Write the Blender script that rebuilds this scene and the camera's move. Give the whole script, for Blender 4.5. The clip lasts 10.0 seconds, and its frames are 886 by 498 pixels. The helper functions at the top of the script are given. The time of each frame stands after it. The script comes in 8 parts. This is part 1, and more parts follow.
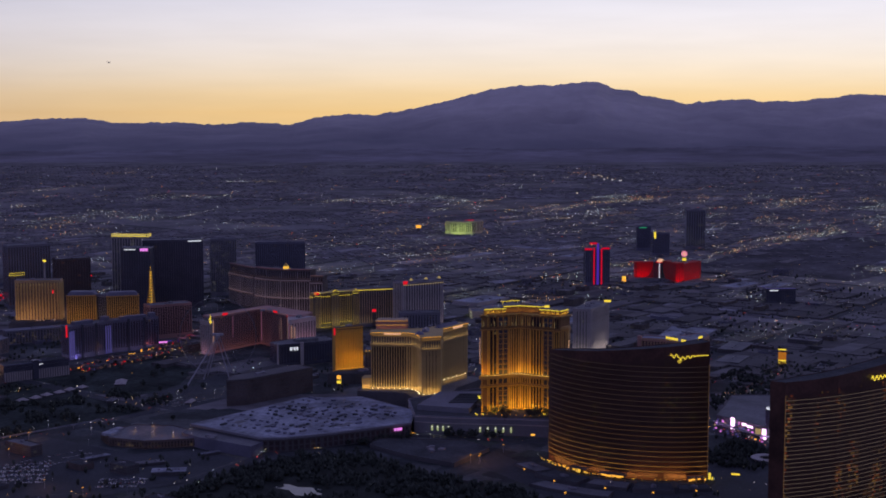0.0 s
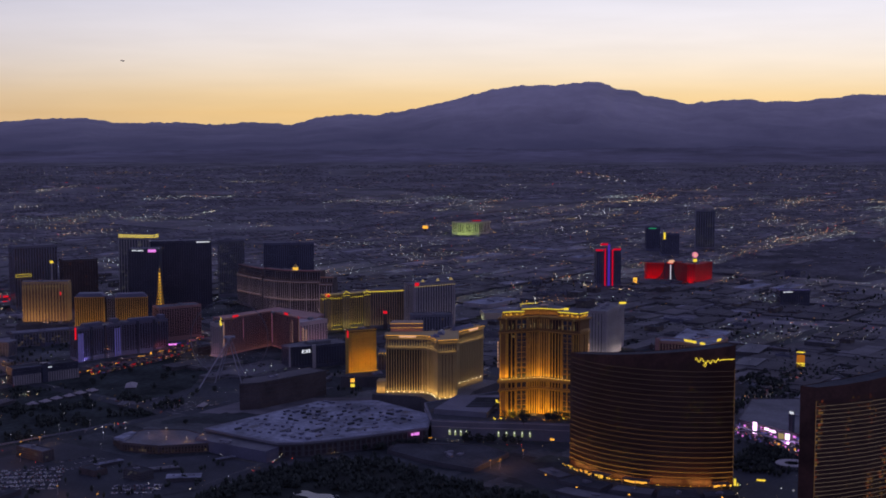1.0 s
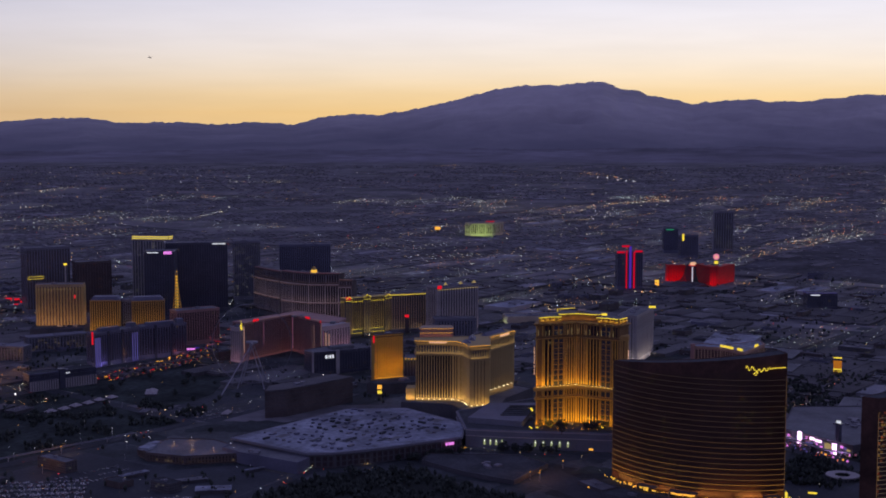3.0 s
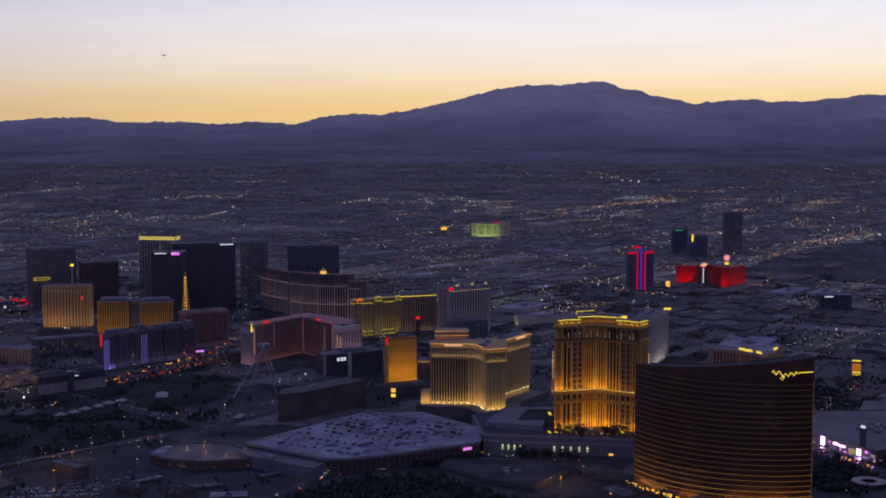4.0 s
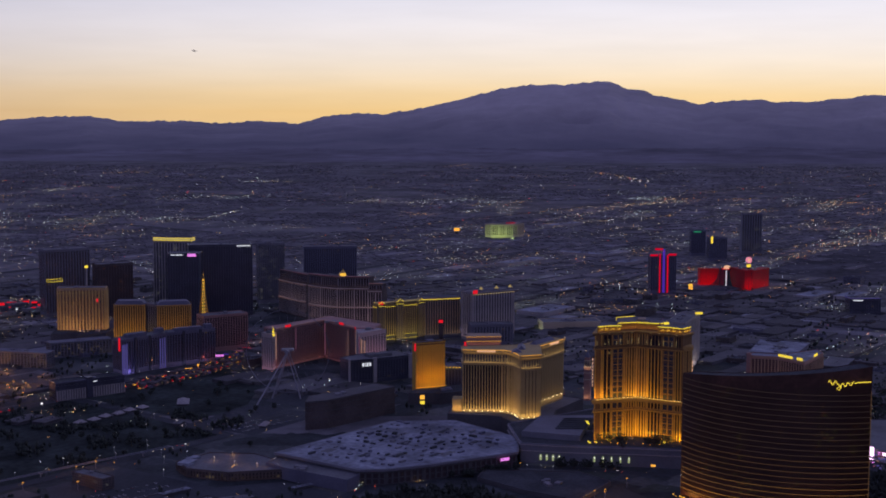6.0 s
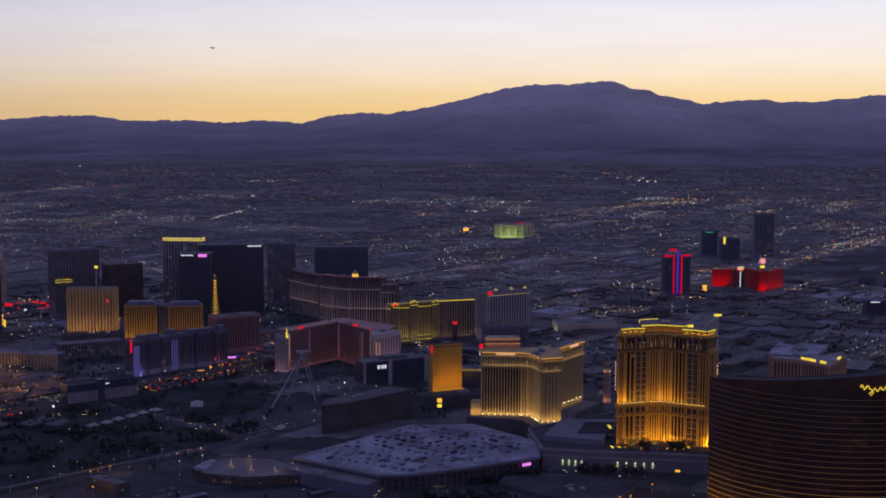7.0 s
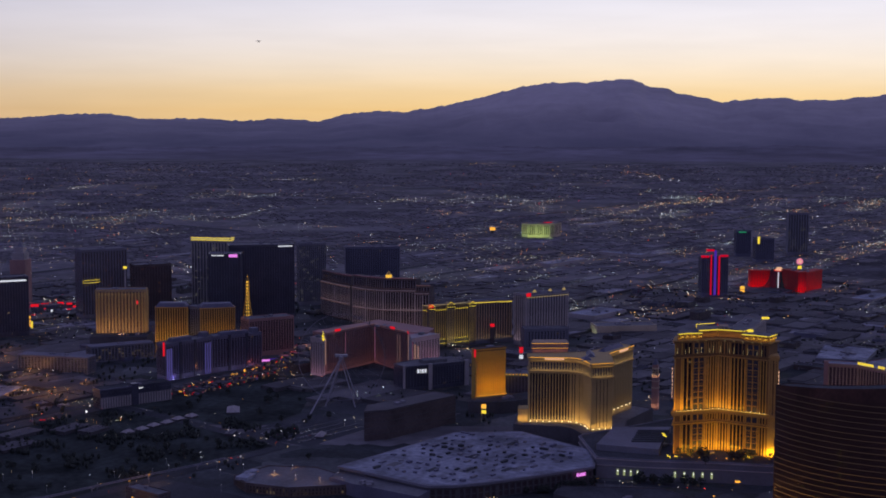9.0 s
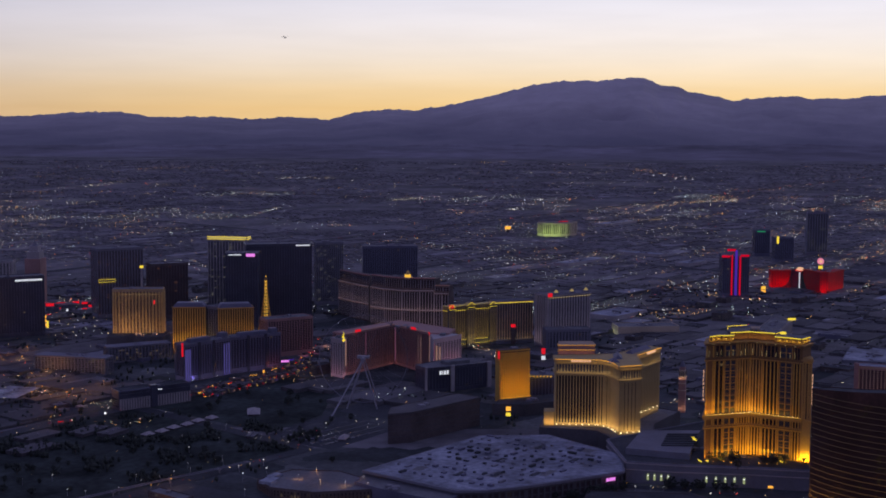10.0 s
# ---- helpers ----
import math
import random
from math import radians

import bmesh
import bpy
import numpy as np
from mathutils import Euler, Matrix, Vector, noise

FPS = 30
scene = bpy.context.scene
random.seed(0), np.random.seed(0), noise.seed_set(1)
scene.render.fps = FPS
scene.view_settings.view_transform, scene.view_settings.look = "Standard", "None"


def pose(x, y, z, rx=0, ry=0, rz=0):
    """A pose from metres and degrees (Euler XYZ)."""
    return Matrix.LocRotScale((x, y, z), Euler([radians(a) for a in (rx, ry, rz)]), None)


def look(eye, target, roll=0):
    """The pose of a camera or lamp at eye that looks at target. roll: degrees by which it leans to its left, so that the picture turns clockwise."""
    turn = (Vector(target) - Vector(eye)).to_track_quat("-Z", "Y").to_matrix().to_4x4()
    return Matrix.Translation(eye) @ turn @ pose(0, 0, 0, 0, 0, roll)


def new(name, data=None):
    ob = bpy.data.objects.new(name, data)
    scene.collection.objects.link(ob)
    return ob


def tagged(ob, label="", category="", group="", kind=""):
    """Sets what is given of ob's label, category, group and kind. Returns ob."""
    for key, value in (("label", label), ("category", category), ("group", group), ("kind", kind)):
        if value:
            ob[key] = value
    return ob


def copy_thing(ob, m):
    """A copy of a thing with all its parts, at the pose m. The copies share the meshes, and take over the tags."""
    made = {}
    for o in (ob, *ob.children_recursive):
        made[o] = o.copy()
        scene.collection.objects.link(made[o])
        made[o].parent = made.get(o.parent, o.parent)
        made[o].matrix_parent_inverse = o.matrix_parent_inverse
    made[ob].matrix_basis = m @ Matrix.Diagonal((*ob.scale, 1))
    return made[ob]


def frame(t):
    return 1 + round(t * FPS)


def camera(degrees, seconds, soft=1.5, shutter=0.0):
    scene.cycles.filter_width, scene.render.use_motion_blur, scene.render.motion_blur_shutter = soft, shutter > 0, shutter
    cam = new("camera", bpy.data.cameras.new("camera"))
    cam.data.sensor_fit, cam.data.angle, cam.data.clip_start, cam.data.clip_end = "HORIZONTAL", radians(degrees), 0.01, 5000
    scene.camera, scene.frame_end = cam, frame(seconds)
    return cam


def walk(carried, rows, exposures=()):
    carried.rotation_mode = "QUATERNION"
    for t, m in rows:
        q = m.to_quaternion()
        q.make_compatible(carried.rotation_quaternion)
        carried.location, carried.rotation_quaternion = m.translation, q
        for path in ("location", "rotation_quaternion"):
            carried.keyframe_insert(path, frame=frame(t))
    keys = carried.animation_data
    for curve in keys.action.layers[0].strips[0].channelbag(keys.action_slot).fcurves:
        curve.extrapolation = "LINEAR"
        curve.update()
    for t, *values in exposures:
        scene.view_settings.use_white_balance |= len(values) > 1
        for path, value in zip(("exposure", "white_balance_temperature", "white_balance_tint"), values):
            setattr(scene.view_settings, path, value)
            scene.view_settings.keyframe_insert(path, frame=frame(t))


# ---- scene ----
cam = camera(35.180, 10.0, soft=1.8)
walk(cam, [
    (0, look((422.331, 250.445, 133.438), (-368.947, -353.101, 35.408), -0.049)),
    (0.5, look((420.903, 244.698, 133.300), (-370.486, -358.719, 35.372), -0.044)),
    (1, look((419.433, 239.045, 133.159), (-372.009, -364.299, 35.202), -0.039)),
    (1.5, look((417.870, 233.537, 132.981), (-373.717, -369.625, 35.074), -0.035)),
    (2, look((416.338, 227.942, 132.826), (-375.337, -375.106, 34.927), -0.052)),
    (2.5, look((414.838, 222.369, 132.746), (-376.875, -380.635, 34.887), -0.028)),
    (4, look((410.340, 205.766, 132.440), (-381.803, -396.647, 34.422), 0.038)),
    (4.5, look((408.805, 200.212, 132.337), (-383.385, -402.139, 34.313), 0.057)),
    (5, look((407.259, 194.688, 132.235), (-384.908, -407.671, 34.075), 0.115)),
    (6.5, look((402.678, 178.187, 131.752), (-389.838, -423.711, 33.588), 0.185)),
    (7, look((401.028, 172.759, 131.501), (-390.574, -430.315, 33.174), 0.229)),
    (7.5, look((399.307, 167.354, 131.255), (-390.387, -438.164, 32.607), 0.210)),
    (8, look((397.572, 161.989, 131.030), (-390.758, -445.243, 32.003), 0.218)),
    (8.5, look((395.891, 156.507, 130.869), (-391.502, -451.895, 31.576), 0.207)),
    (9, look((394.282, 151.028, 130.723), (-391.580, -459.319, 31.237), 0.235)),
    (9.5, look((392.726, 145.675, 130.575), (-391.326, -466.901, 30.504), 0.251)),
    (10, look((391.165, 140.431, 130.403), (-390.922, -474.562, 29.781), 0.279)),
])
# camera end

# The valley is some 20 km deep. It is built at one quarter of full size so that its far range lies within the
# camera's reach; all numbers below are full-size metres, x east, y north, and S brings them to the scene.
S = 0.25
VIEW = (-0.793, -0.609)          # the way across the valley
MID = (1628.0, 780.0)            # below the middle of the flight


def along(x, y):
    return x * VIEW[0] + y * VIEW[1]


def ground_z(x, y):
    """The valley floor rises gently to the west."""
    return 6.0 + 0.0085 * np.maximum(0.0, along(x, y) - 500.0)


# ---------------------------------------------------------------- world
def make_world():
    world = bpy.data.worlds.new("dusk_sky")
    scene.world = world
    world.use_nodes = True
    nt = world.node_tree
    nt.nodes.clear()
    n, link = nt.nodes.new, nt.links.new
    out, bg, tc = n("ShaderNodeOutputWorld"), n("ShaderNodeBackground"), n("ShaderNodeTexCoord")
    sep = n("ShaderNodeSeparateXYZ")
    link(tc.outputs["Generated"], sep.inputs[0])
    up = n("ShaderNodeMath")
    up.operation, up.use_clamp = "MAXIMUM", True
    link(sep.outputs[2], up.inputs[0])
    up.inputs[1].default_value = 0.0
    root = n("ShaderNodeMath")
    root.operation = "POWER"
    link(up.outputs[0], root.inputs[0])
    root.inputs[1].default_value = 0.5

    def ramp(stops):
        r = n("ShaderNodeValToRGB")
        r.color_ramp.interpolation = "B_SPLINE"
        while len(r.color_ramp.elements) < len(stops):
            r.color_ramp.elements.new(0.5)
        for e, (z, c) in zip(r.color_ramp.elements, stops):
            e.position, e.color = math.sqrt(z), (*c, 1)
        link(root.outputs[0], r.inputs[0])
        return r

    west = ramp(SKY_WEST)
    east = ramp(SKY_EAST)
    dot = n("ShaderNodeVectorMath")
    dot.operation = "DOT_PRODUCT"
    link(tc.outputs["Generated"], dot.inputs[0])
    dot.inputs[1].default_value = (-0.985, -0.17, 0.0)
    span = n("ShaderNodeMapRange")
    span.interpolation_type = "SMOOTHSTEP"
    span.inputs[1].default_value, span.inputs[2].default_value = 0.19, 1.0
    link(dot.outputs["Value"], span.inputs[0])
    mix = n("ShaderNodeMix")
    mix.data_type = "RGBA"
    link(span.outputs[0], mix.inputs[0])
    link(east.outputs[0], mix.inputs[6])
    link(west.outputs[0], mix.inputs[7])
    # thin streaks of high cloud
    cloud_map = n("ShaderNodeMapping")
    cloud_map.inputs["Scale"].default_value = (7, 7, 60)
    cloud_map.inputs["Rotation"].default_value = (0.05, 0.03, 0)
    link(tc.outputs["Generated"], cloud_map.inputs[0])
    cloud = n("ShaderNodeTexNoise")
    cloud.inputs["Scale"].default_value, cloud.inputs["Detail"].default_value = 1.6, 5
    link(cloud_map.outputs[0], cloud.inputs[0])
    cr = n("ShaderNodeMapRange")
    cr.inputs[1].default_value, cr.inputs[2].default_value = 0.35, 0.75
    cr.inputs[3].default_value, cr.inputs[4].default_value = 1.02, 0.965
    link(cloud.outputs[0], cr.inputs[0])
    tone = n("ShaderNodeVectorMath")
    tone.operation = "SCALE"
    link(mix.outputs[2], tone.inputs[0])
    link(cr.outputs[0], tone.inputs["Scale"])
    link(tone.outputs[0], bg.inputs[0])
    bg.inputs[1].default_value = SKY_STRENGTH
    link(bg.outputs[0], out.inputs[0])


SKY_STRENGTH = 1.0
SKY_WEST = [(0.0, (0.95, 0.62, 0.25)), (0.012, (0.97, 0.69, 0.34)), (0.03, (0.98, 0.83, 0.65)), (0.055, (0.94, 0.875, 0.88)),
            (0.085, (0.83, 0.82, 0.93)), (0.2, (0.42, 0.42, 0.64)), (0.45, (0.20, 0.205, 0.42)), (1.0, (0.13, 0.132, 0.32))]
SKY_EAST = [(0.0, (0.145, 0.140, 0.258)), (0.1, (0.163, 0.155, 0.293)), (0.4, (0.152, 0.150, 0.33)), (1.0, (0.145, 0.146, 0.34))]
make_world()


# ---------------------------------------------------------------- materials
def noise_into(nt, scale, detail, lo, hi, coords):
    n = nt.nodes.new("ShaderNodeTexNoise")
    n.inputs["Scale"].default_value, n.inputs["Detail"].default_value = scale, detail
    nt.links.new(coords, n.inputs["Vector"])
    r = nt.nodes.new("ShaderNodeMapRange")
    r.inputs[1].default_value, r.inputs[2].default_value = 0.3, 0.7
    r.inputs[3].default_value, r.inputs[4].default_value = lo, hi
    nt.links.new(n.outputs[0], r.inputs[0])
    return r.outputs[0]


def surface(name, color, rough=0.8, metal=0.0, big=0.02, small=0.35, vary=0.25, bump=0.0, spec=0.3, island=0.0, tint=None):
    """A solid surface: base colour with stains (big) and grain (small), both per full-size metre."""
    m = bpy.data.materials.new(name)
    m.use_nodes = True
    nt = m.node_tree
    b = nt.nodes["Principled BSDF"]
    b.inputs["Roughness"].default_value, b.inputs["Metallic"].default_value = rough, metal
    b.inputs["Specular IOR Level"].default_value = spec
    tc = nt.nodes.new("ShaderNodeTexCoord")
    co = tc.outputs["Object"]
    stains = noise_into(nt, big / S, 3, 1 - vary, 1 + vary, co)
    grain = noise_into(nt, small / S, 4, 1 - vary * 0.6, 1 + vary * 0.6, co)
    mul = nt.nodes.new("ShaderNodeMath")
    mul.operation = "MULTIPLY"
    nt.links.new(stains, mul.inputs[0])
    nt.links.new(grain, mul.inputs[1])
    value = mul.outputs[0]
    base = nt.nodes.new("ShaderNodeRGB")
    base.outputs[0].default_value = (*color, 1)
    col = base.outputs[0]
    if island or tint:
        geo = nt.nodes.new("ShaderNodeNewGeometry")
        info = nt.nodes.new("ShaderNodeObjectInfo")
        add = nt.nodes.new("ShaderNodeMath")
        add.operation = "ADD"
        nt.links.new(geo.outputs["Random Per Island"], add.inputs[0])
        nt.links.new(info.outputs["Random"], add.inputs[1])
        fr = nt.nodes.new("ShaderNodeMath")
        fr.operation = "FRACT"
        nt.links.new(add.outputs[0], fr.inputs[0])
        if tint:
            r = nt.nodes.new("ShaderNodeValToRGB")
            r.color_ramp.interpolation = "CONSTANT"
            while len(r.color_ramp.elements) < len(tint):
                r.color_ramp.elements.new(0.5)
            for e, (p, c) in zip(r.color_ramp.elements, tint):
                e.position, e.color = p, (*c, 1)
            nt.links.new(fr.outputs[0], r.inputs[0])
            col = r.outputs[0]
        if island:
            rr = nt.nodes.new("ShaderNodeMapRange")
            rr.inputs[3].default_value, rr.inputs[4].default_value = 1 - island, 1 + island
            nt.links.new(fr.outputs[0], rr.inputs[0])
            m2 = nt.nodes.new("ShaderNodeMath")
            m2.operation = "MULTIPLY"
            nt.links.new(value, m2.inputs[0])
            nt.links.new(rr.outputs[0], m2.inputs[1])
            value = m2.outputs[0]
    sc = nt.nodes.new("ShaderNodeVectorMath")
    sc.operation = "SCALE"
    nt.links.new(col, sc.inputs[0])
    nt.links.new(value, sc.inputs["Scale"])
    nt.links.new(sc.outputs[0], b.inputs["Base Color"])
    if bump:
        bp = nt.nodes.new("ShaderNodeBump")
        bp.inputs["Strength"].default_value, bp.inputs["Distance"].default_value = bump, 0.3 * S
        nt.links.new(grain, bp.inputs["Height"])
        nt.links.new(bp.outputs[0], b.inputs["Normal"])
    return m


def glow(name, color, strength, spread=0.0, tint=None, sampled=False):
    """A lamp, tube or lit sign. spread: how unlike the single lamps are."""
    m = bpy.data.materials.new(name)
    m.use_nodes = True
    nt = m.node_tree
    nt.nodes.clear()
    out, em = nt.nodes.new("ShaderNodeOutputMaterial"), nt.nodes.new("ShaderNodeEmission")
    em.inputs[0].default_value, em.inputs[1].default_value = (*color, 1), strength
    nt.links.new(em.outputs[0], out.inputs[0])
    if spread or tint:
        geo = nt.nodes.new("ShaderNodeNewGeometry")
        wn = nt.nodes.new("ShaderNodeTexWhiteNoise")
        wn.noise_dimensions = "1D"
        k = nt.nodes.new("ShaderNodeMath")
        k.operation = "MULTIPLY"
        k.inputs[1].default_value = 917.0
        nt.links.new(geo.outputs["Random Per Island"], k.inputs[0])
        nt.links.new(k.outputs[0], wn.inputs["W"])
        p = nt.nodes.new("ShaderNodeMath")
        p.operation = "POWER"
        p.inputs[1].default_value = 2.2
        nt.links.new(wn.outputs["Value"], p.inputs[0])
        r = nt.nodes.new("ShaderNodeMapRange")
        r.inputs[3].default_value, r.inputs[4].default_value = strength * (1 - spread), strength * (1 + 2.5 * spread)
        nt.links.new(p.outputs[0], r.inputs[0])
        nt.links.new(r.outputs[0], em.inputs[1])
        if tint:
            ramp = nt.nodes.new("ShaderNodeValToRGB")
            ramp.color_ramp.interpolation = "CONSTANT"
            while len(ramp.color_ramp.elements) < len(tint):
                ramp.color_ramp.elements.new(0.5)
            for e, (q, c) in zip(ramp.color_ramp.elements, tint):
                e.position, e.color = q, (*c, 1)
            nt.links.new(geo.outputs["Random Per Island"], ramp.inputs[0])
            nt.links.new(ramp.outputs[0], em.inputs[0])
    m.cycles.emission_sampling = "AUTO" if sampled else "NONE"
    return m


def window_glass(name, color, lit=0.06, lamp=(1.0, 0.62, 0.25), strength=0.6, rough=0.25, grouped=False):
    """Dark glazing; a few rooms have their lamps on."""
    m = bpy.data.materials.new(name)
    m.use_nodes = True
    nt = m.node_tree
    b = nt.nodes["Principled BSDF"]
    b.inputs["Base Color"].default_value = (*color, 1)
    b.inputs["Roughness"].default_value = rough
    b.inputs["Specular IOR Level"].default_value = 0.5
    geo, info = nt.nodes.new("ShaderNodeNewGeometry"), nt.nodes.new("ShaderNodeObjectInfo")
    comb = nt.nodes.new("ShaderNodeCombineXYZ")
    nt.links.new(geo.outputs["Random Per Island"], comb.inputs[0])
    nt.links.new(info.outputs["Random"], comb.inputs[1])
    wn = nt.nodes.new("ShaderNodeTexWhiteNoise")
    wn.noise_dimensions = "3D"
    sc = nt.nodes.new("ShaderNodeVectorMath")
    sc.operation = "SCALE"
    sc.inputs["Scale"].default_value = 531.0
    nt.links.new(comb.outputs[0], sc.inputs[0])
    nt.links.new(sc.outputs[0], wn.inputs["Vector"])
    gt = nt.nodes.new("ShaderNodeMapRange")
    gt.inputs[1].default_value, gt.inputs[2].default_value = 1 - lit, 1.0
    gt.inputs[4].default_value = strength
    nt.links.new(wn.outputs["Value"], gt.inputs[0])
    b.inputs["Emission Color"].default_value = (*lamp, 1)
    nt.links.new(gt.outputs[0], b.inputs["Emission Strength"])
    if grouped:
        # glowing panes lie in uneven upright groups
        tc, mp = nt.nodes.new("ShaderNodeTexCoord"), nt.nodes.new("ShaderNodeMapping")
        mp.inputs["Scale"].default_value = (0.045 / S, 0.045 / S, 0.012 / S)
        nt.links.new(tc.outputs["Object"], mp.inputs[0])
        patch = nt.nodes.new("ShaderNodeTexNoise")
        patch.inputs["Scale"].default_value, patch.inputs["Detail"].default_value = 1.0, 3
        nt.links.new(mp.outputs[0], patch.inputs[0])
        pick = nt.nodes.new("ShaderNodeMapRange")
        pick.inputs[1].default_value, pick.inputs[2].default_value = 0.52, 0.70
        nt.links.new(patch.outputs[0], pick.inputs[0])
        mul = nt.nodes.new("ShaderNodeMath")
        mul.operation = "MULTIPLY"
        nt.links.new(pick.outputs[0], mul.inputs[0])
        nt.links.new(gt.outputs[0], mul.inputs[1])
        nt.links.new(mul.outputs[0], b.inputs["Emission Strength"])
        hue = nt.nodes.new("ShaderNodeValToRGB")
        for e, (q, c) in zip(hue.color_ramp.elements, ((0.35, lamp), (0.65, (lamp[0] * 0.8, lamp[1] * 2.2, lamp[2] * 2.0)))):
            e.position, e.color = q, (*c, 1)
        nt.links.new(wn.outputs["Color"], hue.inputs[0])
        nt.links.new(hue.outputs[0], b.inputs["Emission Color"])
    m.cycles.emission_sampling = "NONE"
    return m


M_GROUND = surface("desert_asphalt_ground", (0.142, 0.140, 0.150), 0.95, big=0.004, small=0.03, vary=0.4, spec=0.1)


def lots_material():
    """City lots side by side: asphalt of several ages, bare dirt, gravel."""
    m = surface("paved_city_lots", (0.07, 0.07, 0.076), 0.93, big=0.012, small=0.12, vary=0.35, spec=0.12)
    nt = m.node_tree
    b = nt.nodes["Principled BSDF"]
    scale = next(n for n in nt.nodes if n.type == "VECT_MATH")
    tc, cells = nt.nodes.new("ShaderNodeTexCoord"), nt.nodes.new("ShaderNodeTexVoronoi")
    cells.distance = "CHEBYCHEV"
    cells.inputs["Scale"].default_value, cells.inputs["Randomness"].default_value = 1 / (62 * S), 0.85
    nt.links.new(tc.outputs["Object"], cells.inputs["Vector"])
    sep = nt.nodes.new("ShaderNodeSeparateColor")
    nt.links.new(cells.outputs["Color"], sep.inputs[0])
    ramp = nt.nodes.new("ShaderNodeValToRGB")
    ramp.color_ramp.interpolation = "CONSTANT"
    tones = ((0.0, (0.045, 0.053, 0.057)), (0.25, (0.063, 0.072, 0.077)), (0.5, (0.081, 0.089, 0.092)), (0.7, (0.094, 0.095, 0.089)), (0.84, (0.054, 0.064, 0.057)), (0.93, (0.123, 0.132, 0.134)))
    while len(ramp.color_ramp.elements) < len(tones):
        ramp.color_ramp.elements.new(0.5)
    for e, (p, c) in zip(ramp.color_ramp.elements, tones):
        e.position, e.color = p, (*c, 1)
    nt.links.new(sep.outputs[0], ramp.inputs[0])
    nt.links.new(ramp.outputs[0], scale.inputs[0])
    return m


M_LOTS = lots_material()
M_ROAD = surface("asphalt", (0.055, 0.061, 0.070), 0.9, big=0.01, small=0.2, spec=0.15)
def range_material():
    """Bare limestone above; darker down the slope, haze and shade put into the colour in uneven tongues."""
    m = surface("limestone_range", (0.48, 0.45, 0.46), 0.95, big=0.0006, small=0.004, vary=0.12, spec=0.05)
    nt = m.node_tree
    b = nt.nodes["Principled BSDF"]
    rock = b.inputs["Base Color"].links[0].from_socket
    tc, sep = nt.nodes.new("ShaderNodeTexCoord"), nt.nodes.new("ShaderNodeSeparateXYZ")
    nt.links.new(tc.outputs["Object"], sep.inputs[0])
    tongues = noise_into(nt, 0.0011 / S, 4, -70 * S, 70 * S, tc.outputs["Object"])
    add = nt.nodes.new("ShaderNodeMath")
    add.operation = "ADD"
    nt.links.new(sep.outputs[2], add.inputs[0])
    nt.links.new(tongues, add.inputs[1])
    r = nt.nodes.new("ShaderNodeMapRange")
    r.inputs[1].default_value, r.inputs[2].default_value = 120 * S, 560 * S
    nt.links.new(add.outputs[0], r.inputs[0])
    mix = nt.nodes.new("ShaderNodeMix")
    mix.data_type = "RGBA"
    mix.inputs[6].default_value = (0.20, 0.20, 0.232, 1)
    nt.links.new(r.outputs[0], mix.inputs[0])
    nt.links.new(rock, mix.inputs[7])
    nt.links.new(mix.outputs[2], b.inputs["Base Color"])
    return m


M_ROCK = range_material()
# even dark tone that carries on the dimness at the range's foot
M_FOOTHILL = surface("dark_foothills", (0.188, 0.182, 0.214), 0.95, big=0.0009, small=0.005, vary=0.3, spec=0.05)
M_GRASS = surface("mown_grass", (0.030, 0.036, 0.032), 0.95, big=0.01, small=0.1, vary=0.3, spec=0.1)
M_SCRUB = surface("dark_desert_scrub", (0.039, 0.049, 0.047), 0.95, big=0.012, small=0.09, vary=0.5, spec=0.05)
M_ESTATE = surface("dark_wooded_gardens", (0.085, 0.084, 0.098), 0.95, big=0.006, small=0.05, vary=0.45, spec=0.05)
M_WHITE_ROOF = surface("white_membrane_roof", (0.215, 0.236, 0.285), 0.85, big=0.025, small=0.12, vary=0.5)
M_GREY_ROOF = surface("grey_gravel_roof", (0.15, 0.156, 0.168), 0.9, big=0.02, small=0.2, vary=0.25)
M_DARK_ROOF = surface("dark_tar_roof", (0.075, 0.081, 0.088), 0.95, big=0.02, small=0.2, vary=0.3, spec=0.03)
M_CONCRETE = surface("pale_concrete", (0.36, 0.34, 0.34), 0.85, big=0.02, small=0.3, vary=0.15)
M_TAN = surface("tan_stucco", (0.40, 0.30, 0.21), 0.85, big=0.02, small=0.3, vary=0.15)
M_CREAM = surface("cream_stucco", (0.56, 0.47, 0.34), 0.8, big=0.02, small=0.3, vary=0.12)
M_BROWN = surface("brown_concrete", (0.105, 0.088, 0.088), 0.85, big=0.03, small=0.3, vary=0.25)
M_ROSE = surface("rose_stucco", (0.36, 0.22, 0.20), 0.8, big=0.02, small=0.3, vary=0.15)
M_SLATE = surface("blue_grey_panel", (0.13, 0.135, 0.19), 0.6, big=0.02, small=0.3, vary=0.15)
M_BRONZE = surface("bronze_glass", (0.080, 0.039, 0.030), 0.35, big=0.03, small=0.2, vary=0.4, spec=0.4)
M_BLACK = surface("black_glass", (0.065, 0.07, 0.1), 0.3, big=0.03, small=0.2, vary=0.3, spec=0.5)
M_FREEWAY = surface("worn_concrete_road", (0.17, 0.17, 0.19), 0.9, big=0.01, small=0.2, spec=0.15)
M_SAND = surface("pale_sandstone", (0.45, 0.345, 0.155), 0.8, big=0.02, small=0.3, vary=0.12)
M_GILT = surface("golden_sandstone", (0.44, 0.285, 0.10), 0.8, big=0.02, small=0.3, vary=0.14)
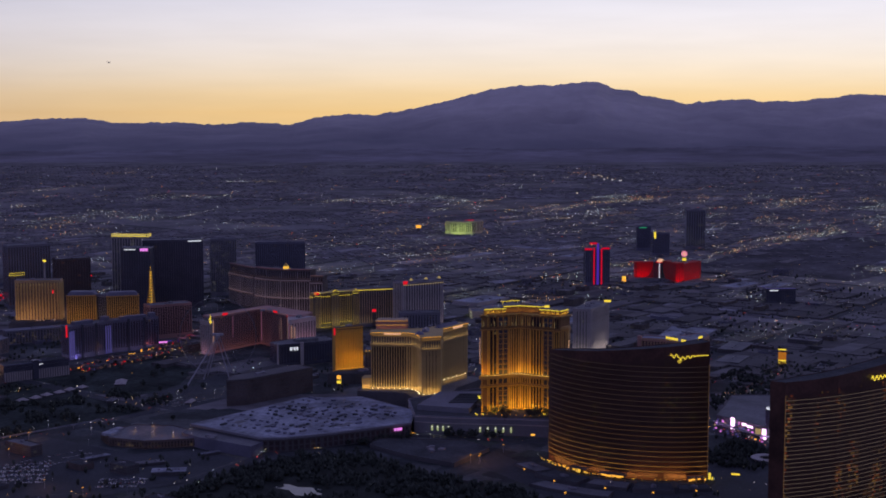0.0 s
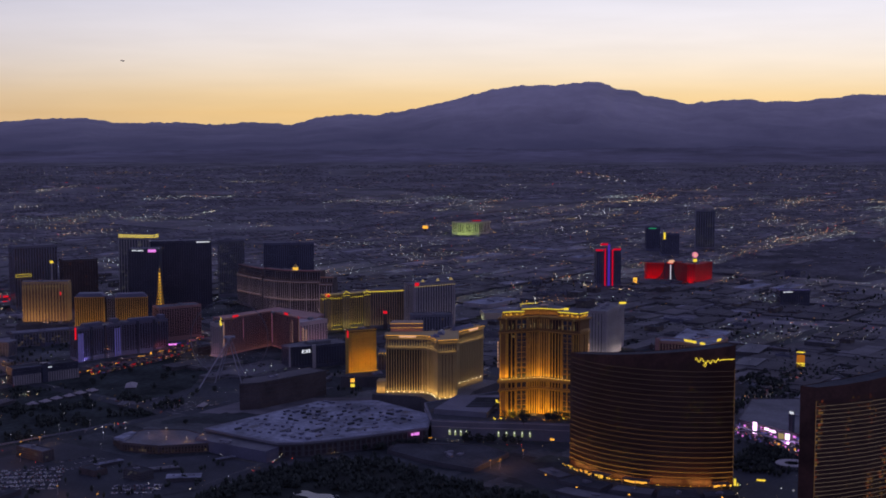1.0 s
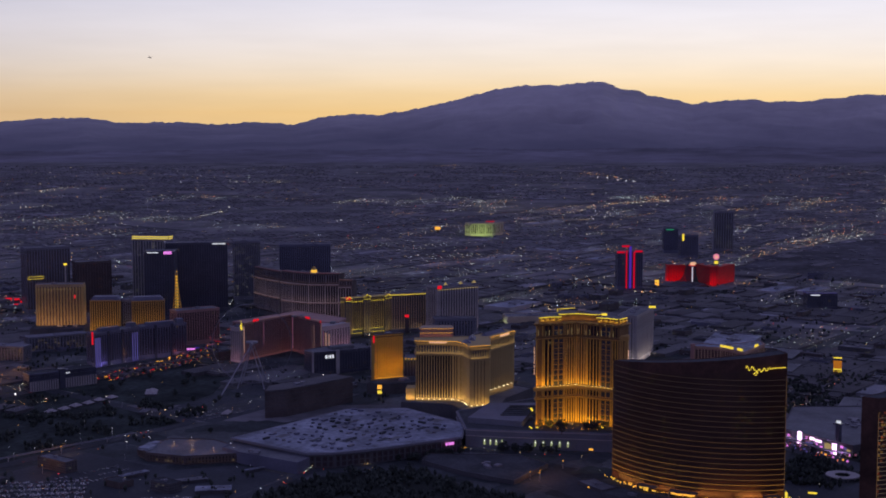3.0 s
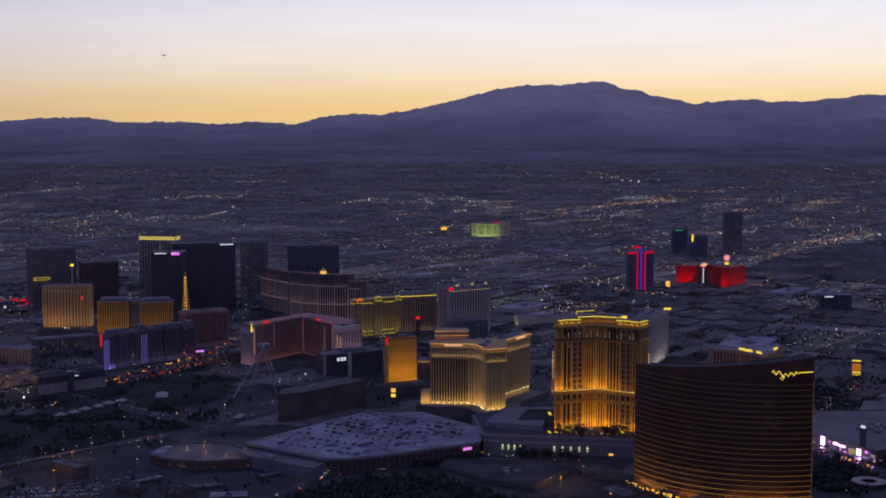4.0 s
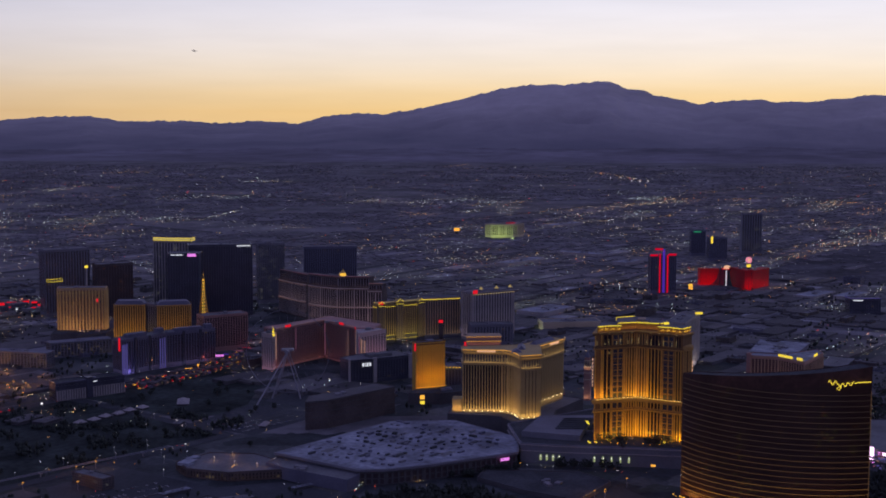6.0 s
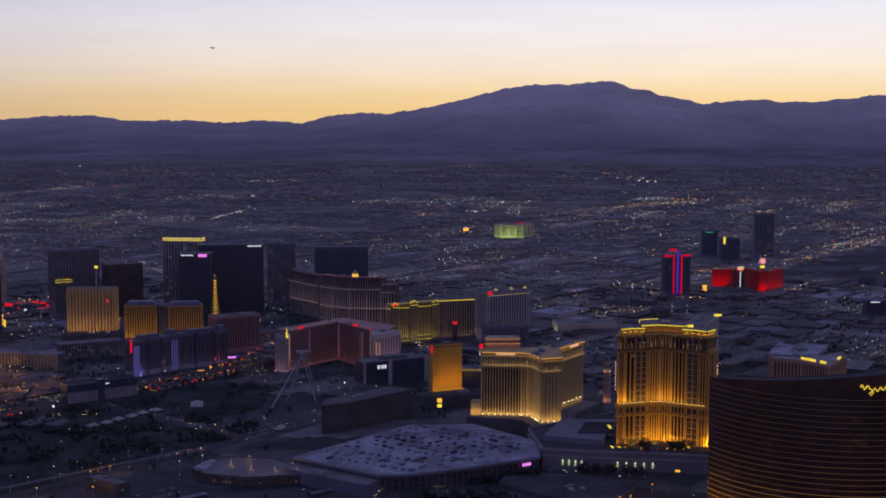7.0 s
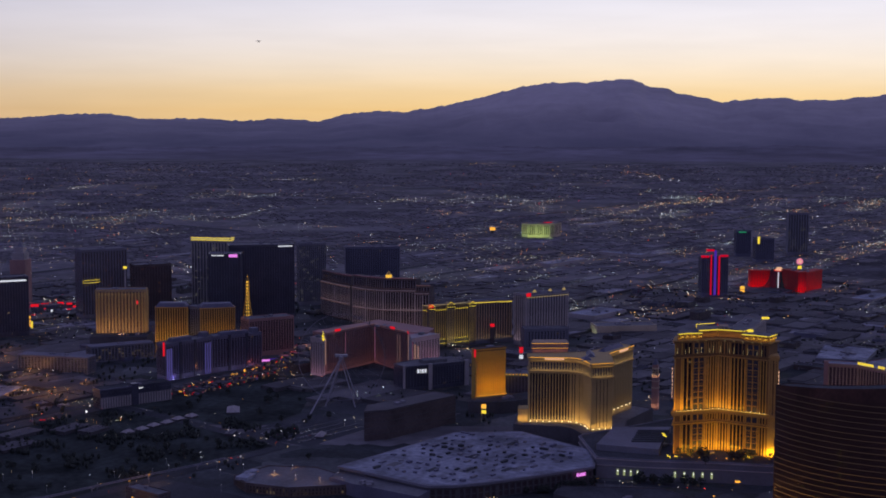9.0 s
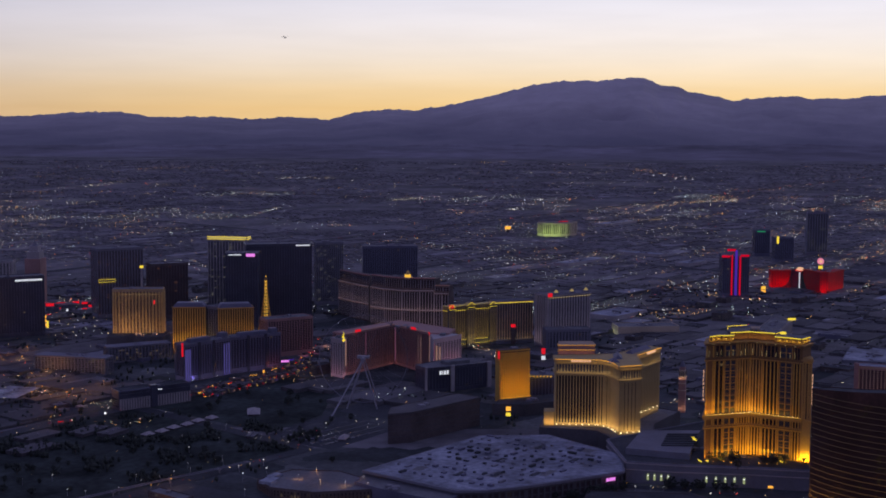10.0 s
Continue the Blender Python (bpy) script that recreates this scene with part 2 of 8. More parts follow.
# the red of the floodlights is put into this wall colour
M_REDWALL = surface("red_lit_wall", (0.42, 0.02, 0.025), 0.7, big=0.02, small=0.3, vary=0.15)
M_SUBURB = surface("suburb_roofs", (0.2, 0.2, 0.2), 0.95, big=0.002, small=0.02, vary=0.2, spec=0.05, tint=[
    (0.0, (0.158, 0.154, 0.164)), (0.35, (0.180, 0.174, 0.184)), (0.7, (0.205, 0.199, 0.210)), (0.94, (0.27, 0.268, 0.295))])
M_CLAD = surface("blue_grey_cladding", (0.18, 0.185, 0.22), 0.8, big=0.02, small=0.3, vary=0.15)
# darker wall, paler piers: the uplit contrast is put into these two colours
M_OCHRE = surface("ochre_stucco", (0.20, 0.12, 0.055), 0.85, big=0.02, small=0.3, vary=0.15)
M_PIER = surface("uplit_gold_stucco", (0.56, 0.36, 0.085), 0.8, big=0.02, small=0.3, vary=0.12)
M_STONE = surface("dim_stone", (0.098, 0.096, 0.106), 0.85, big=0.02, small=0.3, vary=0.2)
M_CAR = surface("car_paint", (0.4, 0.4, 0.42), 0.25, vary=0.05, spec=0.6, tint=[
    (0.0, (0.50, 0.51, 0.54)), (0.3, (0.26, 0.27, 0.29)), (0.5, (0.05, 0.05, 0.06)), (0.76, (0.55, 0.54, 0.52)), (0.85, (0.20, 0.03, 0.03)), (0.92, (0.04, 0.07, 0.2))])
M_STEEL = surface("white_painted_steel", (0.31, 0.31, 0.345), 0.5, vary=0.08)
M_GOLD = surface("gilded_metal", (0.55, 0.36, 0.10), 0.4, metal=0.6, vary=0.1)
M_MACHINE = surface("galvanised_units", (0.20, 0.20, 0.23), 0.7, vary=0.2)
M_LEAF = surface("dusk_foliage", (0.050, 0.060, 0.052), 0.9, big=0.05, small=0.6, vary=0.35, spec=0.1, island=0.35)
M_BARK = surface("bark", (0.09, 0.065, 0.045), 0.9, vary=0.2)
M_WATER = surface("pond_water", (0.02, 0.03, 0.04), 0.03, vary=0.02, spec=0.6)
M_ROOFS = surface("mixed_roofs", (0.3, 0.3, 0.3), 0.9, big=0.02, small=0.2, vary=0.2, spec=0.1, tint=[
    (0.0, (0.088, 0.088, 0.094)), (0.25, (0.108, 0.107, 0.112)), (0.48, (0.128, 0.126, 0.130)), (0.66, (0.098, 0.096, 0.100)),
    (0.78, (0.150, 0.150, 0.158)), (0.93, (0.24, 0.245, 0.275)), (0.965, (0.136, 0.136, 0.146))])
G_ROOM = window_glass("hotel_window", (0.022, 0.021, 0.030), 0.010, strength=0.12, rough=0.10)
G_BRONZE = window_glass("bronze_window", (0.060, 0.029, 0.022), 0.4, (1.0, 0.34, 0.08), 0.035, 0.32, True)
G_EMBER = window_glass("reddish_window", (0.062, 0.029, 0.023), 0.5, (1.0, 0.20, 0.05), 0.22, 0.32, True)
G_BLACK = window_glass("black_window", (0.058, 0.062, 0.085), 0.004, (1.0, 0.7, 0.4), 0.12)
G_PALE = window_glass("pale_window", (0.066, 0.07, 0.082), 0.10, (0.9, 0.85, 0.7), 0.10)
G_FLAT = window_glass("flat_window", (0.04, 0.04, 0.045), 0.22, (1.0, 0.72, 0.40), 0.10)
G_BROWN = window_glass("brown_window", (0.072, 0.058, 0.062), 0.03, (1.0, 0.4, 0.2), 0.08, 0.12)
E_GOLD = glow("gold_light_tube", (1.0, 0.55, 0.07), 1.0)
E_YELLOW = glow("yellow_sign_light", (1.0, 0.74, 0.07), 0.95)
E_WARM = glow("warm_uplight", (1.0, 0.82, 0.45), 2.0, 0.4)
E_WHITE = glow("white_sign_light", (0.85, 0.88, 1.0), 0.75)
E_RED = glow("red_sign_light", (0.85, 0.012, 0.03), 0.75)
E_REDWALL = glow("red_neon", (0.60, 0.004, 0.03), 0.8)
E_BLUE = glow("blue_neon", (0.10, 0.035, 0.50), 0.6)
E_MAGENTA = glow("magenta_screen", (0.90, 0.26, 0.90), 0.9)
E_VIOLET = glow("violet_tube", (0.24, 0.20, 0.75), 0.26)
E_COLUMN = glow("colonnade_light", (1.0, 0.74, 0.34), 0.22, 0.6)
E_ORCHID = glow("orchid_tube", (0.85, 0.30, 0.55), 0.15)
E_PINK = glow("pink_tube", (0.9, 0.50, 0.42), 0.28)
E_PANEL = glow("amber_sign_panel", (0.80, 0.26, 0.03), 0.45)
E_CROWN = glow("pale_gold_crown_light", (1.0, 0.80, 0.30), 0.42)
E_ROSEWHEEL = glow("rose_pink_sign_light", (1.0, 0.30, 0.45), 0.75)
E_ROSE = glow("rose_sign_light", (1.0, 0.55, 0.35), 0.8)
E_FIELD = glow("field_floodlight", (0.95, 0.97, 1.0), 1.4)
E_SCREEN = glow("bright_screen", (1.0, 0.62, 1.0), 2.2, sampled=True)
E_COOL = glow("cool_lot_lamps", (0.80, 0.95, 0.92), 1.05, 0.8, tint=[
    (0.0, (0.72, 0.92, 1.0)), (0.4, (0.86, 1.0, 0.86)), (0.75, (1.0, 0.93, 0.75))])
E_AVENUE = glow("avenue_lamps", (1, 1, 1), 1.2, 0.9, tint=[
    (0.0, (1.0, 0.46, 0.16)), (0.3, (1.0, 0.70, 0.36)), (0.55, (0.85, 0.95, 0.70)), (0.75, (1.0, 0.90, 0.8)), (0.9, (1.0, 0.15, 0.10))])
E_GREEN = glow("green_sign_light", (0.06, 0.70, 0.36), 0.3)
E_ARCH = glow("green_white_arch_light", (0.80, 0.90, 0.46), 0.36)
E_AMBER = glow("amber_lamp", (1.0, 0.45, 0.06), 0.9, 0.4)
E_CITY = glow("city_lamps", (1, 1, 1), 1.2, 0.94, tint=[
    (0.0, (1.0, 0.74, 0.34)), (0.14, (1.0, 0.87, 0.56)), (0.36, (1.0, 0.97, 0.87)), (0.64, (0.86, 0.96, 1.0)),
    (0.88, (0.80, 1.0, 0.80)), (0.94, (1.0, 0.45, 0.12)), (0.975, (1.0, 0.05, 0.08))])
E_SODIUM = glow("sodium_street_lamps", (1.0, 0.50, 0.14), 1.1, 0.9, tint=[
    (0.0, (1.0, 0.50, 0.14)), (0.45, (1.0, 0.66, 0.30)), (0.70, (1.0, 0.28, 0.10)), (0.85, (1.0, 0.90, 0.7))])
E_TRAFFIC = glow("traffic_lights", (1, 1, 1), 1.0, 0.9, tint=[
    (0.0, (1.0, 0.08, 0.05)), (0.38, (1.0, 0.75, 0.4)), (0.7, (1.0, 0.92, 0.8)), (0.93, (1.0, 0.45, 0.08))])


# ---------------------------------------------------------------- tools
class Geo:
    """Vertices and faces in full-size metres."""

    def __init__(self):
        self.v, self.f = [], []

    def add(self, verts, faces):
        k = len(self.v)
        self.v += [tuple(p) for p in verts]
        self.f += [tuple(i + k for i in f) for f in faces]
        return self

    def prism(self, poly, z0, z1, cap=True):
        n = len(poly)
        tops = z1 if isinstance(z1, (list, tuple)) else [z1] * n
        verts = [(x, y, z0) for x, y in poly] + [(x, y, t) for (x, y), t in zip(poly, tops)]
        faces = [(i, (i + 1) % n, n + (i + 1) % n, n + i) for i in range(n)]
        return self.add(verts, faces + ([tuple(range(n, 2 * n))] if cap else []))

    def box(self, x, y, z0, z1, w, d, turn=0.0):
        c, s = math.cos(turn), math.sin(turn)
        poly = [(x + c * a - s * b, y + s * a + c * b) for a, b in ((-w / 2, -d / 2), (w / 2, -d / 2), (w / 2, d / 2), (-w / 2, d / 2))]
        self.prism(poly, z0, z1)
        k = len(self.v) - 8
        self.f.append((k + 3, k + 2, k + 1, k))
        return self

    def tube(self, pts, r, sides=4, r2=None):
        """A rod through the points, tapering from r to r2."""
        pts = [Vector(p) for p in pts]
        r2 = r if r2 is None else r2
        k, n = len(self.v), len(pts)
        for i, p in enumerate(pts):
            t = (pts[min(i + 1, n - 1)] - pts[max(i - 1, 0)]).normalized()
            a = t.cross(Vector((0, 0, 1)) if abs(t.z) < 0.9 else Vector((1, 0, 0))).normalized()
            b = t.cross(a)
            rr = r + (r2 - r) * i / max(1, n - 1)
            for j in range(sides):
                q = 2 * math.pi * (j + 0.5) / sides
                self.v.append(tuple(p + (a * math.cos(q) + b * math.sin(q)) * rr))
        for i in range(n - 1):
            for j in range(sides):
                j2 = (j + 1) % sides
                self.f.append((k + i * sides + j, k + i * sides + j2, k + (i + 1) * sides + j2, k + (i + 1) * sides + j))
        self.f.append(tuple(k + j for j in range(sides))[::-1])
        self.f.append(tuple(k + (n - 1) * sides + j for j in range(sides)))
        return self

    def gem(self, x, y, z, r):
        """A small lamp body."""
        return self.add([(x + r, y, z), (x, y + r, z), (x - r, y, z), (x, y - r, z), (x, y, z + r), (x, y, z - r)],
                        [(0, 1, 4), (1, 2, 4), (2, 3, 4), (3, 0, 4), (1, 0, 5), (2, 1, 5), (3, 2, 5), (0, 3, 5)])

    def mesh(self, name, material, origin=(0, 0, 0)):
        me = bpy.data.meshes.new(name)
        v = (np.array(self.v, float).reshape(-1, 3) - np.array(origin, float)) * S
        me.from_pydata(v.tolist(), [], self.f)
        me.materials.append(material)
        me.update()
        return me


ORIGIN = {}


def thing(name, x, y, z, label, category, group=""):
    ob = new(name)
    ob.empty_display_size = 1.0
    ob.location = (x * S, y * S, z * S)
    ORIGIN[ob.name] = (x, y, z)
    return tagged(ob, label, category, group)


def part(name, geo, material, parent, label=""):
    """One mesh under a thing or under a part."""
    o = ORIGIN[parent.name]
    ob = new(name, geo.mesh(name, material, o))
    ob.parent = parent
    ORIGIN[ob.name] = o
    return tagged(ob, label) if label else ob


def piece(name, me, parent, x, y, z, turn=0.0, at=None):
    """A repeat of a shared mesh at a place under a thing."""
    o = at or ORIGIN[parent.name]
    ob = new(name, me)
    ob.parent = parent
    ob.location = ((x - o[0]) * S, (y - o[1]) * S, (z - o[2]) * S)
    ob.rotation_euler = (0, 0, turn)
    ORIGIN[ob.name] = (x, y, z)
    return ob


def solid(name, geo, material, label, category="", kind="", group=""):
    """A thing or a piece of the setting that is one mesh."""
    return tagged(new(name, geo.mesh(name, material)), label, category, group, kind)


def centre(poly):
    return sum(p[0] for p in poly) / len(poly), sum(p[1] for p in poly) / len(poly)


def edge_frame(a, b):
    """Length, unit way and outward normal of an edge of a counter-clockwise outline."""
    dx, dy = b[0] - a[0], b[1] - a[1]
    n = math.hypot(dx, dy)
    return n, (dx / n, dy / n), (dy / n, -dx / n)


def ccw(poly):
    area = sum(poly[i][0] * poly[(i + 1) % len(poly)][1] - poly[(i + 1) % len(poly)][0] * poly[i][1] for i in range(len(poly)))
    return list(poly) if area > 0 else list(poly)[::-1]


def slab(a, b, depth):
    """A four-cornered outline behind the front line from a to b, seen from the flight."""
    n, (ux, uy), _ = edge_frame(a, b)
    px, py = uy, -ux
    m = ((a[0] + b[0]) / 2, (a[1] + b[1]) / 2)
    if px * (MID[0] - m[0]) + py * (MID[1] - m[1]) > 0:
        px, py = -px, -py
    return ccw([a, b, (b[0] + px * depth, b[1] + py * depth), (a[0] + px * depth, a[1] + py * depth)])


def seen_edges(poly):
    out = []
    for i in range(len(poly)):
        a, b = poly[i], poly[(i + 1) % len(poly)]
        n, _, (nx, ny) = edge_frame(a, b)
        if n > 3 and nx * (MID[0] - a[0]) + ny * (MID[1] - a[1]) > 0.12 * math.hypot(MID[0] - a[0], MID[1] - a[1]):
            out.append((a, b))
    return out


SHARED = {}


def shared(key, make, material):
    if key not in SHARED:
        SHARED[key] = make().mesh(key[0], material)
    return SHARED[key]


PANES = {}


def facade(tower, a, b, z0, z1, glass, trim=None, bay=6.0, floor=3.4, pier=1.6, proud=0.9, gap=0.30, inset=0.0):
    """Bays of windows between upright piers along one face. The panes of a tower are gathered into one part."""
    n, (ux, uy), (nx, ny) = edge_frame(a, b)
    count = max(1, round(n / bay))
    step = n / count
    turn = math.atan2(uy, ux)
    h = z1 - z0
    panes = PANES.setdefault((tower.name, glass.name), (tower, Geo(), glass))[1]
    floors = max(1, int(h / floor))
    f = h / floors
    hw = (step - pier) / 2
    for i in range(count):
        s = (i + 0.5) * step
        x0, y0 = a[0] + ux * (s - hw) + nx * 0.15, a[1] + uy * (s - hw) + ny * 0.15
        x1, y1 = a[0] + ux * (s + hw) + nx * 0.15, a[1] + uy * (s + hw) + ny * 0.15
        for k in range(floors):
            za, zb = z0 + f * (k + gap / 2), z0 + f * (k + 1 - gap / 2)
            panes.add([(x0, y0, za), (x1, y1, za), (x1, y1, zb), (x0, y0, zb)], [(0, 1, 2, 3)])
    if trim:
        key = (round(step, 1), round(h), round(pier, 1))
        post = shared(("pier", trim.name, round(proud, 2)) + key, lambda: Geo().box(0, -proud / 2, 0, h, pier, proud), trim)
        for i in range(count + 1):
            s = min(max(i * step, pier / 2), n - pier / 2)
            piece("pier", post, tower, a[0] + ux * s, a[1] + uy * s, z0, turn)


def hang_windows():
    for tower, geo, glass in PANES.values():
        tagged(part("glazing", geo, glass, tower), kind="stuff")


def cornice(tower, poly, z, h, out, material, name="cornice", label=""):
    """A ledge round an outline."""
    c = centre(poly)
    g = Geo()
    n = len(poly)
    ring = []
    for i in range(n):
        _, _, n1 = edge_frame(poly[i - 1], poly[i])
        _, _, n2 = edge_frame(poly[i], poly[(i + 1) % n])
        d = 1 + n1[0] * n2[0] + n1[1] * n2[1]
        d = max(d, 0.4)
        ring.append((poly[i][0] + out * (n1[0] + n2[0]) / d, poly[i][1] + out * (n1[1] + n2[1]) / d))
    g.prism(ring, z, z + h)
    g.f.append(tuple(range(n))[::-1])
    return part(name, g, material, tower, label)


def edge_light(tower, a, b, z, material, r=0.8, out=1.0, name="light_tube", inset=0.0):
    n, (ux, uy), (nx, ny) = edge_frame(a, b)
    p = (a[0] + ux * inset + nx * out, a[1] + uy * inset + ny * out, z)
    q = (b[0] - ux * inset + nx * out, b[1] - uy * inset + ny * out, z)
    return part(name, Geo().tube([p, q], r), material, tower)


def floodlight(a, b, z, out, watts, color, rise=1.0, width=3.0, spread=180):
    """A row of uplights before a wall, as one long lamp that looks up along it. rise: how steeply it looks up."""
    n, (ux, uy), (nx, ny) = edge_frame(a, b)
    lamp = bpy.data.lights.new("floodlight", "AREA")
    lamp.shape, lamp.size, lamp.size_y = "RECTANGLE", n * S * 0.94, width * S
    lamp.energy, lamp.color, lamp.spread = watts, color, radians(spread)
    ob = new("floodlight", lamp)
    m = ((a[0] + b[0]) / 2 + nx * out, (a[1] + b[1]) / 2 + ny * out)
    fwd = Vector((-nx, -ny, rise)).normalized()
    right = Vector((ux, uy, 0))
    rot = Matrix((right, fwd.cross(right) * -1, -fwd)).transposed()
    if rot.determinant() < 0:
        rot = Matrix((-right, fwd.cross(right) * -1, -fwd)).transposed()
    ob.matrix_world = Matrix.Translation((m[0] * S, m[1] * S, z * S)) @ rot.to_4x4()
    return ob


def sign_bars(tower, a, b, z, h, material, words=(1.0,), start=0.0, length=None, out=1.2, name="sign", gap=0.12):
    """Lettering that cannot be read or is a maker's mark: plain bars along a wall."""
    n, (ux, uy), (nx, ny) = edge_frame(a, b)
    length = length or n
    turn = math.atan2(uy, ux)
    total, s = sum(words) + gap * (len(words) - 1), start
    for w in words:
        ww = w / total * length
        m = s + ww / 2
        part(name, Geo().box(a[0] + ux * m + nx * out, a[1] + uy * m + ny * out, z, z + h, ww, 0.6, turn), material, tower)
        s += ww + gap / total * length


def roof_units(tower, poly, z, count, seed, size=6.0, material=None):
    rnd = random.Random(seed)
    c = centre(poly)
    n = len(poly)
    for _ in range(count):
        w = [rnd.random() ** 0.6 for _ in range(n)]
        t = sum(w)
        x, y = sum(p[0] * k for p, k in zip(poly, w)) / t, sum(p[1] * k for p, k in zip(poly, w)) / t
        k = size * rnd.uniform(0.6, 1.6)
        part("rooftop_unit", Geo().box(x, y, z, z + rnd.uniform(1.5, 4.0), k, k * rnd.uniform(0.5, 1.0), rnd.uniform(0, 1.5)),
             material or M_MACHINE, tower)


def shell(name, label, category, poly, z1, wall, roof=None, z0=None, group=""):
    """A tower's walls with a parapet and a sunk roof deck."""
    poly = ccw(poly)
    c = centre(poly)
    z0 = float(ground_z(*c)) if z0 is None else z0
    t = thing(name, c[0], c[1], z0, label, category, group)
    part("wall", Geo().prism(poly, z0 - 1.0, z1, cap=False), wall, t)
    inner = [(c[0] + (x - c[0]) * 0.985, c[1] + (y - c[1]) * 0.985) for x, y in poly]
    g = Geo().prism(inner, z1 - 1.2, z1 - 1.19)
    k = len(g.v)
    part("roof", g, roof or M_GREY_ROOF, t)
    n = len(poly)
    rim = Geo().add([(x, y, z1) for x, y in poly] + [(x, y, z1) for x, y in inner] + [(x, y, z1 - 1.2) for x, y in inner],
                    [(i, (i + 1) % n, n + (i + 1) % n, n + i) for i in range(n)] +
                    [(n + i, n + (i + 1) % n, 2 * n + (i + 1) % n, 2 * n + i) for i in range(n)])
    part("parapet", rim, wall, t)
    return t, poly, z0

# ---------------------------------------------------------------- the setting
def inside(poly, x, y):
    hit = False
    for (x0, y0), (x1, y1) in zip(poly, poly[1:] + poly[:1]):
        if (y0 > y) != (y1 > y) and x < x0 + (y - y0) * (x1 - x0) / (y1 - y0):
            hit = not hit
    return hit


def view_to_plan(w, l):
    """Along the view and to its right, from the point below the flight."""
    return MID[0] + w * VIEW[0] + l * VIEW[1], MID[1] + w * VIEW[1] - l * VIEW[0]


def make_ground():
    ws = np.concatenate([np.linspace(-3500, 6000, 39), np.linspace(6500, 19800, 24)])
    ls = np.linspace(-9500, 9500, 64)
    g = Geo()
    for w in ws:
        for l in ls:
            x, y = view_to_plan(w, l)
            g.v.append((x, y, float(ground_z(x, y))))
    n = len(ls)
    for i in range(len(ws) - 1):
        for j in range(n - 1):
            k = i * n + j
            g.f.append((k, k + n, k + n + 1, k + 1))
    return solid("ground", g, M_GROUND, "dark desert valley floor of asphalt and bare earth at dusk", "ground", "structure")


RIDGE = [380, 380, 380, 385, 395, 412, 430, 440, 444, 448, 425, 392, 374, 380, 384, 388, 380, 362, 352, 372, 390, 382, 368, 355,
         408, 458, 482, 496, 490, 492, 520, 560, 598, 640, 690, 742, 800, 842, 872, 890, 890, 892, 912, 940, 940, 850, 822, 765,
         722, 682, 632, 660, 682, 690, 700, 655, 682, 662, 690, 712, 730, 768, 760, 752, 745, 740]


def make_range(name, near, far, heights, first, step, material, label, seed, sharp, rough, jag):
    """A mountain range across the end of the valley: slopes from its foot at depth near to its crest at depth far."""
    rows, cols = 34, 900
    bearings = np.linspace(205.0, 260.0, cols)
    crest = np.interp(bearings, first + step * np.arange(len(heights)), heights)
    g = Geo()
    for i in range(rows + 5):
        v = i / rows
        for j, b in enumerate(bearings):
            depth = near + (far - near) * min(v, 1.0) + max(0.0, v - 1.0) * 3200
            r = depth / math.cos(math.radians(b - 232.5))
            x, y = MID[0] + r * math.sin(math.radians(b)), MID[1] + r * math.cos(math.radians(b))
            base = float(ground_z(x, y)) - 4
            p = Vector((x / 900.0, y / 900.0, seed))
            rid = 1 - abs(noise.fractal(p, 0.9, 2.1, 6))
            fine = noise.fractal(p * 5.0, 0.8, 2.2, 4)
            if v <= 1:
                z = base + (crest[j] - base) * (v ** sharp) * (1 + (1 - v) * (rid - 0.75) * rough * 1.4)
            else:
                z = base + (crest[j] - base) * (1 - (v - 1) * 6.0)
            z += fine * 6.0 * rough * min(1.0, v * 1.2) + (jag * (noise.noise(Vector((b * 1.9, seed, 0))) * 16.0 + noise.noise(Vector((b * 3.9, seed, 3.0))) * 13.0 + noise.noise(Vector((b * 7.0, seed, 5.0))) * 9.0)) * min(1.0, v) ** 5
            g.v.append((x, y, z))
    for i in range(rows + 4):
        for j in range(cols - 1):
            k = i * cols + j
            g.f.append((k, k + 1, k + cols + 1, k + cols))
    ob = solid(name, g, material, label, "mountain", "structure")
    for p in ob.data.polygons:
        p.use_smooth = True
    return ob


def make_foothills():
    xs = np.arange(24)
    hs = [150 + 36 * noise.noise(Vector((i * 0.41, 3.3, 0))) + 16 * noise.noise(Vector((i * 1.3, 7.7, 0))) + max(0, (i - 9)) * 2.0 for i in xs]
    return make_range("backdrop_foothills", 11800, 13900, hs, 205.0, 2.4, M_FOOTHILL, "dark low desert foothills below the range", 5.0, 1.4, 0.4, 0.5)


def road_strip(name, pts, width, label, z=0.25, material=None):
    g = Geo()
    n = len(pts)
    fine = []
    for i in range(n - 1):
        (x0, y0), (x1, y1) = pts[i], pts[i + 1]
        m = max(1, int(math.hypot(x1 - x0, y1 - y0) / 120))
        fine += [(x0 + (x1 - x0) * k / m, y0 + (y1 - y0) * k / m) for k in range(m)]
    fine.append(pts[-1])
    for i, (x, y) in enumerate(fine):
        a, b = fine[max(0, i - 1)], fine[min(len(fine) - 1, i + 1)]
        d = math.hypot(b[0] - a[0], b[1] - a[1])
        nx, ny = -(b[1] - a[1]) / d * width / 2, (b[0] - a[0]) / d * width / 2
        zz = float(ground_z(x, y)) + z
        g.v += [(x + nx, y + ny, zz), (x - nx, y - ny, zz)]
    g.f += [(2 * i + 1, 2 * i + 3, 2 * i + 2, 2 * i) for i in range(len(fine) - 1)]
    return solid(name, g, material or M_ROAD, label, "road", "structure")


make_ground()
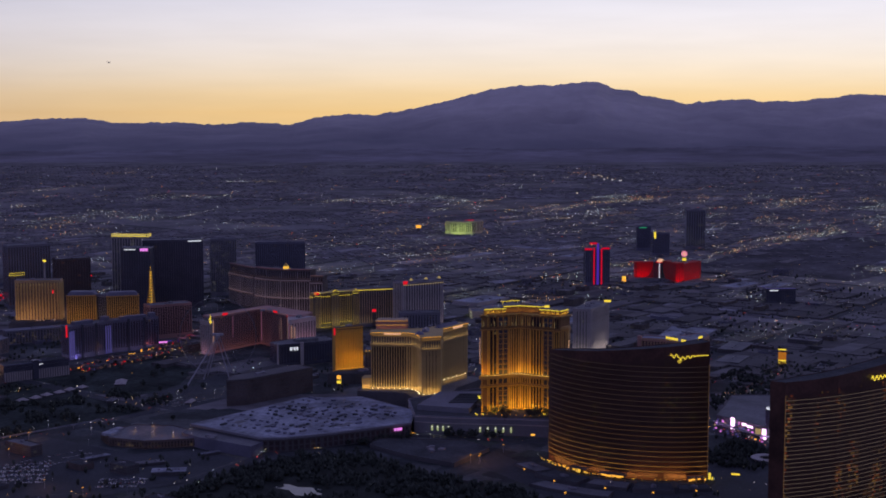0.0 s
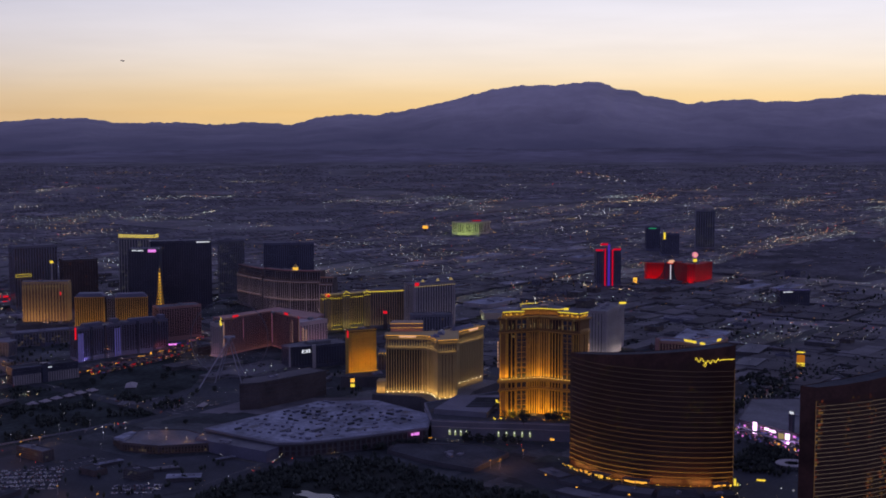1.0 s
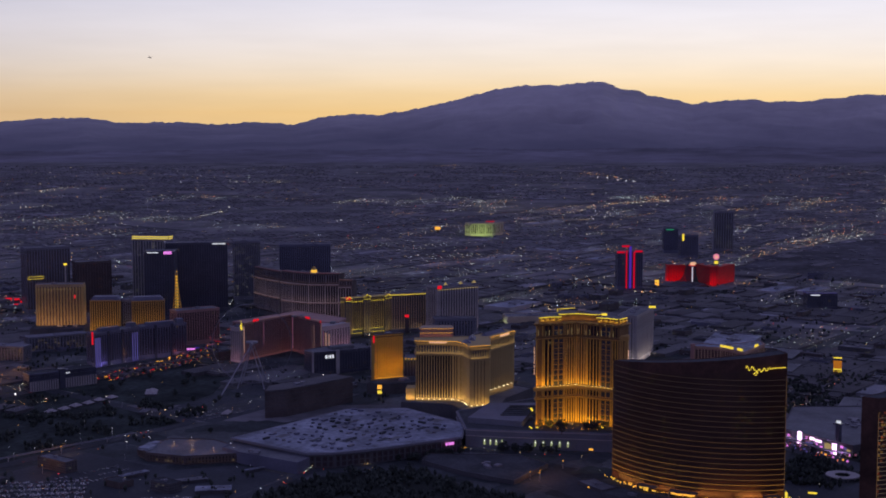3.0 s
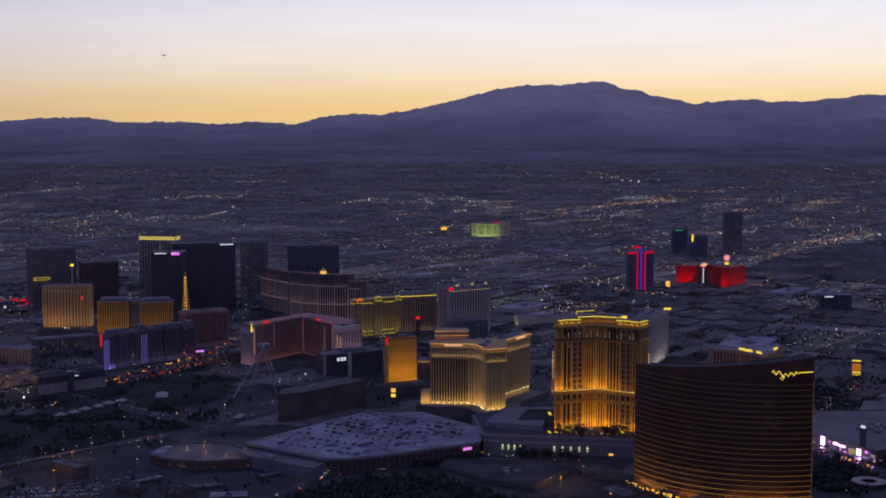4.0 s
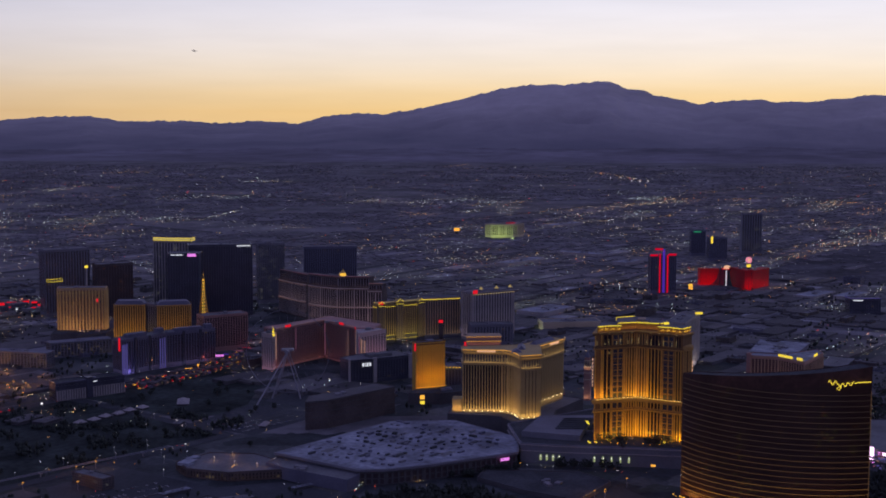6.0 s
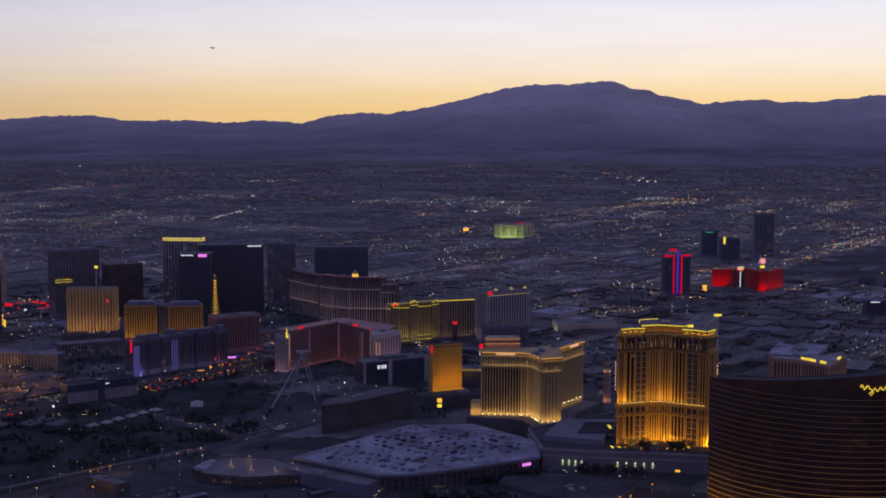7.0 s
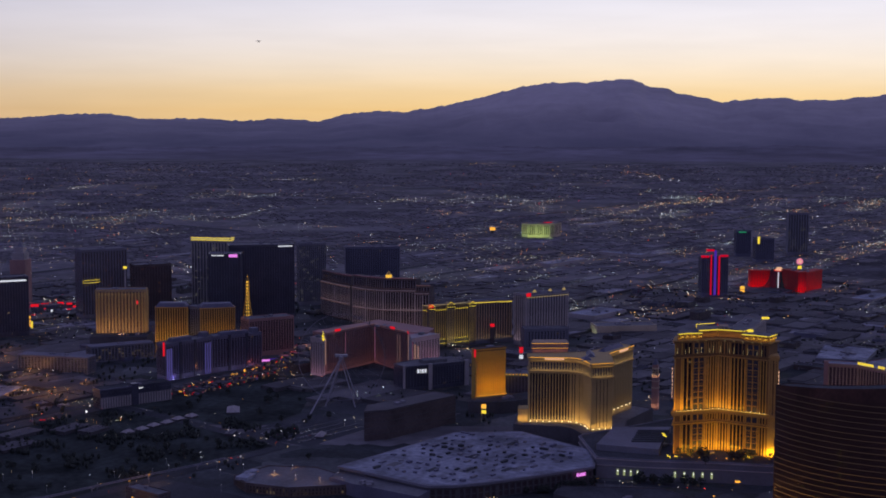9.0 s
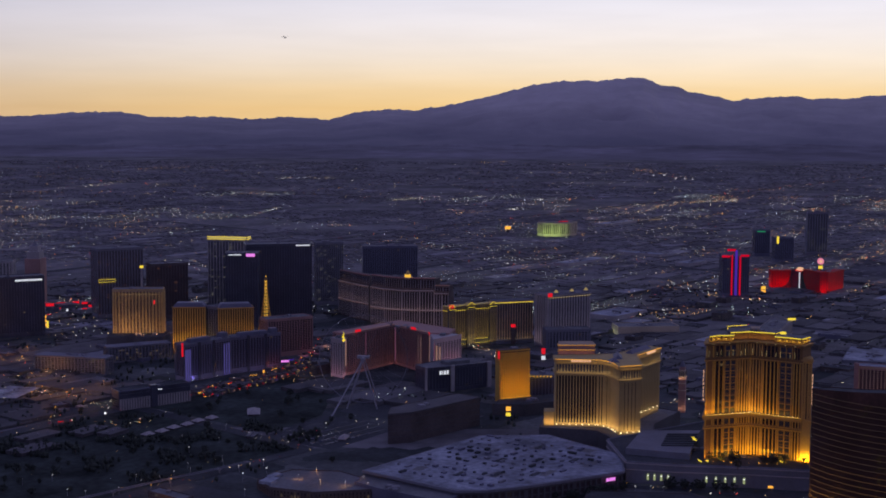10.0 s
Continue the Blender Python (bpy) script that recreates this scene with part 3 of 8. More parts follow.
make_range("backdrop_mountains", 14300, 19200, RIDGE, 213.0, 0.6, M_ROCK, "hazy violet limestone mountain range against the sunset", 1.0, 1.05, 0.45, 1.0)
make_foothills()

ROADS = [
    ("road_1", [(-140, 900), (-250, 300), (-420, -60), (-570, -480), (-620, -900), (-650, -1250), (-660, -1900), (-680, -3200)], 42),
    ("road_2", [(-560, -290), (-330, -150), (-150, -200), (-98, -330), (-40, -436), (80, -492), (170, -500), (345, -478), (470, -520), (620, -650)], 17),
    ("road_3", [(-640, -1300), (-200, -1310), (600, -1320), (1500, -1330)], 30),
    ("road_4", [(60, -880), (40, -1300), (30, -2000), (20, -3200)], 24),
    ("road_5", [(60, -880), (450, -890), (1300, -900)], 24),
    ("road_6", [(700, 200), (640, -600), (640, -2000), (650, -3200)], 28),
    ("road_7", [(-1900, 1200), (-1650, 0), (-1566, -331), (-1507, -541), (-1464, -667), (-1441, -839), (-1365, -1089), (-1292, -1231), (-1270, -1500), (-1310, -2400), (-1480, -6000)], 64),
    ("road_8", [(-660, -1330), (-1480, -1340), (-4000, -1350), (-8000, -1360)], 34),
    ("road_9", [(-560, -290), (-1350, -330), (-4000, -340), (-8000, -350)], 32),
    ("road_10", [(-660, -1960), (-1480, -1980), (-3200, -2000)], 28),
    ("road_11", [(-2300, 2000), (-2320, -3000), (-2320, -7000)], 28),
    ("road_12", [(-3900, 2000), (-3920, -3000), (-3920, -8000)], 28),
    ("road_13", [(1500, -2140), (-660, -2150), (-1480, -2160), (-8000, -2200)], 28),
    ("road_15", [(-1660, -100), (-1612, -346), (-1604, -672), (-1558, -886), (-1440, -1300)], 30),
    ("road_16", [(-2060, -2010), (-2085, -1930), (-2112, -1870), (-2135, -1800), (-2166, -1749), (-2205, -1706), (-2256, -1685), (-2340, -1700), (-2463, -1771), (-2540, -1825), (-2605, -1884), (-2675, -2015)], 26),
    ("road_14", [(1500, -2950), (-1480, -2960), (-9000, -2990)], 32),
]
for level, (road_name, road_pts, road_width) in enumerate(ROADS):
    busy = road_width > 50 or road_name in ("road_15", "road_16")
    road_strip(road_name, road_pts, road_width, "broad worn concrete freeway at dusk" if busy else "wide dark asphalt city road at dusk", z=0.55 + 0.05 * level, material=M_FREEWAY if busy else M_ROAD)


PARCELS = [
    ("pavement_1", M_ROAD, [(520, -700), (440, -850), (300, -850), (296, -668), (214, -614), (212, -512), (348, -490), (447, -528), (570, -620)], "dark asphalt car park"),
    ("pavement_2", M_ROAD, [(-150, -860), (40, -850), (50, -990), (-120, -1010)], "dark asphalt car park with parked cars"),
    ("ground_lawn_1", M_SCRUB, [(58, -896), (622, -906), (624, -1300), (56, -1300)], "dark vacant grassy land"),
    ("ground_lawn_2", M_SCRUB, [(-120, -1020), (24, -1000), (24, -1296), (-330, -1296), (-330, -1160), (-230, -1100)], "dark shrubby vacant land"),
    ("pavement_3", M_ROAD, [(-170, -856), (-160, -1018), (-300, -1050), (-330, -900), (-250, -850)], "dark paved yard round the wheel"),
    ("pavement_4", M_ROAD, [(-60, -235), (20, -215), (85, -60), (108, -30), (130, 40), (140, 420), (60, 420), (-240, 230), (-250, 160), (-60, 130), (-8, 40), (0, -100)], "dark paved hotel forecourt"),
    ("ground_lawn_3", M_GRASS, [(-440, -60), (-300, 60), (-250, 160), (-400, 130)], "dark planted verge"),
    ("pavement_7", M_ROAD, [(-112, 124), (-64, 134), (-248, 156), (-296, 58), (-200, 60)], "dark paved drive beside the crescent tower"),
    ("pavement_5", M_ROAD, [(-40, -1320), (-130, -1330), (-90, -1950), (10, -1950), (10, -1330)], "dark asphalt car park"),
    ("ground_wooded_estates", M_ESTATE, [(-2380, -1120), (-2900, -1180), (-3600, -1120), (-4300, -900), (-4200, -380), (-2400, -560)], "dark wooded estates past the red-lit hotel"),
    ("ground_lawn_4", M_SCRUB, [(-1985, -1060), (-1996, -850), (-1740, -740), (-1625, -910), (-1700, -1040), (-1850, -1060)], "dark planted bank before the red-lit hotel"),
    ("pavement_6", M_ROAD, [(60, -1340), (600, -1345), (600, -1980), (50, -1980)], "dark asphalt and bare lots"),
]
def paved_blocks():
    """The dark paved lots of the city round the boulevard, following the rise of the land."""
    rim = [(700, 420), (-60, 520), (-1150, 260), (-1380, -560), (-1300, -1300), (-1100, -2300), (-300, -2700), (700, -2200)]
    cell = 40.0
    g, ids = Geo(), {}

    def corner(i, j):
        if (i, j) not in ids:
            x, y = i * cell, j * cell
            ids[i, j] = len(g.v)
            g.v.append((x, y, float(ground_z(x, y)) + 0.06))
        return ids[i, j]

    for i in range(-36, 19):
        for j in range(-70, 15):
            if inside(rim, (i + 0.5) * cell, (j + 0.5) * cell):
                g.f.append((corner(i, j), corner(i + 1, j), corner(i + 1, j + 1), corner(i, j + 1)))
    return solid("pavement_8", g, M_LOTS, "patchwork of dark paved city lots", "ground", "structure")


paved_blocks()
for level, (lot_name, lot_material, lot_outline, lot_label) in enumerate(PARCELS):
    outline = ccw(lot_outline)
    solid(lot_name, Geo().add([(x, y, float(ground_z(x, y)) + 0.12 + 0.03 * level) for x, y in outline], [tuple(range(len(outline)))]), lot_material, lot_label, "ground", "structure")


# ---------------------------------------------------------------- the great hotels
GOLD_LIGHT, WARM_LIGHT, ORANGE_LIGHT = (1.0, 0.60, 0.12), (1.0, 0.72, 0.36), (1.0, 0.50, 0.08)


def curved_tower(label, front, back, tops, z0, glass, lines):
    """A bronze glass crescent: front and back lines of equal count, a sloping crown and level bands that glow to look
    lit.
    """
    poly = front + back[::-1]
    c = centre(poly)
    t = thing("curved_hotel_tower", c[0], c[1], z0, label, "hotel")
    n = len(front)
    rims = list(tops) + list(tops)[::-1]
    part("wall", Geo().prism(poly, z0 - 1, rims, cap=False), M_BRONZE, t)
    part("roof", Geo().add([(x, y, z - 0.8) for (x, y), z in zip(poly, rims)], [(i, i + 1, 2 * n - 2 - i, 2 * n - 1 - i) for i in range(n - 1)]), M_DARK_ROOF, t)
    for i in range(n - 1):
        facade(t, front[i], front[i + 1], z0 + 8, min(tops[i], tops[i + 1]) - 16, glass, None, 3.6, 3.6, 0.5, gap=0.22)
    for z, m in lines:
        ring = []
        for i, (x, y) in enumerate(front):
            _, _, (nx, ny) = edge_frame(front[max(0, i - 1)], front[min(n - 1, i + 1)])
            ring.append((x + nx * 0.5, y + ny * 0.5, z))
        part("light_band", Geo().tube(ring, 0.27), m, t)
    return t


def ribbon_sign(tower, pts, material, r=0.8):
    """A sweeping mark of one bent tube."""
    return part("sign_tube", Geo().tube(pts, r, 5), material, tower, "yellow wavy light tube")


# bronze crescent in front
W_C, W_R = (-217.7, -32.2), 184.3
W_A = [-33.6 + 85.2 * i / 28 for i in range(29)]
W_FRONT = [(W_C[0] + W_R * math.cos(radians(a)), W_C[1] + W_R * math.sin(radians(a))) for a in W_A]
W_BACK = [(W_C[0] + 156.0 * math.cos(radians(a)), W_C[1] + 156.0 * math.sin(radians(a))) for a in W_A]
# reflective bands' lit look given as glow, stronger and more orange towards the base
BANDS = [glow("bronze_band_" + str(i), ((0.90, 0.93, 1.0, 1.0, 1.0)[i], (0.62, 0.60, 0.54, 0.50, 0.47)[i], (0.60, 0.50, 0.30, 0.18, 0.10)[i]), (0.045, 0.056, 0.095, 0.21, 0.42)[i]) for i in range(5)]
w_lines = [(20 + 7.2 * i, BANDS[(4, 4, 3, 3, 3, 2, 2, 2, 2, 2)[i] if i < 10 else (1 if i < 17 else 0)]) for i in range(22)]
W_TOWER = curved_tower("tall curved bronze glass hotel with gold bands made to glow", W_FRONT, W_BACK, [189 + 0.36 * a for a in W_A], 8.0, G_BRONZE, w_lines)


def on_crescent(a, z, out=1.6):
    return (W_C[0] + (W_R + out) * math.cos(radians(a)), W_C[1] + (W_R + out) * math.sin(radians(a)), z)


wave = [(33.6 + 0.5 * k, 188 + (3.4 - 0.06 * k) * math.sin(k * 1.45)) for k in range(9)] + [(38.6, 182), (37.8, 178.2), (36.9, 180.2)] + [(38.6 + 0.5 * k, 184.6 + 0.25 * k + 2.6 * math.sin(k * 1.45)) for k in range(12)] + [(45.4, 188), (50.8, 188.2)]
ribbon_sign(W_TOWER, [on_crescent(a, z) for a, z in wave], E_YELLOW, 0.6)
part("edge_light", Geo().tube([on_crescent(51.4, 12, 0.4), on_crescent(51.4, 176, 0.4)], 0.35), BANDS[2], W_TOWER)
part("corner_beacon", Geo().box(*on_crescent(52.3, 0, 1.5)[:2], 8, 17, 3, 3, 0.6), E_YELLOW, W_TOWER)
for k in range(4):
    fa, fb = W_FRONT[k * 7], W_FRONT[min(28, k * 7 + 7)]
    floodlight(fa, fb, 10, 14, (380, 340, 420, 760)[k], (1.0, 0.40, 0.08), (1.1, 1.1, 1.2, 1.6)[k])
rnd = random.Random(17)
for a0, a1, count, z1, size, m in ((-34, -22, 9, 11.5, 1.2, E_GOLD), (-22, -12, 8, 12.5, 1.8, E_AMBER), (-11, -3, 4, 13.5, 6.0, E_GOLD), (-2, 3, 4, 10.5, 1.2, E_AMBER), (4, 15, 6, 13.0, 6.5, E_AMBER), (16, 41, 8, 10.5, 1.0, E_GOLD), (42, 48, 3, 13.0, 6.0, E_AMBER), (49, 53, 3, 13.0, 2.0, E_YELLOW)):
    for k in range(count):
        a = a0 + (a1 - a0) * (k + rnd.random()) / count
        p = on_crescent(a, 0, rnd.uniform(5, 13))
        h = rnd.uniform(8.2, 9.5)
        part("entrance_lamp", Geo().box(p[0], p[1], h, h + (z1 - 9) * rnd.uniform(0.4, 1.0), size * rnd.uniform(0.6, 1.3), 1.0, radians(a + 90)), m, W_TOWER)
for a0, a1, r0, r1, z in ((-11.5, -2.5, 12, 20, 15.0), (4, 15.5, 12, 21, 15.0), (41.5, 48.5, 11, 19, 14.5)):
    # canopies that shade the lit doors
    ring = [on_crescent(a0 + (a1 - a0) * k / 6, 0, r0 - 8)[:2] for k in range(7)] + [on_crescent(a1 - (a1 - a0) * k / 6, 0, r1 - 6)[:2] for k in range(7)]
    canopy = part("canopy", Geo().prism(ccw(ring), z - 1.2, z), M_BROWN, W_TOWER)
    for k in (0, 3, 6):
        p = on_crescent(a0 + (a1 - a0) * k / 6, 0, r1 - 6.5)
        part("canopy_post", Geo().tube([(p[0], p[1], 6.5), (p[0], p[1], z - 1)], 0.5, 6), M_TAN, canopy)
for k, (a0, a1, r0, r1, z) in enumerate(((-30, -16, 34, 62, 11), (-14, 3, 36, 74, 12.5), (5, 19, 34, 66, 11.5), (21, 34, 30, 70, 12), (-8, 16, 84, 116, 10.5), (36, 47, 34, 58, 11))):
    # flat-roofed wings of the entrance court
    ring = [on_crescent(a0 + (a1 - a0) * q / 4, 0, r0)[:2] for q in range(5)] + [on_crescent(a1 - (a1 - a0) * q / 4, 0, r1)[:2] for q in range(5)]
    c = centre(ring)
    wing, ring, zz = shell("court_building", "low flat-roofed wing of the hotel entrance court", "building", ring, z, M_STONE, (M_GREY_ROOF, M_DARK_ROOF)[k % 2], 6.3, "entrance court wings")
    roof_units(wing, [(c[0] + (x - c[0]) * 0.7, c[1] + (y - c[1]) * 0.7) for x, y in ring], z - 1.2, 5, 90 + k, 5)
    p = on_crescent((a0 + a1) / 2, 0, r1 + 0.6)
    part("door_light", Geo().box(p[0], p[1], 7.4, 9.0, 2.6, 0.8, radians((a0 + a1) / 2 + 90)), E_AMBER, wing)
E_FRONT = [(46, 292), (13, 314), (-24, 333), (-66, 349), (-112, 363), (-160, 375), (-212, 384), (-265, 390)]
E_BACK = [(48, 272), (2, 288), (-34, 306), (-74, 322), (-118, 335), (-164, 347), (-214, 356), (-265, 361)]
# these bands glow too, in place of catching light
DIM_BAND = glow("dim_band", (1.0, 0.76, 0.62), 0.12)
e_lines = [(18 + 5.4 * i, DIM_BAND) for i in range(29)]
E_TOWER = curved_tower("second curved bronze glass hotel with fine bands made to glow", E_FRONT, E_BACK, [193, 194, 196, 199, 202, 206, 210, 214], 8.0, G_EMBER, e_lines)
part("edge_light", Geo().tube([(46.4, 292.4, 12), (46.4, 292.4, 176)], 0.4), BANDS[2], E_TOWER)
ribbon_sign(E_TOWER, [(-80 - 1.5 * k, 356.0 + 0.45 * k, 186 + (4.0 - 0.1 * k) * math.sin(k * 1.2)) for k in range(26)], E_YELLOW, 0.7)


def on_left(a, b):
    """Whether the outward side of the way from a to b faces the flight."""
    _, _, (nx, ny) = edge_frame(a, b)
    return nx * (MID[0] - a[0]) + ny * (MID[1] - a[1]) > 0


def golden_tower():
    front = [(-168, -335), (-226, -296), (-234.4, -222.5)]
    poly = front + [(-262, -222.5), (-258, -286), (-318, -330), (-306, -350), (-246, -324), (-206, -352)]
    t, poly, z0 = shell("golden_hotel_tower", "tall cream hotel tower floodlit in gold, with light-edged roof", "hotel", poly, 198, M_OCHRE, M_GREY_ROOF, 8)
    gold = (1.0, 0.50, 0.035)
    # along each front from its outer end: bare end wall, fine piers, a dark double bay, fine piers up to the fold
    plan = {0: ((0.0, 0.17, "bare"), (0.19, 0.40, "fine"), (0.41, 0.68, "dark"), (0.70, 1.0, "fold")), 1: ((0.0, 0.24, "fold"), (0.25, 0.55, "fine"), (0.57, 0.82, "dark"), (0.84, 0.97, "fine"))}
    for e in (0, 1):
        a, b = front[e], front[e + 1]
        for s0, s1, kind in plan[e]:
            p = (a[0] + (b[0] - a[0]) * s0, a[1] + (b[1] - a[1]) * s0)
            q = (a[0] + (b[0] - a[0]) * s1, a[1] + (b[1] - a[1]) * s1)
            p, q = (p, q) if on_left(p, q) else (q, p)
            n, (ux, uy), (nx, ny) = edge_frame(p, q)
            # paler piers below, ochre on top: the uplights' fade is put into colour
            for lo, hi in ((36, 76), (82, 90), (97.5, 172), (178, 194)):
                low = hi < 97
                if kind == "fine":
                    facade(t, p, q, lo, hi, G_ROOM, M_PIER if hi < 178 else M_OCHRE, 6.2, 3.4, 1.5, 1.0, 0.02)
                elif kind == "fold":
                    facade(t, p, q, lo, hi, G_ROOM, M_PIER if low else M_GILT, 4.6, 3.4, 1.9, 0.9, 0.04)
                elif kind == "dark":
                    facade(t, p, q, lo, hi, G_BLACK, M_PIER if low else M_GILT, n / 2, 8.6, 1.2, 1.8, 0.12)
                    # sills and a slim upright in the dark bay
                    for k in range(1, int((hi - lo) / 8.6) + 1):
                        part("sill", Geo().box((p[0] + q[0]) / 2 + nx * 0.7, (p[1] + q[1]) / 2 + ny * 0.7, lo + 8.6 * k - 0.9, lo + 8.6 * k, n, 1.2, math.atan2(uy, ux)), M_GILT, t)
                else:
                    for o in (0.06, 0.94):
                        part("quoin", Geo().box(p[0] + (q[0] - p[0]) * o + nx * 0.5, p[1] + (q[1] - p[1]) * o + ny * 0.5, lo, hi, 1.6, 1.0, math.atan2(uy, ux)), M_PIER, t)
    for a, b in seen_edges(poly):
        if edge_frame(a, b)[0] < 40:
            facade(t, a, b, 40, 174, G_ROOM, M_GILT, 9, 3.4, 5.0, 1.2, 0.2)
    for z, h, o, m in ((77, 1.6, 2.2, M_PIER), (80.2, 1.2, 1.6, M_GILT), (90.5, 2.2, 2.4, M_GILT), (93.2, 3, 3.2, M_PIER), (173, 1.2, 2.0, M_GILT), (175.6, 1.0, 1.6, M_OCHRE), (194.5, 1.6, 2.0, M_OCHRE), (197.4, 1.2, 3.0, M_GILT)):
        cornice(t, poly, z, h, o, m)
    for e in (0, 1):
        a, b = front[e], front[e + 1]
        a, b = (a, b) if on_left(a, b) else (b, a)
        n = edge_frame(a, b)[0]
        edge_light(t, a, b, 96.8, E_GOLD, 0.34, 2.9, inset=n * 0.02)
        # rows of uplights, strongest at the fold and on the bare end wall
        near_fold = (a, b) if math.dist(b, front[1]) < 1 else (b, a)
        for s0, s1, k in ((0.0, 0.18, (2.1, 0.12)[e]), (0.18, 0.44, (0.55, 0.18)[e]), (0.44, 0.70, (0.38, 0.55)[e]), (0.70, 1.0, 0.95)):
            p, q = [(near_fold[0][0] + (near_fold[1][0] - near_fold[0][0]) * s, near_fold[0][1] + (near_fold[1][1] - near_fold[0][1]) * s) for s in (s0, s1)]
            p, q = (p, q) if on_left(p, q) else (q, p)
            m = n * (s1 - s0) / 80
            floodlight(p, q, 37, 7, 390 * m * (0.55 + 0.45 * k), gold, 2.6)
            floodlight(p, q, 38, 24, 860 * m * (0.6 + 0.4 * k), gold, 1.5)
            floodlight(p, q, 98.5, 5, 290 * m * k, gold, 4.0)
            floodlight(p, q, 98.5, 12, 660 * m * k, gold, 3.0)
        # lit slits of the top colonnade, lamps under the eave and at the feet of the piers
        _, _, (nx, ny) = edge_frame(a, b)
        count = int(n / 6.2)
        for k in range(count):
            s = (k + 0.5) / count
            x, y = a[0] + (b[0] - a[0]) * s + nx * 0.6, a[1] + (b[1] - a[1]) * s + ny * 0.6
            if k % 3 != 1:
                part("colonnade_light", Geo().box(x + nx * 1.4, y + ny * 1.4, 179, 179 + (9, 14, 6)[k % 3], 0.34, 0.34), E_COLUMN, t)
            if k % 2:
                part("eave_lamp", Geo().box(x + nx * 2.6, y + ny * 2.6, 196.2, 197.2, 1.2, 0.8), E_COLUMN, t)
            part("uplight", Geo().box(x + nx * 2.9, y + ny * 2.9, 97.2, 97.9, 0.5, 0.5), E_WARM, t)
    # bay at the end of the longer front, lit bright yellow at its foot
    bay = ccw([(-235.4, -222.6), (-237.6, -209), (-258, -219), (-258, -224)])
    part("end_bay", Geo().prism(bay, 8, 181), M_GILT, t)
    cornice(t, bay, 90, 4, 1.6, M_GILT)
    cornice(t, bay, 176, 3, 1.2, M_GILT)
    ea, eb = (-237.6, -209), (-235.4, -222.6)
    ea, eb = (ea, eb) if on_left(ea, eb) else (eb, ea)
    facade(t, ea, eb, 96, 174, G_ROOM, M_GILT, 5, 3.4, 2.6, 0.8, 0.2)
    floodlight(ea, eb, 37.5, 5, 700, (1.0, 0.58, 0.02), 1.4)
    # stepped wing crowns with lamps under their rims, and the middle crown
    crowns = (([(-172, -333), (-190, -326), (-204, -311), (-218, -328), (-205, -346)], 207.5), ([(-230, -262), (-234, -244), (-233, -224), (-258, -224), (-256, -262)], 207.5),
              ([(-206, -318), (-231, -301), (-240, -266), (-262, -266), (-268, -300), (-234, -336)], 210.5))
    for poly_c, z in crowns:
        pc = ccw(poly_c)
        cr = part("crown", Geo().prism(pc, 197, z), M_OCHRE, t)
        c = centre(pc)
        part("crown_roof", Geo().prism([(c[0] + (x - c[0]) * 1.06, c[1] + (y - c[1]) * 1.06) for x, y in pc], z, z + 0.8), M_GREY_ROOF, cr)
        for a, b in seen_edges(pc):
            edge_light(cr, a, b, z - 0.2, E_YELLOW, 0.75, 1.6)
            n = edge_frame(a, b)[0]
            _, (ux, uy), (nx, ny) = edge_frame(a, b)
            if z > 210:
                floodlight(a, b, 201.5, 3, 26 * n / 20, (1.0, 0.50, 0.08), 1.6)
            else:
                for k in range(max(2, int(n / 8))):
                    s = (k + 0.5) / max(2, int(n / 8))
                    x, y = a[0] + (b[0] - a[0]) * s, a[1] + (b[1] - a[1]) * s
                    part("bracket", Geo().box(x + nx * 0.6, y + ny * 0.6, z - 6.5, z - 1.0, 1.4, 1.6, math.atan2(uy, ux)), M_GILT, cr)
                    part("rim_lamp", Geo().box(x + nx * 1.2 + ux * 3, y + ny * 1.2 + uy * 3, z - 5.2, z - 4.2, 2.6, 1.0, math.atan2(uy, ux)), E_GOLD, cr)
                floodlight(a, b, z - 7, 3, 30 * n / 20, (1.0, 0.66, 0.08), 1.6)
    roof_units(t, crowns[2][0], 211.3, 5, 3, 7)
    part("roof_room", Geo().box(-244, -298, 211.3, 215, 18, 12, 0.5), M_TAN, t)
    part("roof_sign", Geo().box(-246, -257, 209, 212.6, 8, 1.2, 2.1), E_YELLOW, t)
    part("roof_tube", Geo().tube([(-222, -330, 211), (-222, -330, 216), (-250, -314, 216)], 0.55), E_YELLOW, t)
    for x, y in ((-168.5, -336.5), (-239, -210)):
        near = y < -300
        up = part("upright_sign", Geo().box(x + 0.8, y - 0.8 if near else y + 1.2, 116, 162, 1.2, 1.2), M_OCHRE, t)
        for k in range(8):
            part("sign_bar", Geo().box(x + 1.6, y - 0.8 if near else y + 1.8, 117 + 5.6 * k, 120.6 + 5.6 * k, 0.9, 0.9), E_ROSE, up)
    for x, y, w in ((-147, -330, 12), (-153, -321, 5), (-214, -240, 6)):
        part("entrance_light", Geo().box(x, y, 36, 37.4, w, 1.2, 0.9), E_YELLOW, t)
    for k in range(9):
        # garden lamps on the podium below the front
        q = k / 8
        part("garden_lamp", Geo().gem(-150 - 46 * q + 4 * (k % 2), -322 + 84 * q, 37.5, 0.7 + 0.5 * (k % 3 == 0)), E_AMBER, t)
    return t


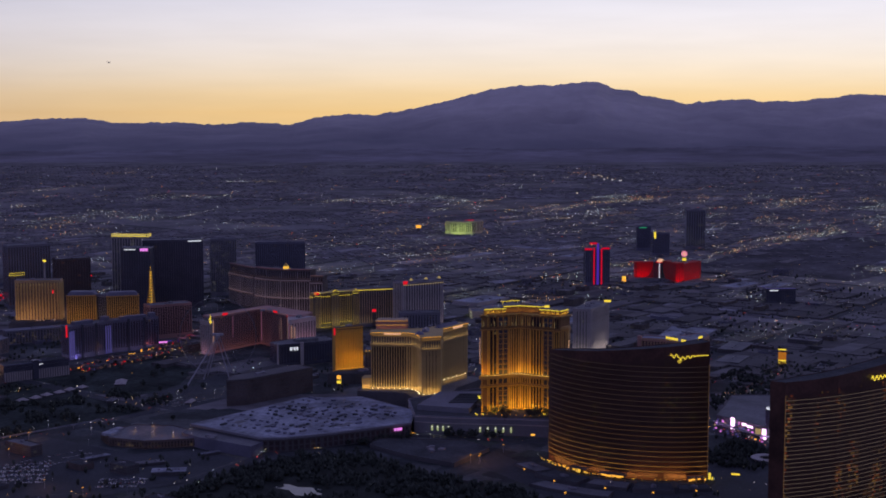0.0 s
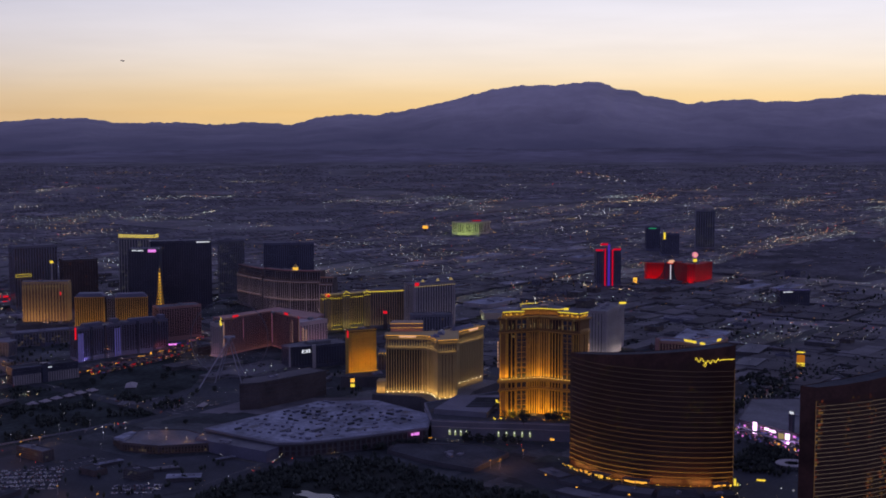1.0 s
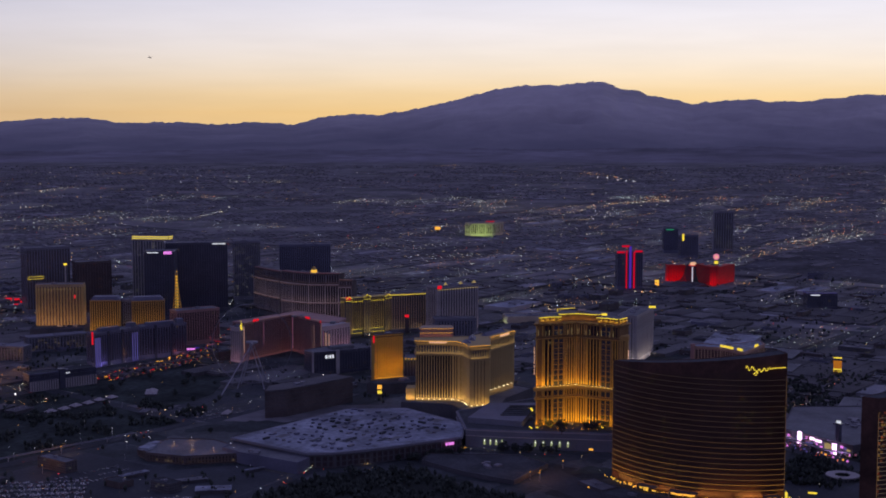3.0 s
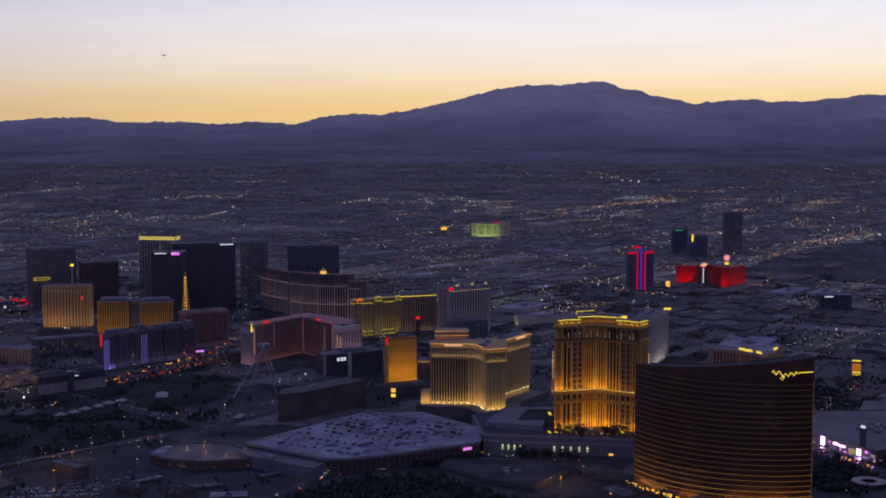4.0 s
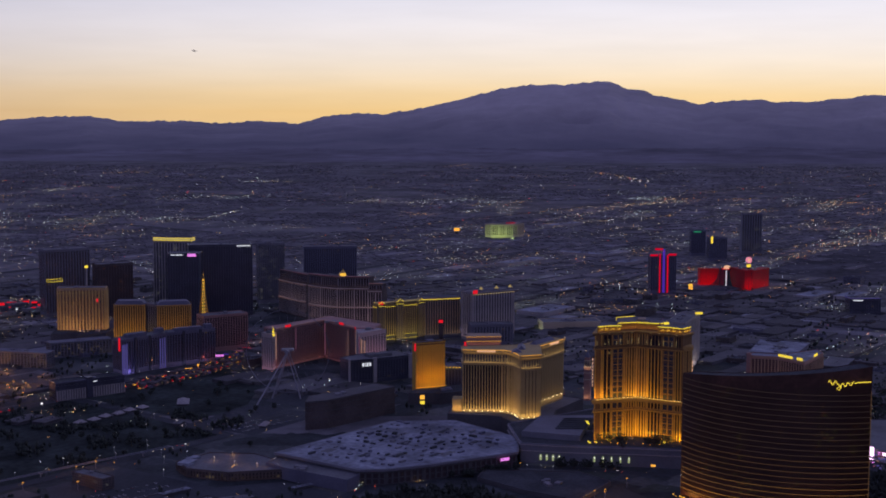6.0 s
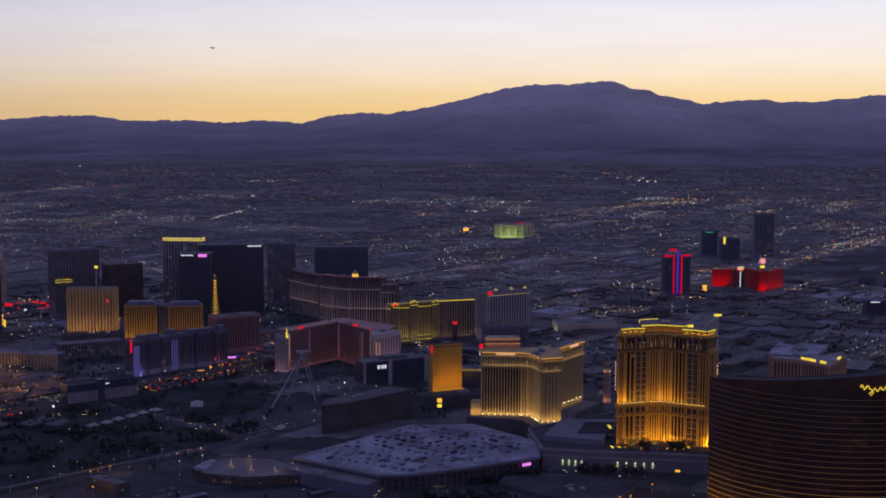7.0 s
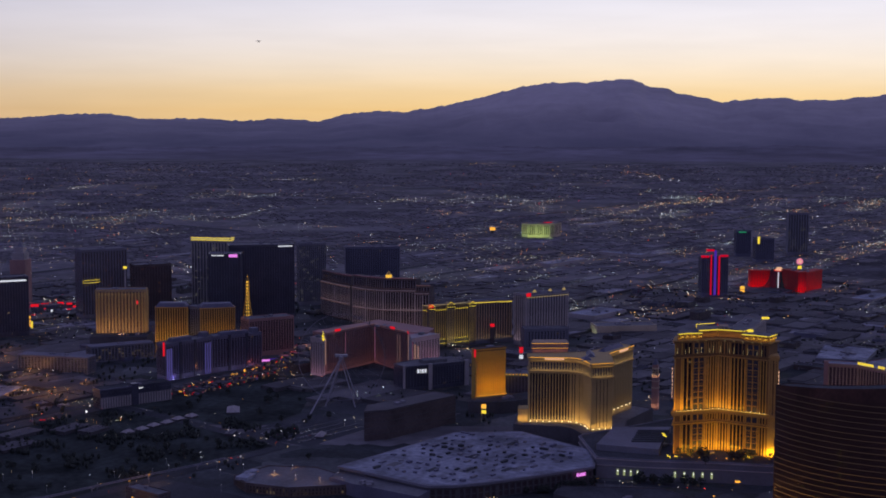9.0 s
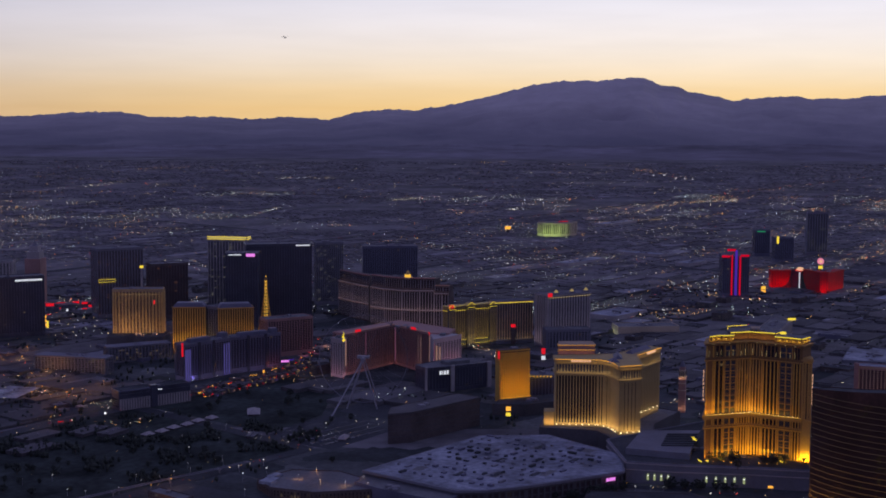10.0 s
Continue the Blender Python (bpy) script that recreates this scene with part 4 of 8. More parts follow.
def renaissance_tower():
    main = [(-222, -620), (-258, -566)]
    curve = [(-258, -566), (-260, -555), (-256, -542), (-246, -527), (-231, -511)]
    end, far = [(-231, -511), (-262, -492)], [(-330, -541), (-418, -548)]
    poly = [main[0]] + curve + [end[1], far[0], far[1], (-420, -574), (-322, -572), (-290, -600), (-248, -640)]
    t, poly, z0 = shell("hotel_tower", "cream hotel with close upright piers lit from below", "hotel", poly, 136, M_SAND, M_GREY_ROOF, 8)
    fronts = [main] + [list(q) for q in zip(curve, curve[1:])] + [end, far]
    fronts = [(a, b) if on_left(a, b) else (b, a) for a, b in fronts]
    for i, (a, b) in enumerate(fronts):
        n, (ux, uy), (nx, ny) = edge_frame(a, b)
        turn = math.atan2(uy, ux)
        if i < 3:
            facade(t, a, b, 36, 110, G_ROOM, M_SAND, 4.7, 3.3, 1.6 if i == 0 else 2.4, 1.2, 0.02)
        elif i == 5:
            facade(t, a, b, 36, 110, G_BROWN, M_SAND, 5.6, 3.3, 4.3, 0.8, 0.2)
        elif i == 6:
            facade(t, a, b, 40, 110, G_BROWN, M_SAND, 6.0, 3.3, 3.2, 0.9, 0.35)
        facade(t, a, b, 116, 128, G_BLACK, M_SAND, 4.7, 6.0, 1.9, 1.4, 0.08)
        lit = (1.1, 1.0, 1.2, 1.3, 1.15, 1.15, 0.24)[i]
        floodlight(a, b, 34, 5, 240 * lit * n / 60, (1.0, 0.64, 0.23), 2.4)
        floodlight(a, b, 36, 16, 125 * lit * n / 60, (1.0, 0.62, 0.26), 1.9)
        floodlight(a, b, 115, 3.5, 46 * n / 60, (1.0, 0.72, 0.42), 1.8)
        floodlight(a, b, 130.5, 2.2, 26 * n / 60, (1.0, 0.60, 0.16), 1.2)
        for k in range(int(n / 4.7)):
            s = (k + 0.5) / int(n / 4.7)
            x, y = a[0] + (b[0] - a[0]) * s, a[1] + (b[1] - a[1]) * s
            if k % 2:
                part("colonnade_light", Geo().box(x + nx * 0.9, y + ny * 0.9, 117, 121, 0.4, 0.4), E_COLUMN, t)
            if i < 6 and k % 2 == 0:
                part("uplight", Geo().box(x + nx * 3, y + ny * 3, 33, 34.4, 1.3, 1.3), E_WARM, t)
            elif i == 6 and k % 3 == 0:
                part("uplight", Geo().box(x + nx * 3, y + ny * 3, 41, 42.2, 1.2, 1.2), E_WARM, t)
        edge_light(t, a, b, 135.6, E_AMBER, 0.42, 2.8)
    for z, h, o in ((110.5, 2.2, 1.6), (113.6, 1.4, 2.2), (129, 2, 1.6), (132, 3.4, 2.6)):
        cornice(t, poly, z, h, o, M_SAND)
    sign_bars(t, main[0], main[1], 132, 3.2, E_ROSE, (1, 1, 1, 1, 1, 1, 1, 1), 24, 30, name="roof_sign", gap=0.35, out=3.2 if on_left(*main) else -3.2)
    sign_bars(t, far[0], far[1], 132, 3.2, E_ROSE, (1, 1, 1, 1, 1, 1, 1, 1), 34, 32, name="roof_sign", gap=0.35, out=3.2 if on_left(*far) else -3.2)
    pent = ccw([(-264, -644), (-302, -599), (-326, -620), (-292, -660)])
    part("penthouse", Geo().prism(pent, 134, 149), M_ROSE, t, "brick-red penthouse with lit rims")
    for z in (141, 148.6):
        cornice(t, pent, z, 1.4, 1.0, M_TAN, "penthouse_rim")
        for a, b in seen_edges(pent):
            edge_light(t, a, b, z + 0.4, E_AMBER, 0.26, 1.3)
    for a, b in seen_edges(pent):
        floodlight(a, b, 135.5, 3, 26 * edge_frame(a, b)[0] / 60, (1.0, 0.45, 0.22), 1.6)
    # lit pavilion beside the main front
    side = ccw([(-222, -622), (-213, -635), (-235, -649), (-247, -636)])
    part("side_pavilion", Geo().prism(side, 8, 52), M_SAND, t)
    for a, b in seen_edges(side):
        floodlight(a, b, 33, 5, 120 * edge_frame(a, b)[0] / 20, (1.0, 0.60, 0.20), 1.8)
    # low hipped roofs behind the parapet
    for x, y, w, d, r in ((-262, -540, 22, 18, 0.7), (-300, -556, 44, 15, 0.6), (-370, -560, 70, 15, 0.08)):
        c, q = math.cos(r), math.sin(r)
        rim = [(x + c * a - q * b, y + q * a + c * b, 134.8) for a, b in ((-w / 2, -d / 2), (w / 2, -d / 2), (w / 2, d / 2), (-w / 2, d / 2))]
        top = [(x + c * a, y + q * a, 141) for a in (-w / 2 + d * 0.4, w / 2 - d * 0.4)]
        part("hipped_roof", Geo().add(rim + top, [(0, 1, 5, 4), (1, 2, 5), (2, 3, 4, 5), (3, 0, 4)]), M_SLATE, t)
    roof_units(t, [(-300, -590), (-400, -566), (-400, -570), (-300, -592)], 135, 5, 5, 5)
    return t


golden_tower()
renaissance_tower()


def plain_tower(name, label, poly, z1, wall, glass, trim=None, bay=6.0, floor=3.4, pier=1.8, top=6.0, foot=10.0, z0=None, roof=None, rim=True, gap=0.3, proud=0.9, units=3):
    t, poly, z0 = shell(name, label, "hotel", poly, z1, wall, roof, z0)
    for a, b in seen_edges(poly):
        facade(t, a, b, z0 + foot, z1 - top, glass, trim, bay, floor, pier, proud, gap)
    if rim:
        cornice(t, poly, z1 - top * 0.6, 2.0, 0.9, trim or wall)
    c = centre(poly)
    inner = [(c[0] + (x - c[0]) * 0.6, c[1] + (y - c[1]) * 0.6) for x, y in poly]
    roof_units(t, inner, z1 - 1.2, units, int(abs(c[0] * 7 + c[1])), 7)
    return t, poly


# orange-lit slab and the dark block before it
t, p = plain_tower("orange_lit_hotel", "hotel slab floodlit deep orange behind a dark podium", slab((-340, -812), (-392, -786), 14), 112, M_OCHRE, G_ROOM, M_PIER, 3.6, pier=2.9, foot=14, proud=1.0)
for a, b in [q for q in seen_edges(p) if math.dist(*q) > 45]:
    floodlight(a, b, 32, 26, 980 * edge_frame(a, b)[0] / 60, (1.0, 0.47, 0.004), 2.0)
    edge_light(t, a, b, 30, E_GOLD, 0.5, 6)
part("red_sign", Geo().box(-339, -813, 97, 110, 2.6, 3), E_RED, t)
t, p = plain_tower("dark_hotel_block", "dark hotel block with a row of roof lamps", slab((-436, -818), (-463, -779), 45), 54, M_SLATE, G_BLACK, None, 6)
for a, b in seen_edges(p):
    n, (ux, uy), (nx, ny) = edge_frame(a, b)
    for i in range(int(n / 6)):
        part("roof_lamp", Geo().box(a[0] + ux * (i + 0.5) * 6 + nx, a[1] + uy * (i + 0.5) * 6 + ny, 51, 53, 2, 1.2), E_GOLD, t)

# black-fronted hotel with a white sign
t, p = plain_tower("black_hotel_block", "low black glass hotel block with white sign bars", [(-363, -991), (-408, -969), (-483, -942), (-510, -996), (-440, -1025), (-380, -1030)], 56, M_BLACK, G_BLACK, None, 6, z0=7)
for x, y, w in ((-409, -967, 7), (-484, -940, 8), (-362, -990, 3)):
    part("pale_pier", Geo().box(x, y, 6, 58, w, 5, -0.45), M_CONCRETE, t)
part("roof_box", Geo().box(-440, -985, 55, 61, 50, 20, -0.4), M_GREY_ROOF, t)
sign_bars(t, (-363, -991), (-408, -969), 42, 7, E_WHITE, (1, 0.35, 1, 1), 26, 18, gap=0.5)

# rose hotel with magenta lit edges
FL = [(-392, -1212), (-542, -1218), (-502, -1094), (-520, -1062), (-575, -1090), (-590, -1245), (-396, -1248)]
t, p = plain_tower("rose_hotel", "long rose-coloured hotel with red roof signs", FL, 92, M_ROSE, G_ROOM, M_ROSE, 5.5, pier=1.5, z0=8, proud=1.2, foot=8, top=4, units=0)
for e, (a, b) in enumerate((((-392, -1212), (-542, -1218)), ((-542, -1218), (-502, -1094)))):
    a, b = (a, b) if on_left(a, b) else (b, a)
    n = edge_frame(a, b)[0]
    floodlight(a, b, 14, 14, 62 * n / 60, ((1.0, 0.45, 0.36), (1.0, 0.42, 0.50))[e], 1.7)
    edge_light(t, a, b, 92.5, E_PINK, 0.22, 0.4)
# pale pavilions at both ends, washed in pink
for poly, z, w in (([(-455, -1048), (-500, -1093), (-534, -1078), (-536, -1044)], 90, 1300), ([(-370, -1200), (-393, -1213), (-398, -1240), (-376, -1236)], 84, 160)):
    poly = ccw(poly)
    pav = part("end_pavilion", Geo().prism(poly, 7, z), M_CONCRETE, t, "pale end pavilion washed in pink light")
    for a, b in seen_edges(poly):
        facade(t, a, b, 16, z - 8, G_ROOM, None, 8, 3.4, 4.0, gap=0.4)
        cornice_z = z + 0.1
        part("rim", Geo().tube([(a[0], a[1], cornice_z), (b[0], b[1], cornice_z)], 1.0), M_CONCRETE, pav)
        floodlight(a, b, 12, 13, w * edge_frame(a, b)[0] / 60, (1.0, 0.42, 0.55), 1.9)
    part("roof_house", Geo().box(sum(q[0] for q in poly) / 4, sum(q[1] for q in poly) / 4, z, z + 4, 14, 10, 0.5), M_GREY_ROOF, pav)
# lit uprights: the fold, the paired ribs, the bright pair at the end pavilion
for x, y, z0, z1, w, m in ((-541, -1214, 20, 88, 3.0, E_ORCHID), (-516, -1134, 16, 82, 0.8, E_PINK), (-513, -1126, 16, 82, 0.8, E_PINK), (-463, -1047, 12, 78, 3.2, E_PINK), (-472, -1046.5, 12, 74, 2.6, E_PINK), (-456, -1047, 14, 84, 1.4, E_ORCHID), (-452, -1214, 40, 86, 0.7, E_ORCHID)):
    part("light_column", Geo().box(x + 1.4, y + 1.6, z0, z1, w, 1.0, 0.05), m, t)
for a, b, s0, k in (((-392, -1212), (-542, -1218), 26, 17), ((-542, -1218), (-502, -1094), 66, 17), ((-500, -1093), (-455, -1048), 2, 12)):
    sign_bars(t, a, b, 91, 5, E_RED, (1, 1.5, 1), s0, k, name="roof_sign", gap=0.2, out=2.0)
for k, (dz, r) in enumerate(((0, 4.4), (6, 3.4), (11, 2.2), (15, 1.2))):
    part("flame_sign", Geo().gem(-371 + 1.2 * (k % 2), -1198, 84 + dz, r), E_YELLOW, t)
roof_units(t, [(-420, -1225), (-540, -1228), (-560, -1180), (-540, -1100), (-560, -1100), (-575, -1235)], 90.8, 9, 61, 7)

for x, y, z0, z1 in ((-500.5, -1093, 36, 87), (-518.5, -1061, 40, 87), (-391, -1211, 30, 84)):
    part("light_column", Geo().box(x, y, z0, z1, 2.6, 2.0, 0.6), E_PINK, t)

# gold-edged palace tower with its wing
t, p = plain_tower("palace_hotel", "palace hotel tower outlined in gold light", slab((-734, -1232), (-840, -1195), 18), 104, M_STONE, G_ROOM, M_SAND, 5, pier=1.5, proud=1.4, units=0, top=2, foot=18)
PA, PB = (-840, -1195), (-734, -1232)
for a, b in seen_edges(p):
    n = edge_frame(a, b)[0]
    for z, o in ((95, 1.6), (104.6, 0.4)):
        edge_light(t, a, b, z, E_YELLOW, 0.42, o)
    for z in (22, 31):
        edge_light(t, a, b, z, E_YELLOW, 0.36, 2)
    floodlight(a, b, 24, 22, 480 * n / 100, (1.0, 0.79, 0.32), 1.9)
n, (ux, uy), (nx, ny) = edge_frame(PA, PB) if on_left(PA, PB) else edge_frame(PB, PA)
turn = math.atan2(uy, ux)
for q, w, top in ((0.93, 17, 106), (0.50, 20, 108), (0.0, 17, 106)):
    # projecting bays with columns, a lit eave and a gabled attic
    x, y = PA[0] + (PB[0] - PA[0]) * q + nx * 2.0, PA[1] + (PB[1] - PA[1]) * q + ny * 2.0
    bay = part("bay", Geo().box(x, y, 10, top - 6, w, 6, turn), M_STONE, t)
    for k in range(5):
        o = (k - 2) * (w - 2.4) / 4
        part("column", Geo().box(x + ux * o + nx * 3.6, y + uy * o + ny * 3.6, 22, top - 12, 1.1, 1.1), M_SAND, bay)
    part("eave_light", Geo().tube([(x - ux * w / 2 + nx * 3.9, y - uy * w / 2 + ny * 3.9, top - 8), (x + ux * w / 2 + nx * 3.9, y + uy * w / 2 + ny * 3.9, top - 8)], 0.5), E_YELLOW, bay)
    ends = [(x - ux * w / 2 + nx * 3.4, y - uy * w / 2 + ny * 3.4, top - 4), (x + ux * w / 2 + nx * 3.4, y + uy * w / 2 + ny * 3.4, top - 4), (x + nx * 3.4, y + ny * 3.4, top + 2)]
    back = [(px - nx * 16, py - ny * 16, pz) for px, py, pz in ends]
    gable = part("pediment", Geo().add(ends + back, [(0, 1, 2), (5, 4, 3), (0, 2, 5, 3), (2, 1, 4, 5), (1, 0, 3, 4)]), M_SAND, t)
    part("gable_light", Geo().tube([(px + 0.8, py + 1.0, pz + 0.6) for px, py, pz in (ends[0], ends[2], ends[1])], 0.55), E_YELLOW, gable)
    part("ridge_lamp", Geo().gem(ends[2][0], ends[2][1], top + 2.6, 1.0), E_GOLD, gable)
sign_bars(t, (-734, -1232), (-750, -1226), 101, 7, E_RED, (1, 1), 0, 12, out=-5.0 if on_left((-750, -1226), (-734, -1232)) else 5.0)
t, p = plain_tower("palace_hotel_wing", "dim palace hotel wing with gold eaves", slab((-846, -1192), (-920, -1143), 30), 108, M_CLAD, G_ROOM, M_TAN, 6, pier=2)
for a, b in seen_edges(p):
    floodlight(a, b, 24, 8, 70, (1.0, 0.72, 0.45), 1.8)
edge_light(t, (-920, -1143), (-846, -1192), 104, E_YELLOW, 0.8, -1.0)
t, p = plain_tower("grey_hotel_tower", "tall grey hotel tower with gold roof ornaments", slab((-880, -1078), (-988, -1040), 45), 128, M_CLAD, G_ROOM, M_CONCRETE, 7, pier=3.8)
edge_light(t, (-988, -1040), (-880, -1078), 121, E_COLUMN, 0.7, 1.4 if on_left((-988, -1040), (-880, -1078)) else -1.4)
# pale fill added to lift the grey front, no known row of uplights
for a, b in seen_edges(p):
    floodlight(a, b, 24, 14, 130 * edge_frame(a, b)[0] / 60, (1.0, 0.72, 0.80), 1.6)
sign_bars(t, (-880, -1078), (-897, -1072), 123, 8, E_RED, (1,), 0, 12)
for q in (0.25, 0.62, 0.95):
    x, y = -880 - 108 * q, -1078 + 38 * q - 6
    drum = part("roof_pavilion", Geo().tube([(x, y, 126), (x, y, 131)], 6.5, 8), M_CLAD, t)
    part("roof_ornament", Geo().tube([(x, y, 131), (x, y, 134), (x, y, 137)], 5.2, 8, 0.6), E_COLUMN, drum)

plain_tower("pale_hotel_block", "pale hotel block behind the dark sign tower", slab((-330, -2345), (-396, -2280), 40), 155, M_CONCRETE, G_PALE, M_CONCRETE, 8, pier=4)
plain_tower("pale_hotel_block", "pale lower hotel block before the grey tower", slab((-838, -1052), (-905, -985), 40), 62, M_CLAD, G_ROOM, M_CLAD, 7, pier=4)

# wide hotel with a lit lantern on its roof
t = thing("wide_hotel", -900, -1540, 12, "wide curved brown hotel with a lantern on the roof", "hotel")
WIDE = (([(-905, -1604), (-922, -1668), (-945, -1735)], 103, 125, 34, 0.30), ([(-884, -1578), (-876, -1530), (-880, -1480), (-902, -1445), (-921, -1418)], 106, 131, 36, 0.42), ([(-921, -1418), (-930, -1402), (-938, -1390)], 100, 115, 30, 0.5))
for front, eave, top, depth, up in WIDE:
    back = [(x - depth, y - 0.25 * depth) for x, y in front]
    poly = ccw(front + back[::-1])
    wing = part("wing", Geo().prism(poly, 10, eave), M_BROWN, t)
    c = centre(poly)
    attic = [(x - 5, y - 1) for x, y in front] + [(x + 4, y + 1) for x, y in back[::-1]]
    part("attic", Geo().prism(ccw(attic), eave, top), M_BROWN, t)
    for a, b in zip(front, front[1:]):
        a, b = (a, b) if on_left(a, b) else (b, a)
        n, (ux, uy), (nx, ny) = edge_frame(a, b)
        facade(t, a, b, 20, 56, G_ROOM, M_CONCRETE, 6.2, 3.4, 1.5, 1.2, 0.3)
        facade(t, a, b, 60, eave - 6, G_ROOM, M_CONCRETE, 6.2, 3.4, 1.5, 1.2, 0.3)
        facade(t, (a[0] - 4.7, a[1] - 1), (b[0] - 4.7, b[1] - 1), eave + 3, top - 4, G_ROOM, M_CLAD, 6.2, 4.0, 1.5, 0.8, 0.3)
        for z in (eave - 3.5, 57.5):
            part("cornice", Geo().box((a[0] + b[0]) / 2 + nx * 0.8, (a[1] + b[1]) / 2 + ny * 0.8, z, z + 2.2, n, 2.4, math.atan2(uy, ux)), M_CONCRETE, t)
            count = max(2, round(n / 6.2))
            for k in range(count + 1):
                part("cornice_lamp", Geo().box(a[0] + ux * n * k / count + nx * 2.2, a[1] + uy * n * k / count + ny * 2.2, z - 1.2, z + 0.2, 1.1, 1.0, math.atan2(uy, ux)), E_PINK, t)
        part("parapet", Geo().box((a[0] + b[0]) / 2 - 5, (a[1] + b[1]) / 2 - 1, top, top + 1.8, n, 1.4, math.atan2(uy, ux)), M_ROSE, t)
        part("parapet_light", Geo().tube([(a[0] - 4.2, a[1], top + 0.6), (b[0] - 4.2, b[1], top + 0.6)], 0.3), E_ORCHID if top > 120 else E_PINK, t)
        floodlight(a, b, 16, 24, 210 * n / 60, (1.0, 0.60, 0.56), 1.8)
        floodlight(a, b, 60, 12, 60 * n / 60, (1.0, 0.60, 0.56), 2.2)
        floodlight(a, b, eave + 0.5, 1.5, 26 * n / 60, (1.0, 0.55, 0.50), 2.4)
lantern = part("lantern", Geo().box(-896, -1476, 131, 140, 11, 11, 0.3), E_GOLD, t)
part("lantern_base", Geo().box(-896, -1476, 130, 133, 17, 17, 0.3), M_TAN, t)
part("lantern_dome", Geo().tube([(-896, -1476, 140), (-896, -1476, 144), (-896, -1476, 149)], 7.5, 8, 0.8), M_GOLD, lantern)
roof_units(t, [(-890, -1560), (-905, -1470), (-935, -1430), (-915, -1570)], 130.5, 7, 62, 8)

# orange-lit ribbed tower, and a pair with blue roofs
t, p = plain_tower("ribbed_hotel_tower", "ribbed hotel tower washed in amber light", slab((-335, -1835), (-408, -1757), 34), 131, M_TAN, G_BROWN, M_SAND, 7, pier=3.4, foot=12, proud=2.2)
for a, b in seen_edges(p):
    floodlight(a, b, 36, 24, 1000 * edge_frame(a, b)[0] / 100, (1.0, 0.53, 0.22), 1.7)
    edge_light(t, a, b, 119, E_COLUMN, 0.3, 1.9)
for k in range(9):
    part("roof_lamp", Geo().box(-338 - 7.6 * k, -1832 + 8.1 * k, 118, 119.6, 1.6, 1.6), E_COLUMN, t)
sign_bars(t, (-335, -1835), (-408, -1757), 98, 8, E_RED, (1,), 84, 8)
for a, b in (((-343, -1650), (-386, -1599)), ((-392, -1566), (-450, -1522))):
    t, p = plain_tower("mansard_hotel", "hotel wing washed in gold with a dark mansard roof", slab(a, b, 34), 108, M_OCHRE, G_ROOM, M_GILT, 5, pier=2.0, foot=10, top=3, proud=1.4)
    c = centre(p)
    roofp = [(c[0] + (x - c[0]) * 0.8, c[1] + (y - c[1]) * 0.8) for x, y in p]
    g = Geo().add([(x, y, 108) for x, y in p] + [(x, y, 116) for x, y in roofp], [(i, (i + 1) % 4, 4 + (i + 1) % 4, 4 + i) for i in range(4)] + [(4, 5, 6, 7)])
    part("mansard_roof", g, M_SLATE, t)
    for e, f in seen_edges(p):
        floodlight(e, f, 20, 24, 1300 * edge_frame(e, f)[0] / 70, (1.0, 0.58, 0.10), 1.2)
t, p = plain_tower("mansard_hotel", "dim middle block with a dark mansard roof", slab((-390, -1606), (-398, -1566), 30), 110, M_SLATE, G_ROOM, None, 6)

# long flats beyond the vacant land
for a, b in (((-39, -1700), (-102, -1566)), ((-181, -1656), (-301, -1607))):
    plain_tower("apartment_block", "long dim apartment block with scattered lit windows", slab(a, b, 34), 44, M_CLAD, G_FLAT, M_CLAD, 7, 3.2, 2.2, 3.0, 3.0, gap=0.4, units=6)

# violet-edged hotel
t, p = plain_tower("violet_lit_hotel", "dark hotel block with violet light columns", [(-150, -1395), (-264, -1393), (-368, -1362), (-376, -1395), (-268, -1428), (-158, -1430)], 82, M_SLATE, G_ROOM, M_SLATE, 6, pier=1.8)
for x, y in ((-152, -1394), (-157, -1394), (-162, -1394), (-246, -1392), (-252, -1392), (-258, -1392)):
    part("light_column", Geo().box(x, y + 1.0, 12, 72, 2.8 if x > -200 else 2.0, 0.8), E_VIOLET, t)
floodlight((-150, -1395), (-172, -1395), 14, 6, 210, (0.35, 0.25, 1.0), 2.2) if on_left((-150, -1395), (-172, -1395)) else floodlight((-172, -1395), (-150, -1395), 14, 6, 210, (0.35, 0.25, 1.0), 2.2)
# violet-grey fill added here to raise the dark piers
for a, b in seen_edges(p):
    floodlight(a, b, 14, 12, 55 * edge_frame(a, b)[0] / 60, (0.55, 0.50, 1.0), 1.7)
for x, y, w, h in ((-200, -1412, 46, 6), (-258, -1410, 16, 9), (-320, -1392, 60, 5), (-362, -1378, 14, 8)):
    part("roof_house", Geo().box(x, y, 80.8, 82 + h, w, 14, -0.08 if x > -270 else -0.3), M_SLATE, t)
# dark strips set on the front for the shade of upright recesses
for x, y in ((-185, -1394), (-221, -1394), (-300, -1382), (-336, -1371)):
    part("dark_recess", Geo().box(x, y + 0.6, 12, 82.6, 5.5, 1.8, 0.0 if x > -270 else -0.29), G_BLACK, t)
part("red_blade_sign", Geo().box(-146, -1396, 60, 86, 3, 2), E_RED, t)

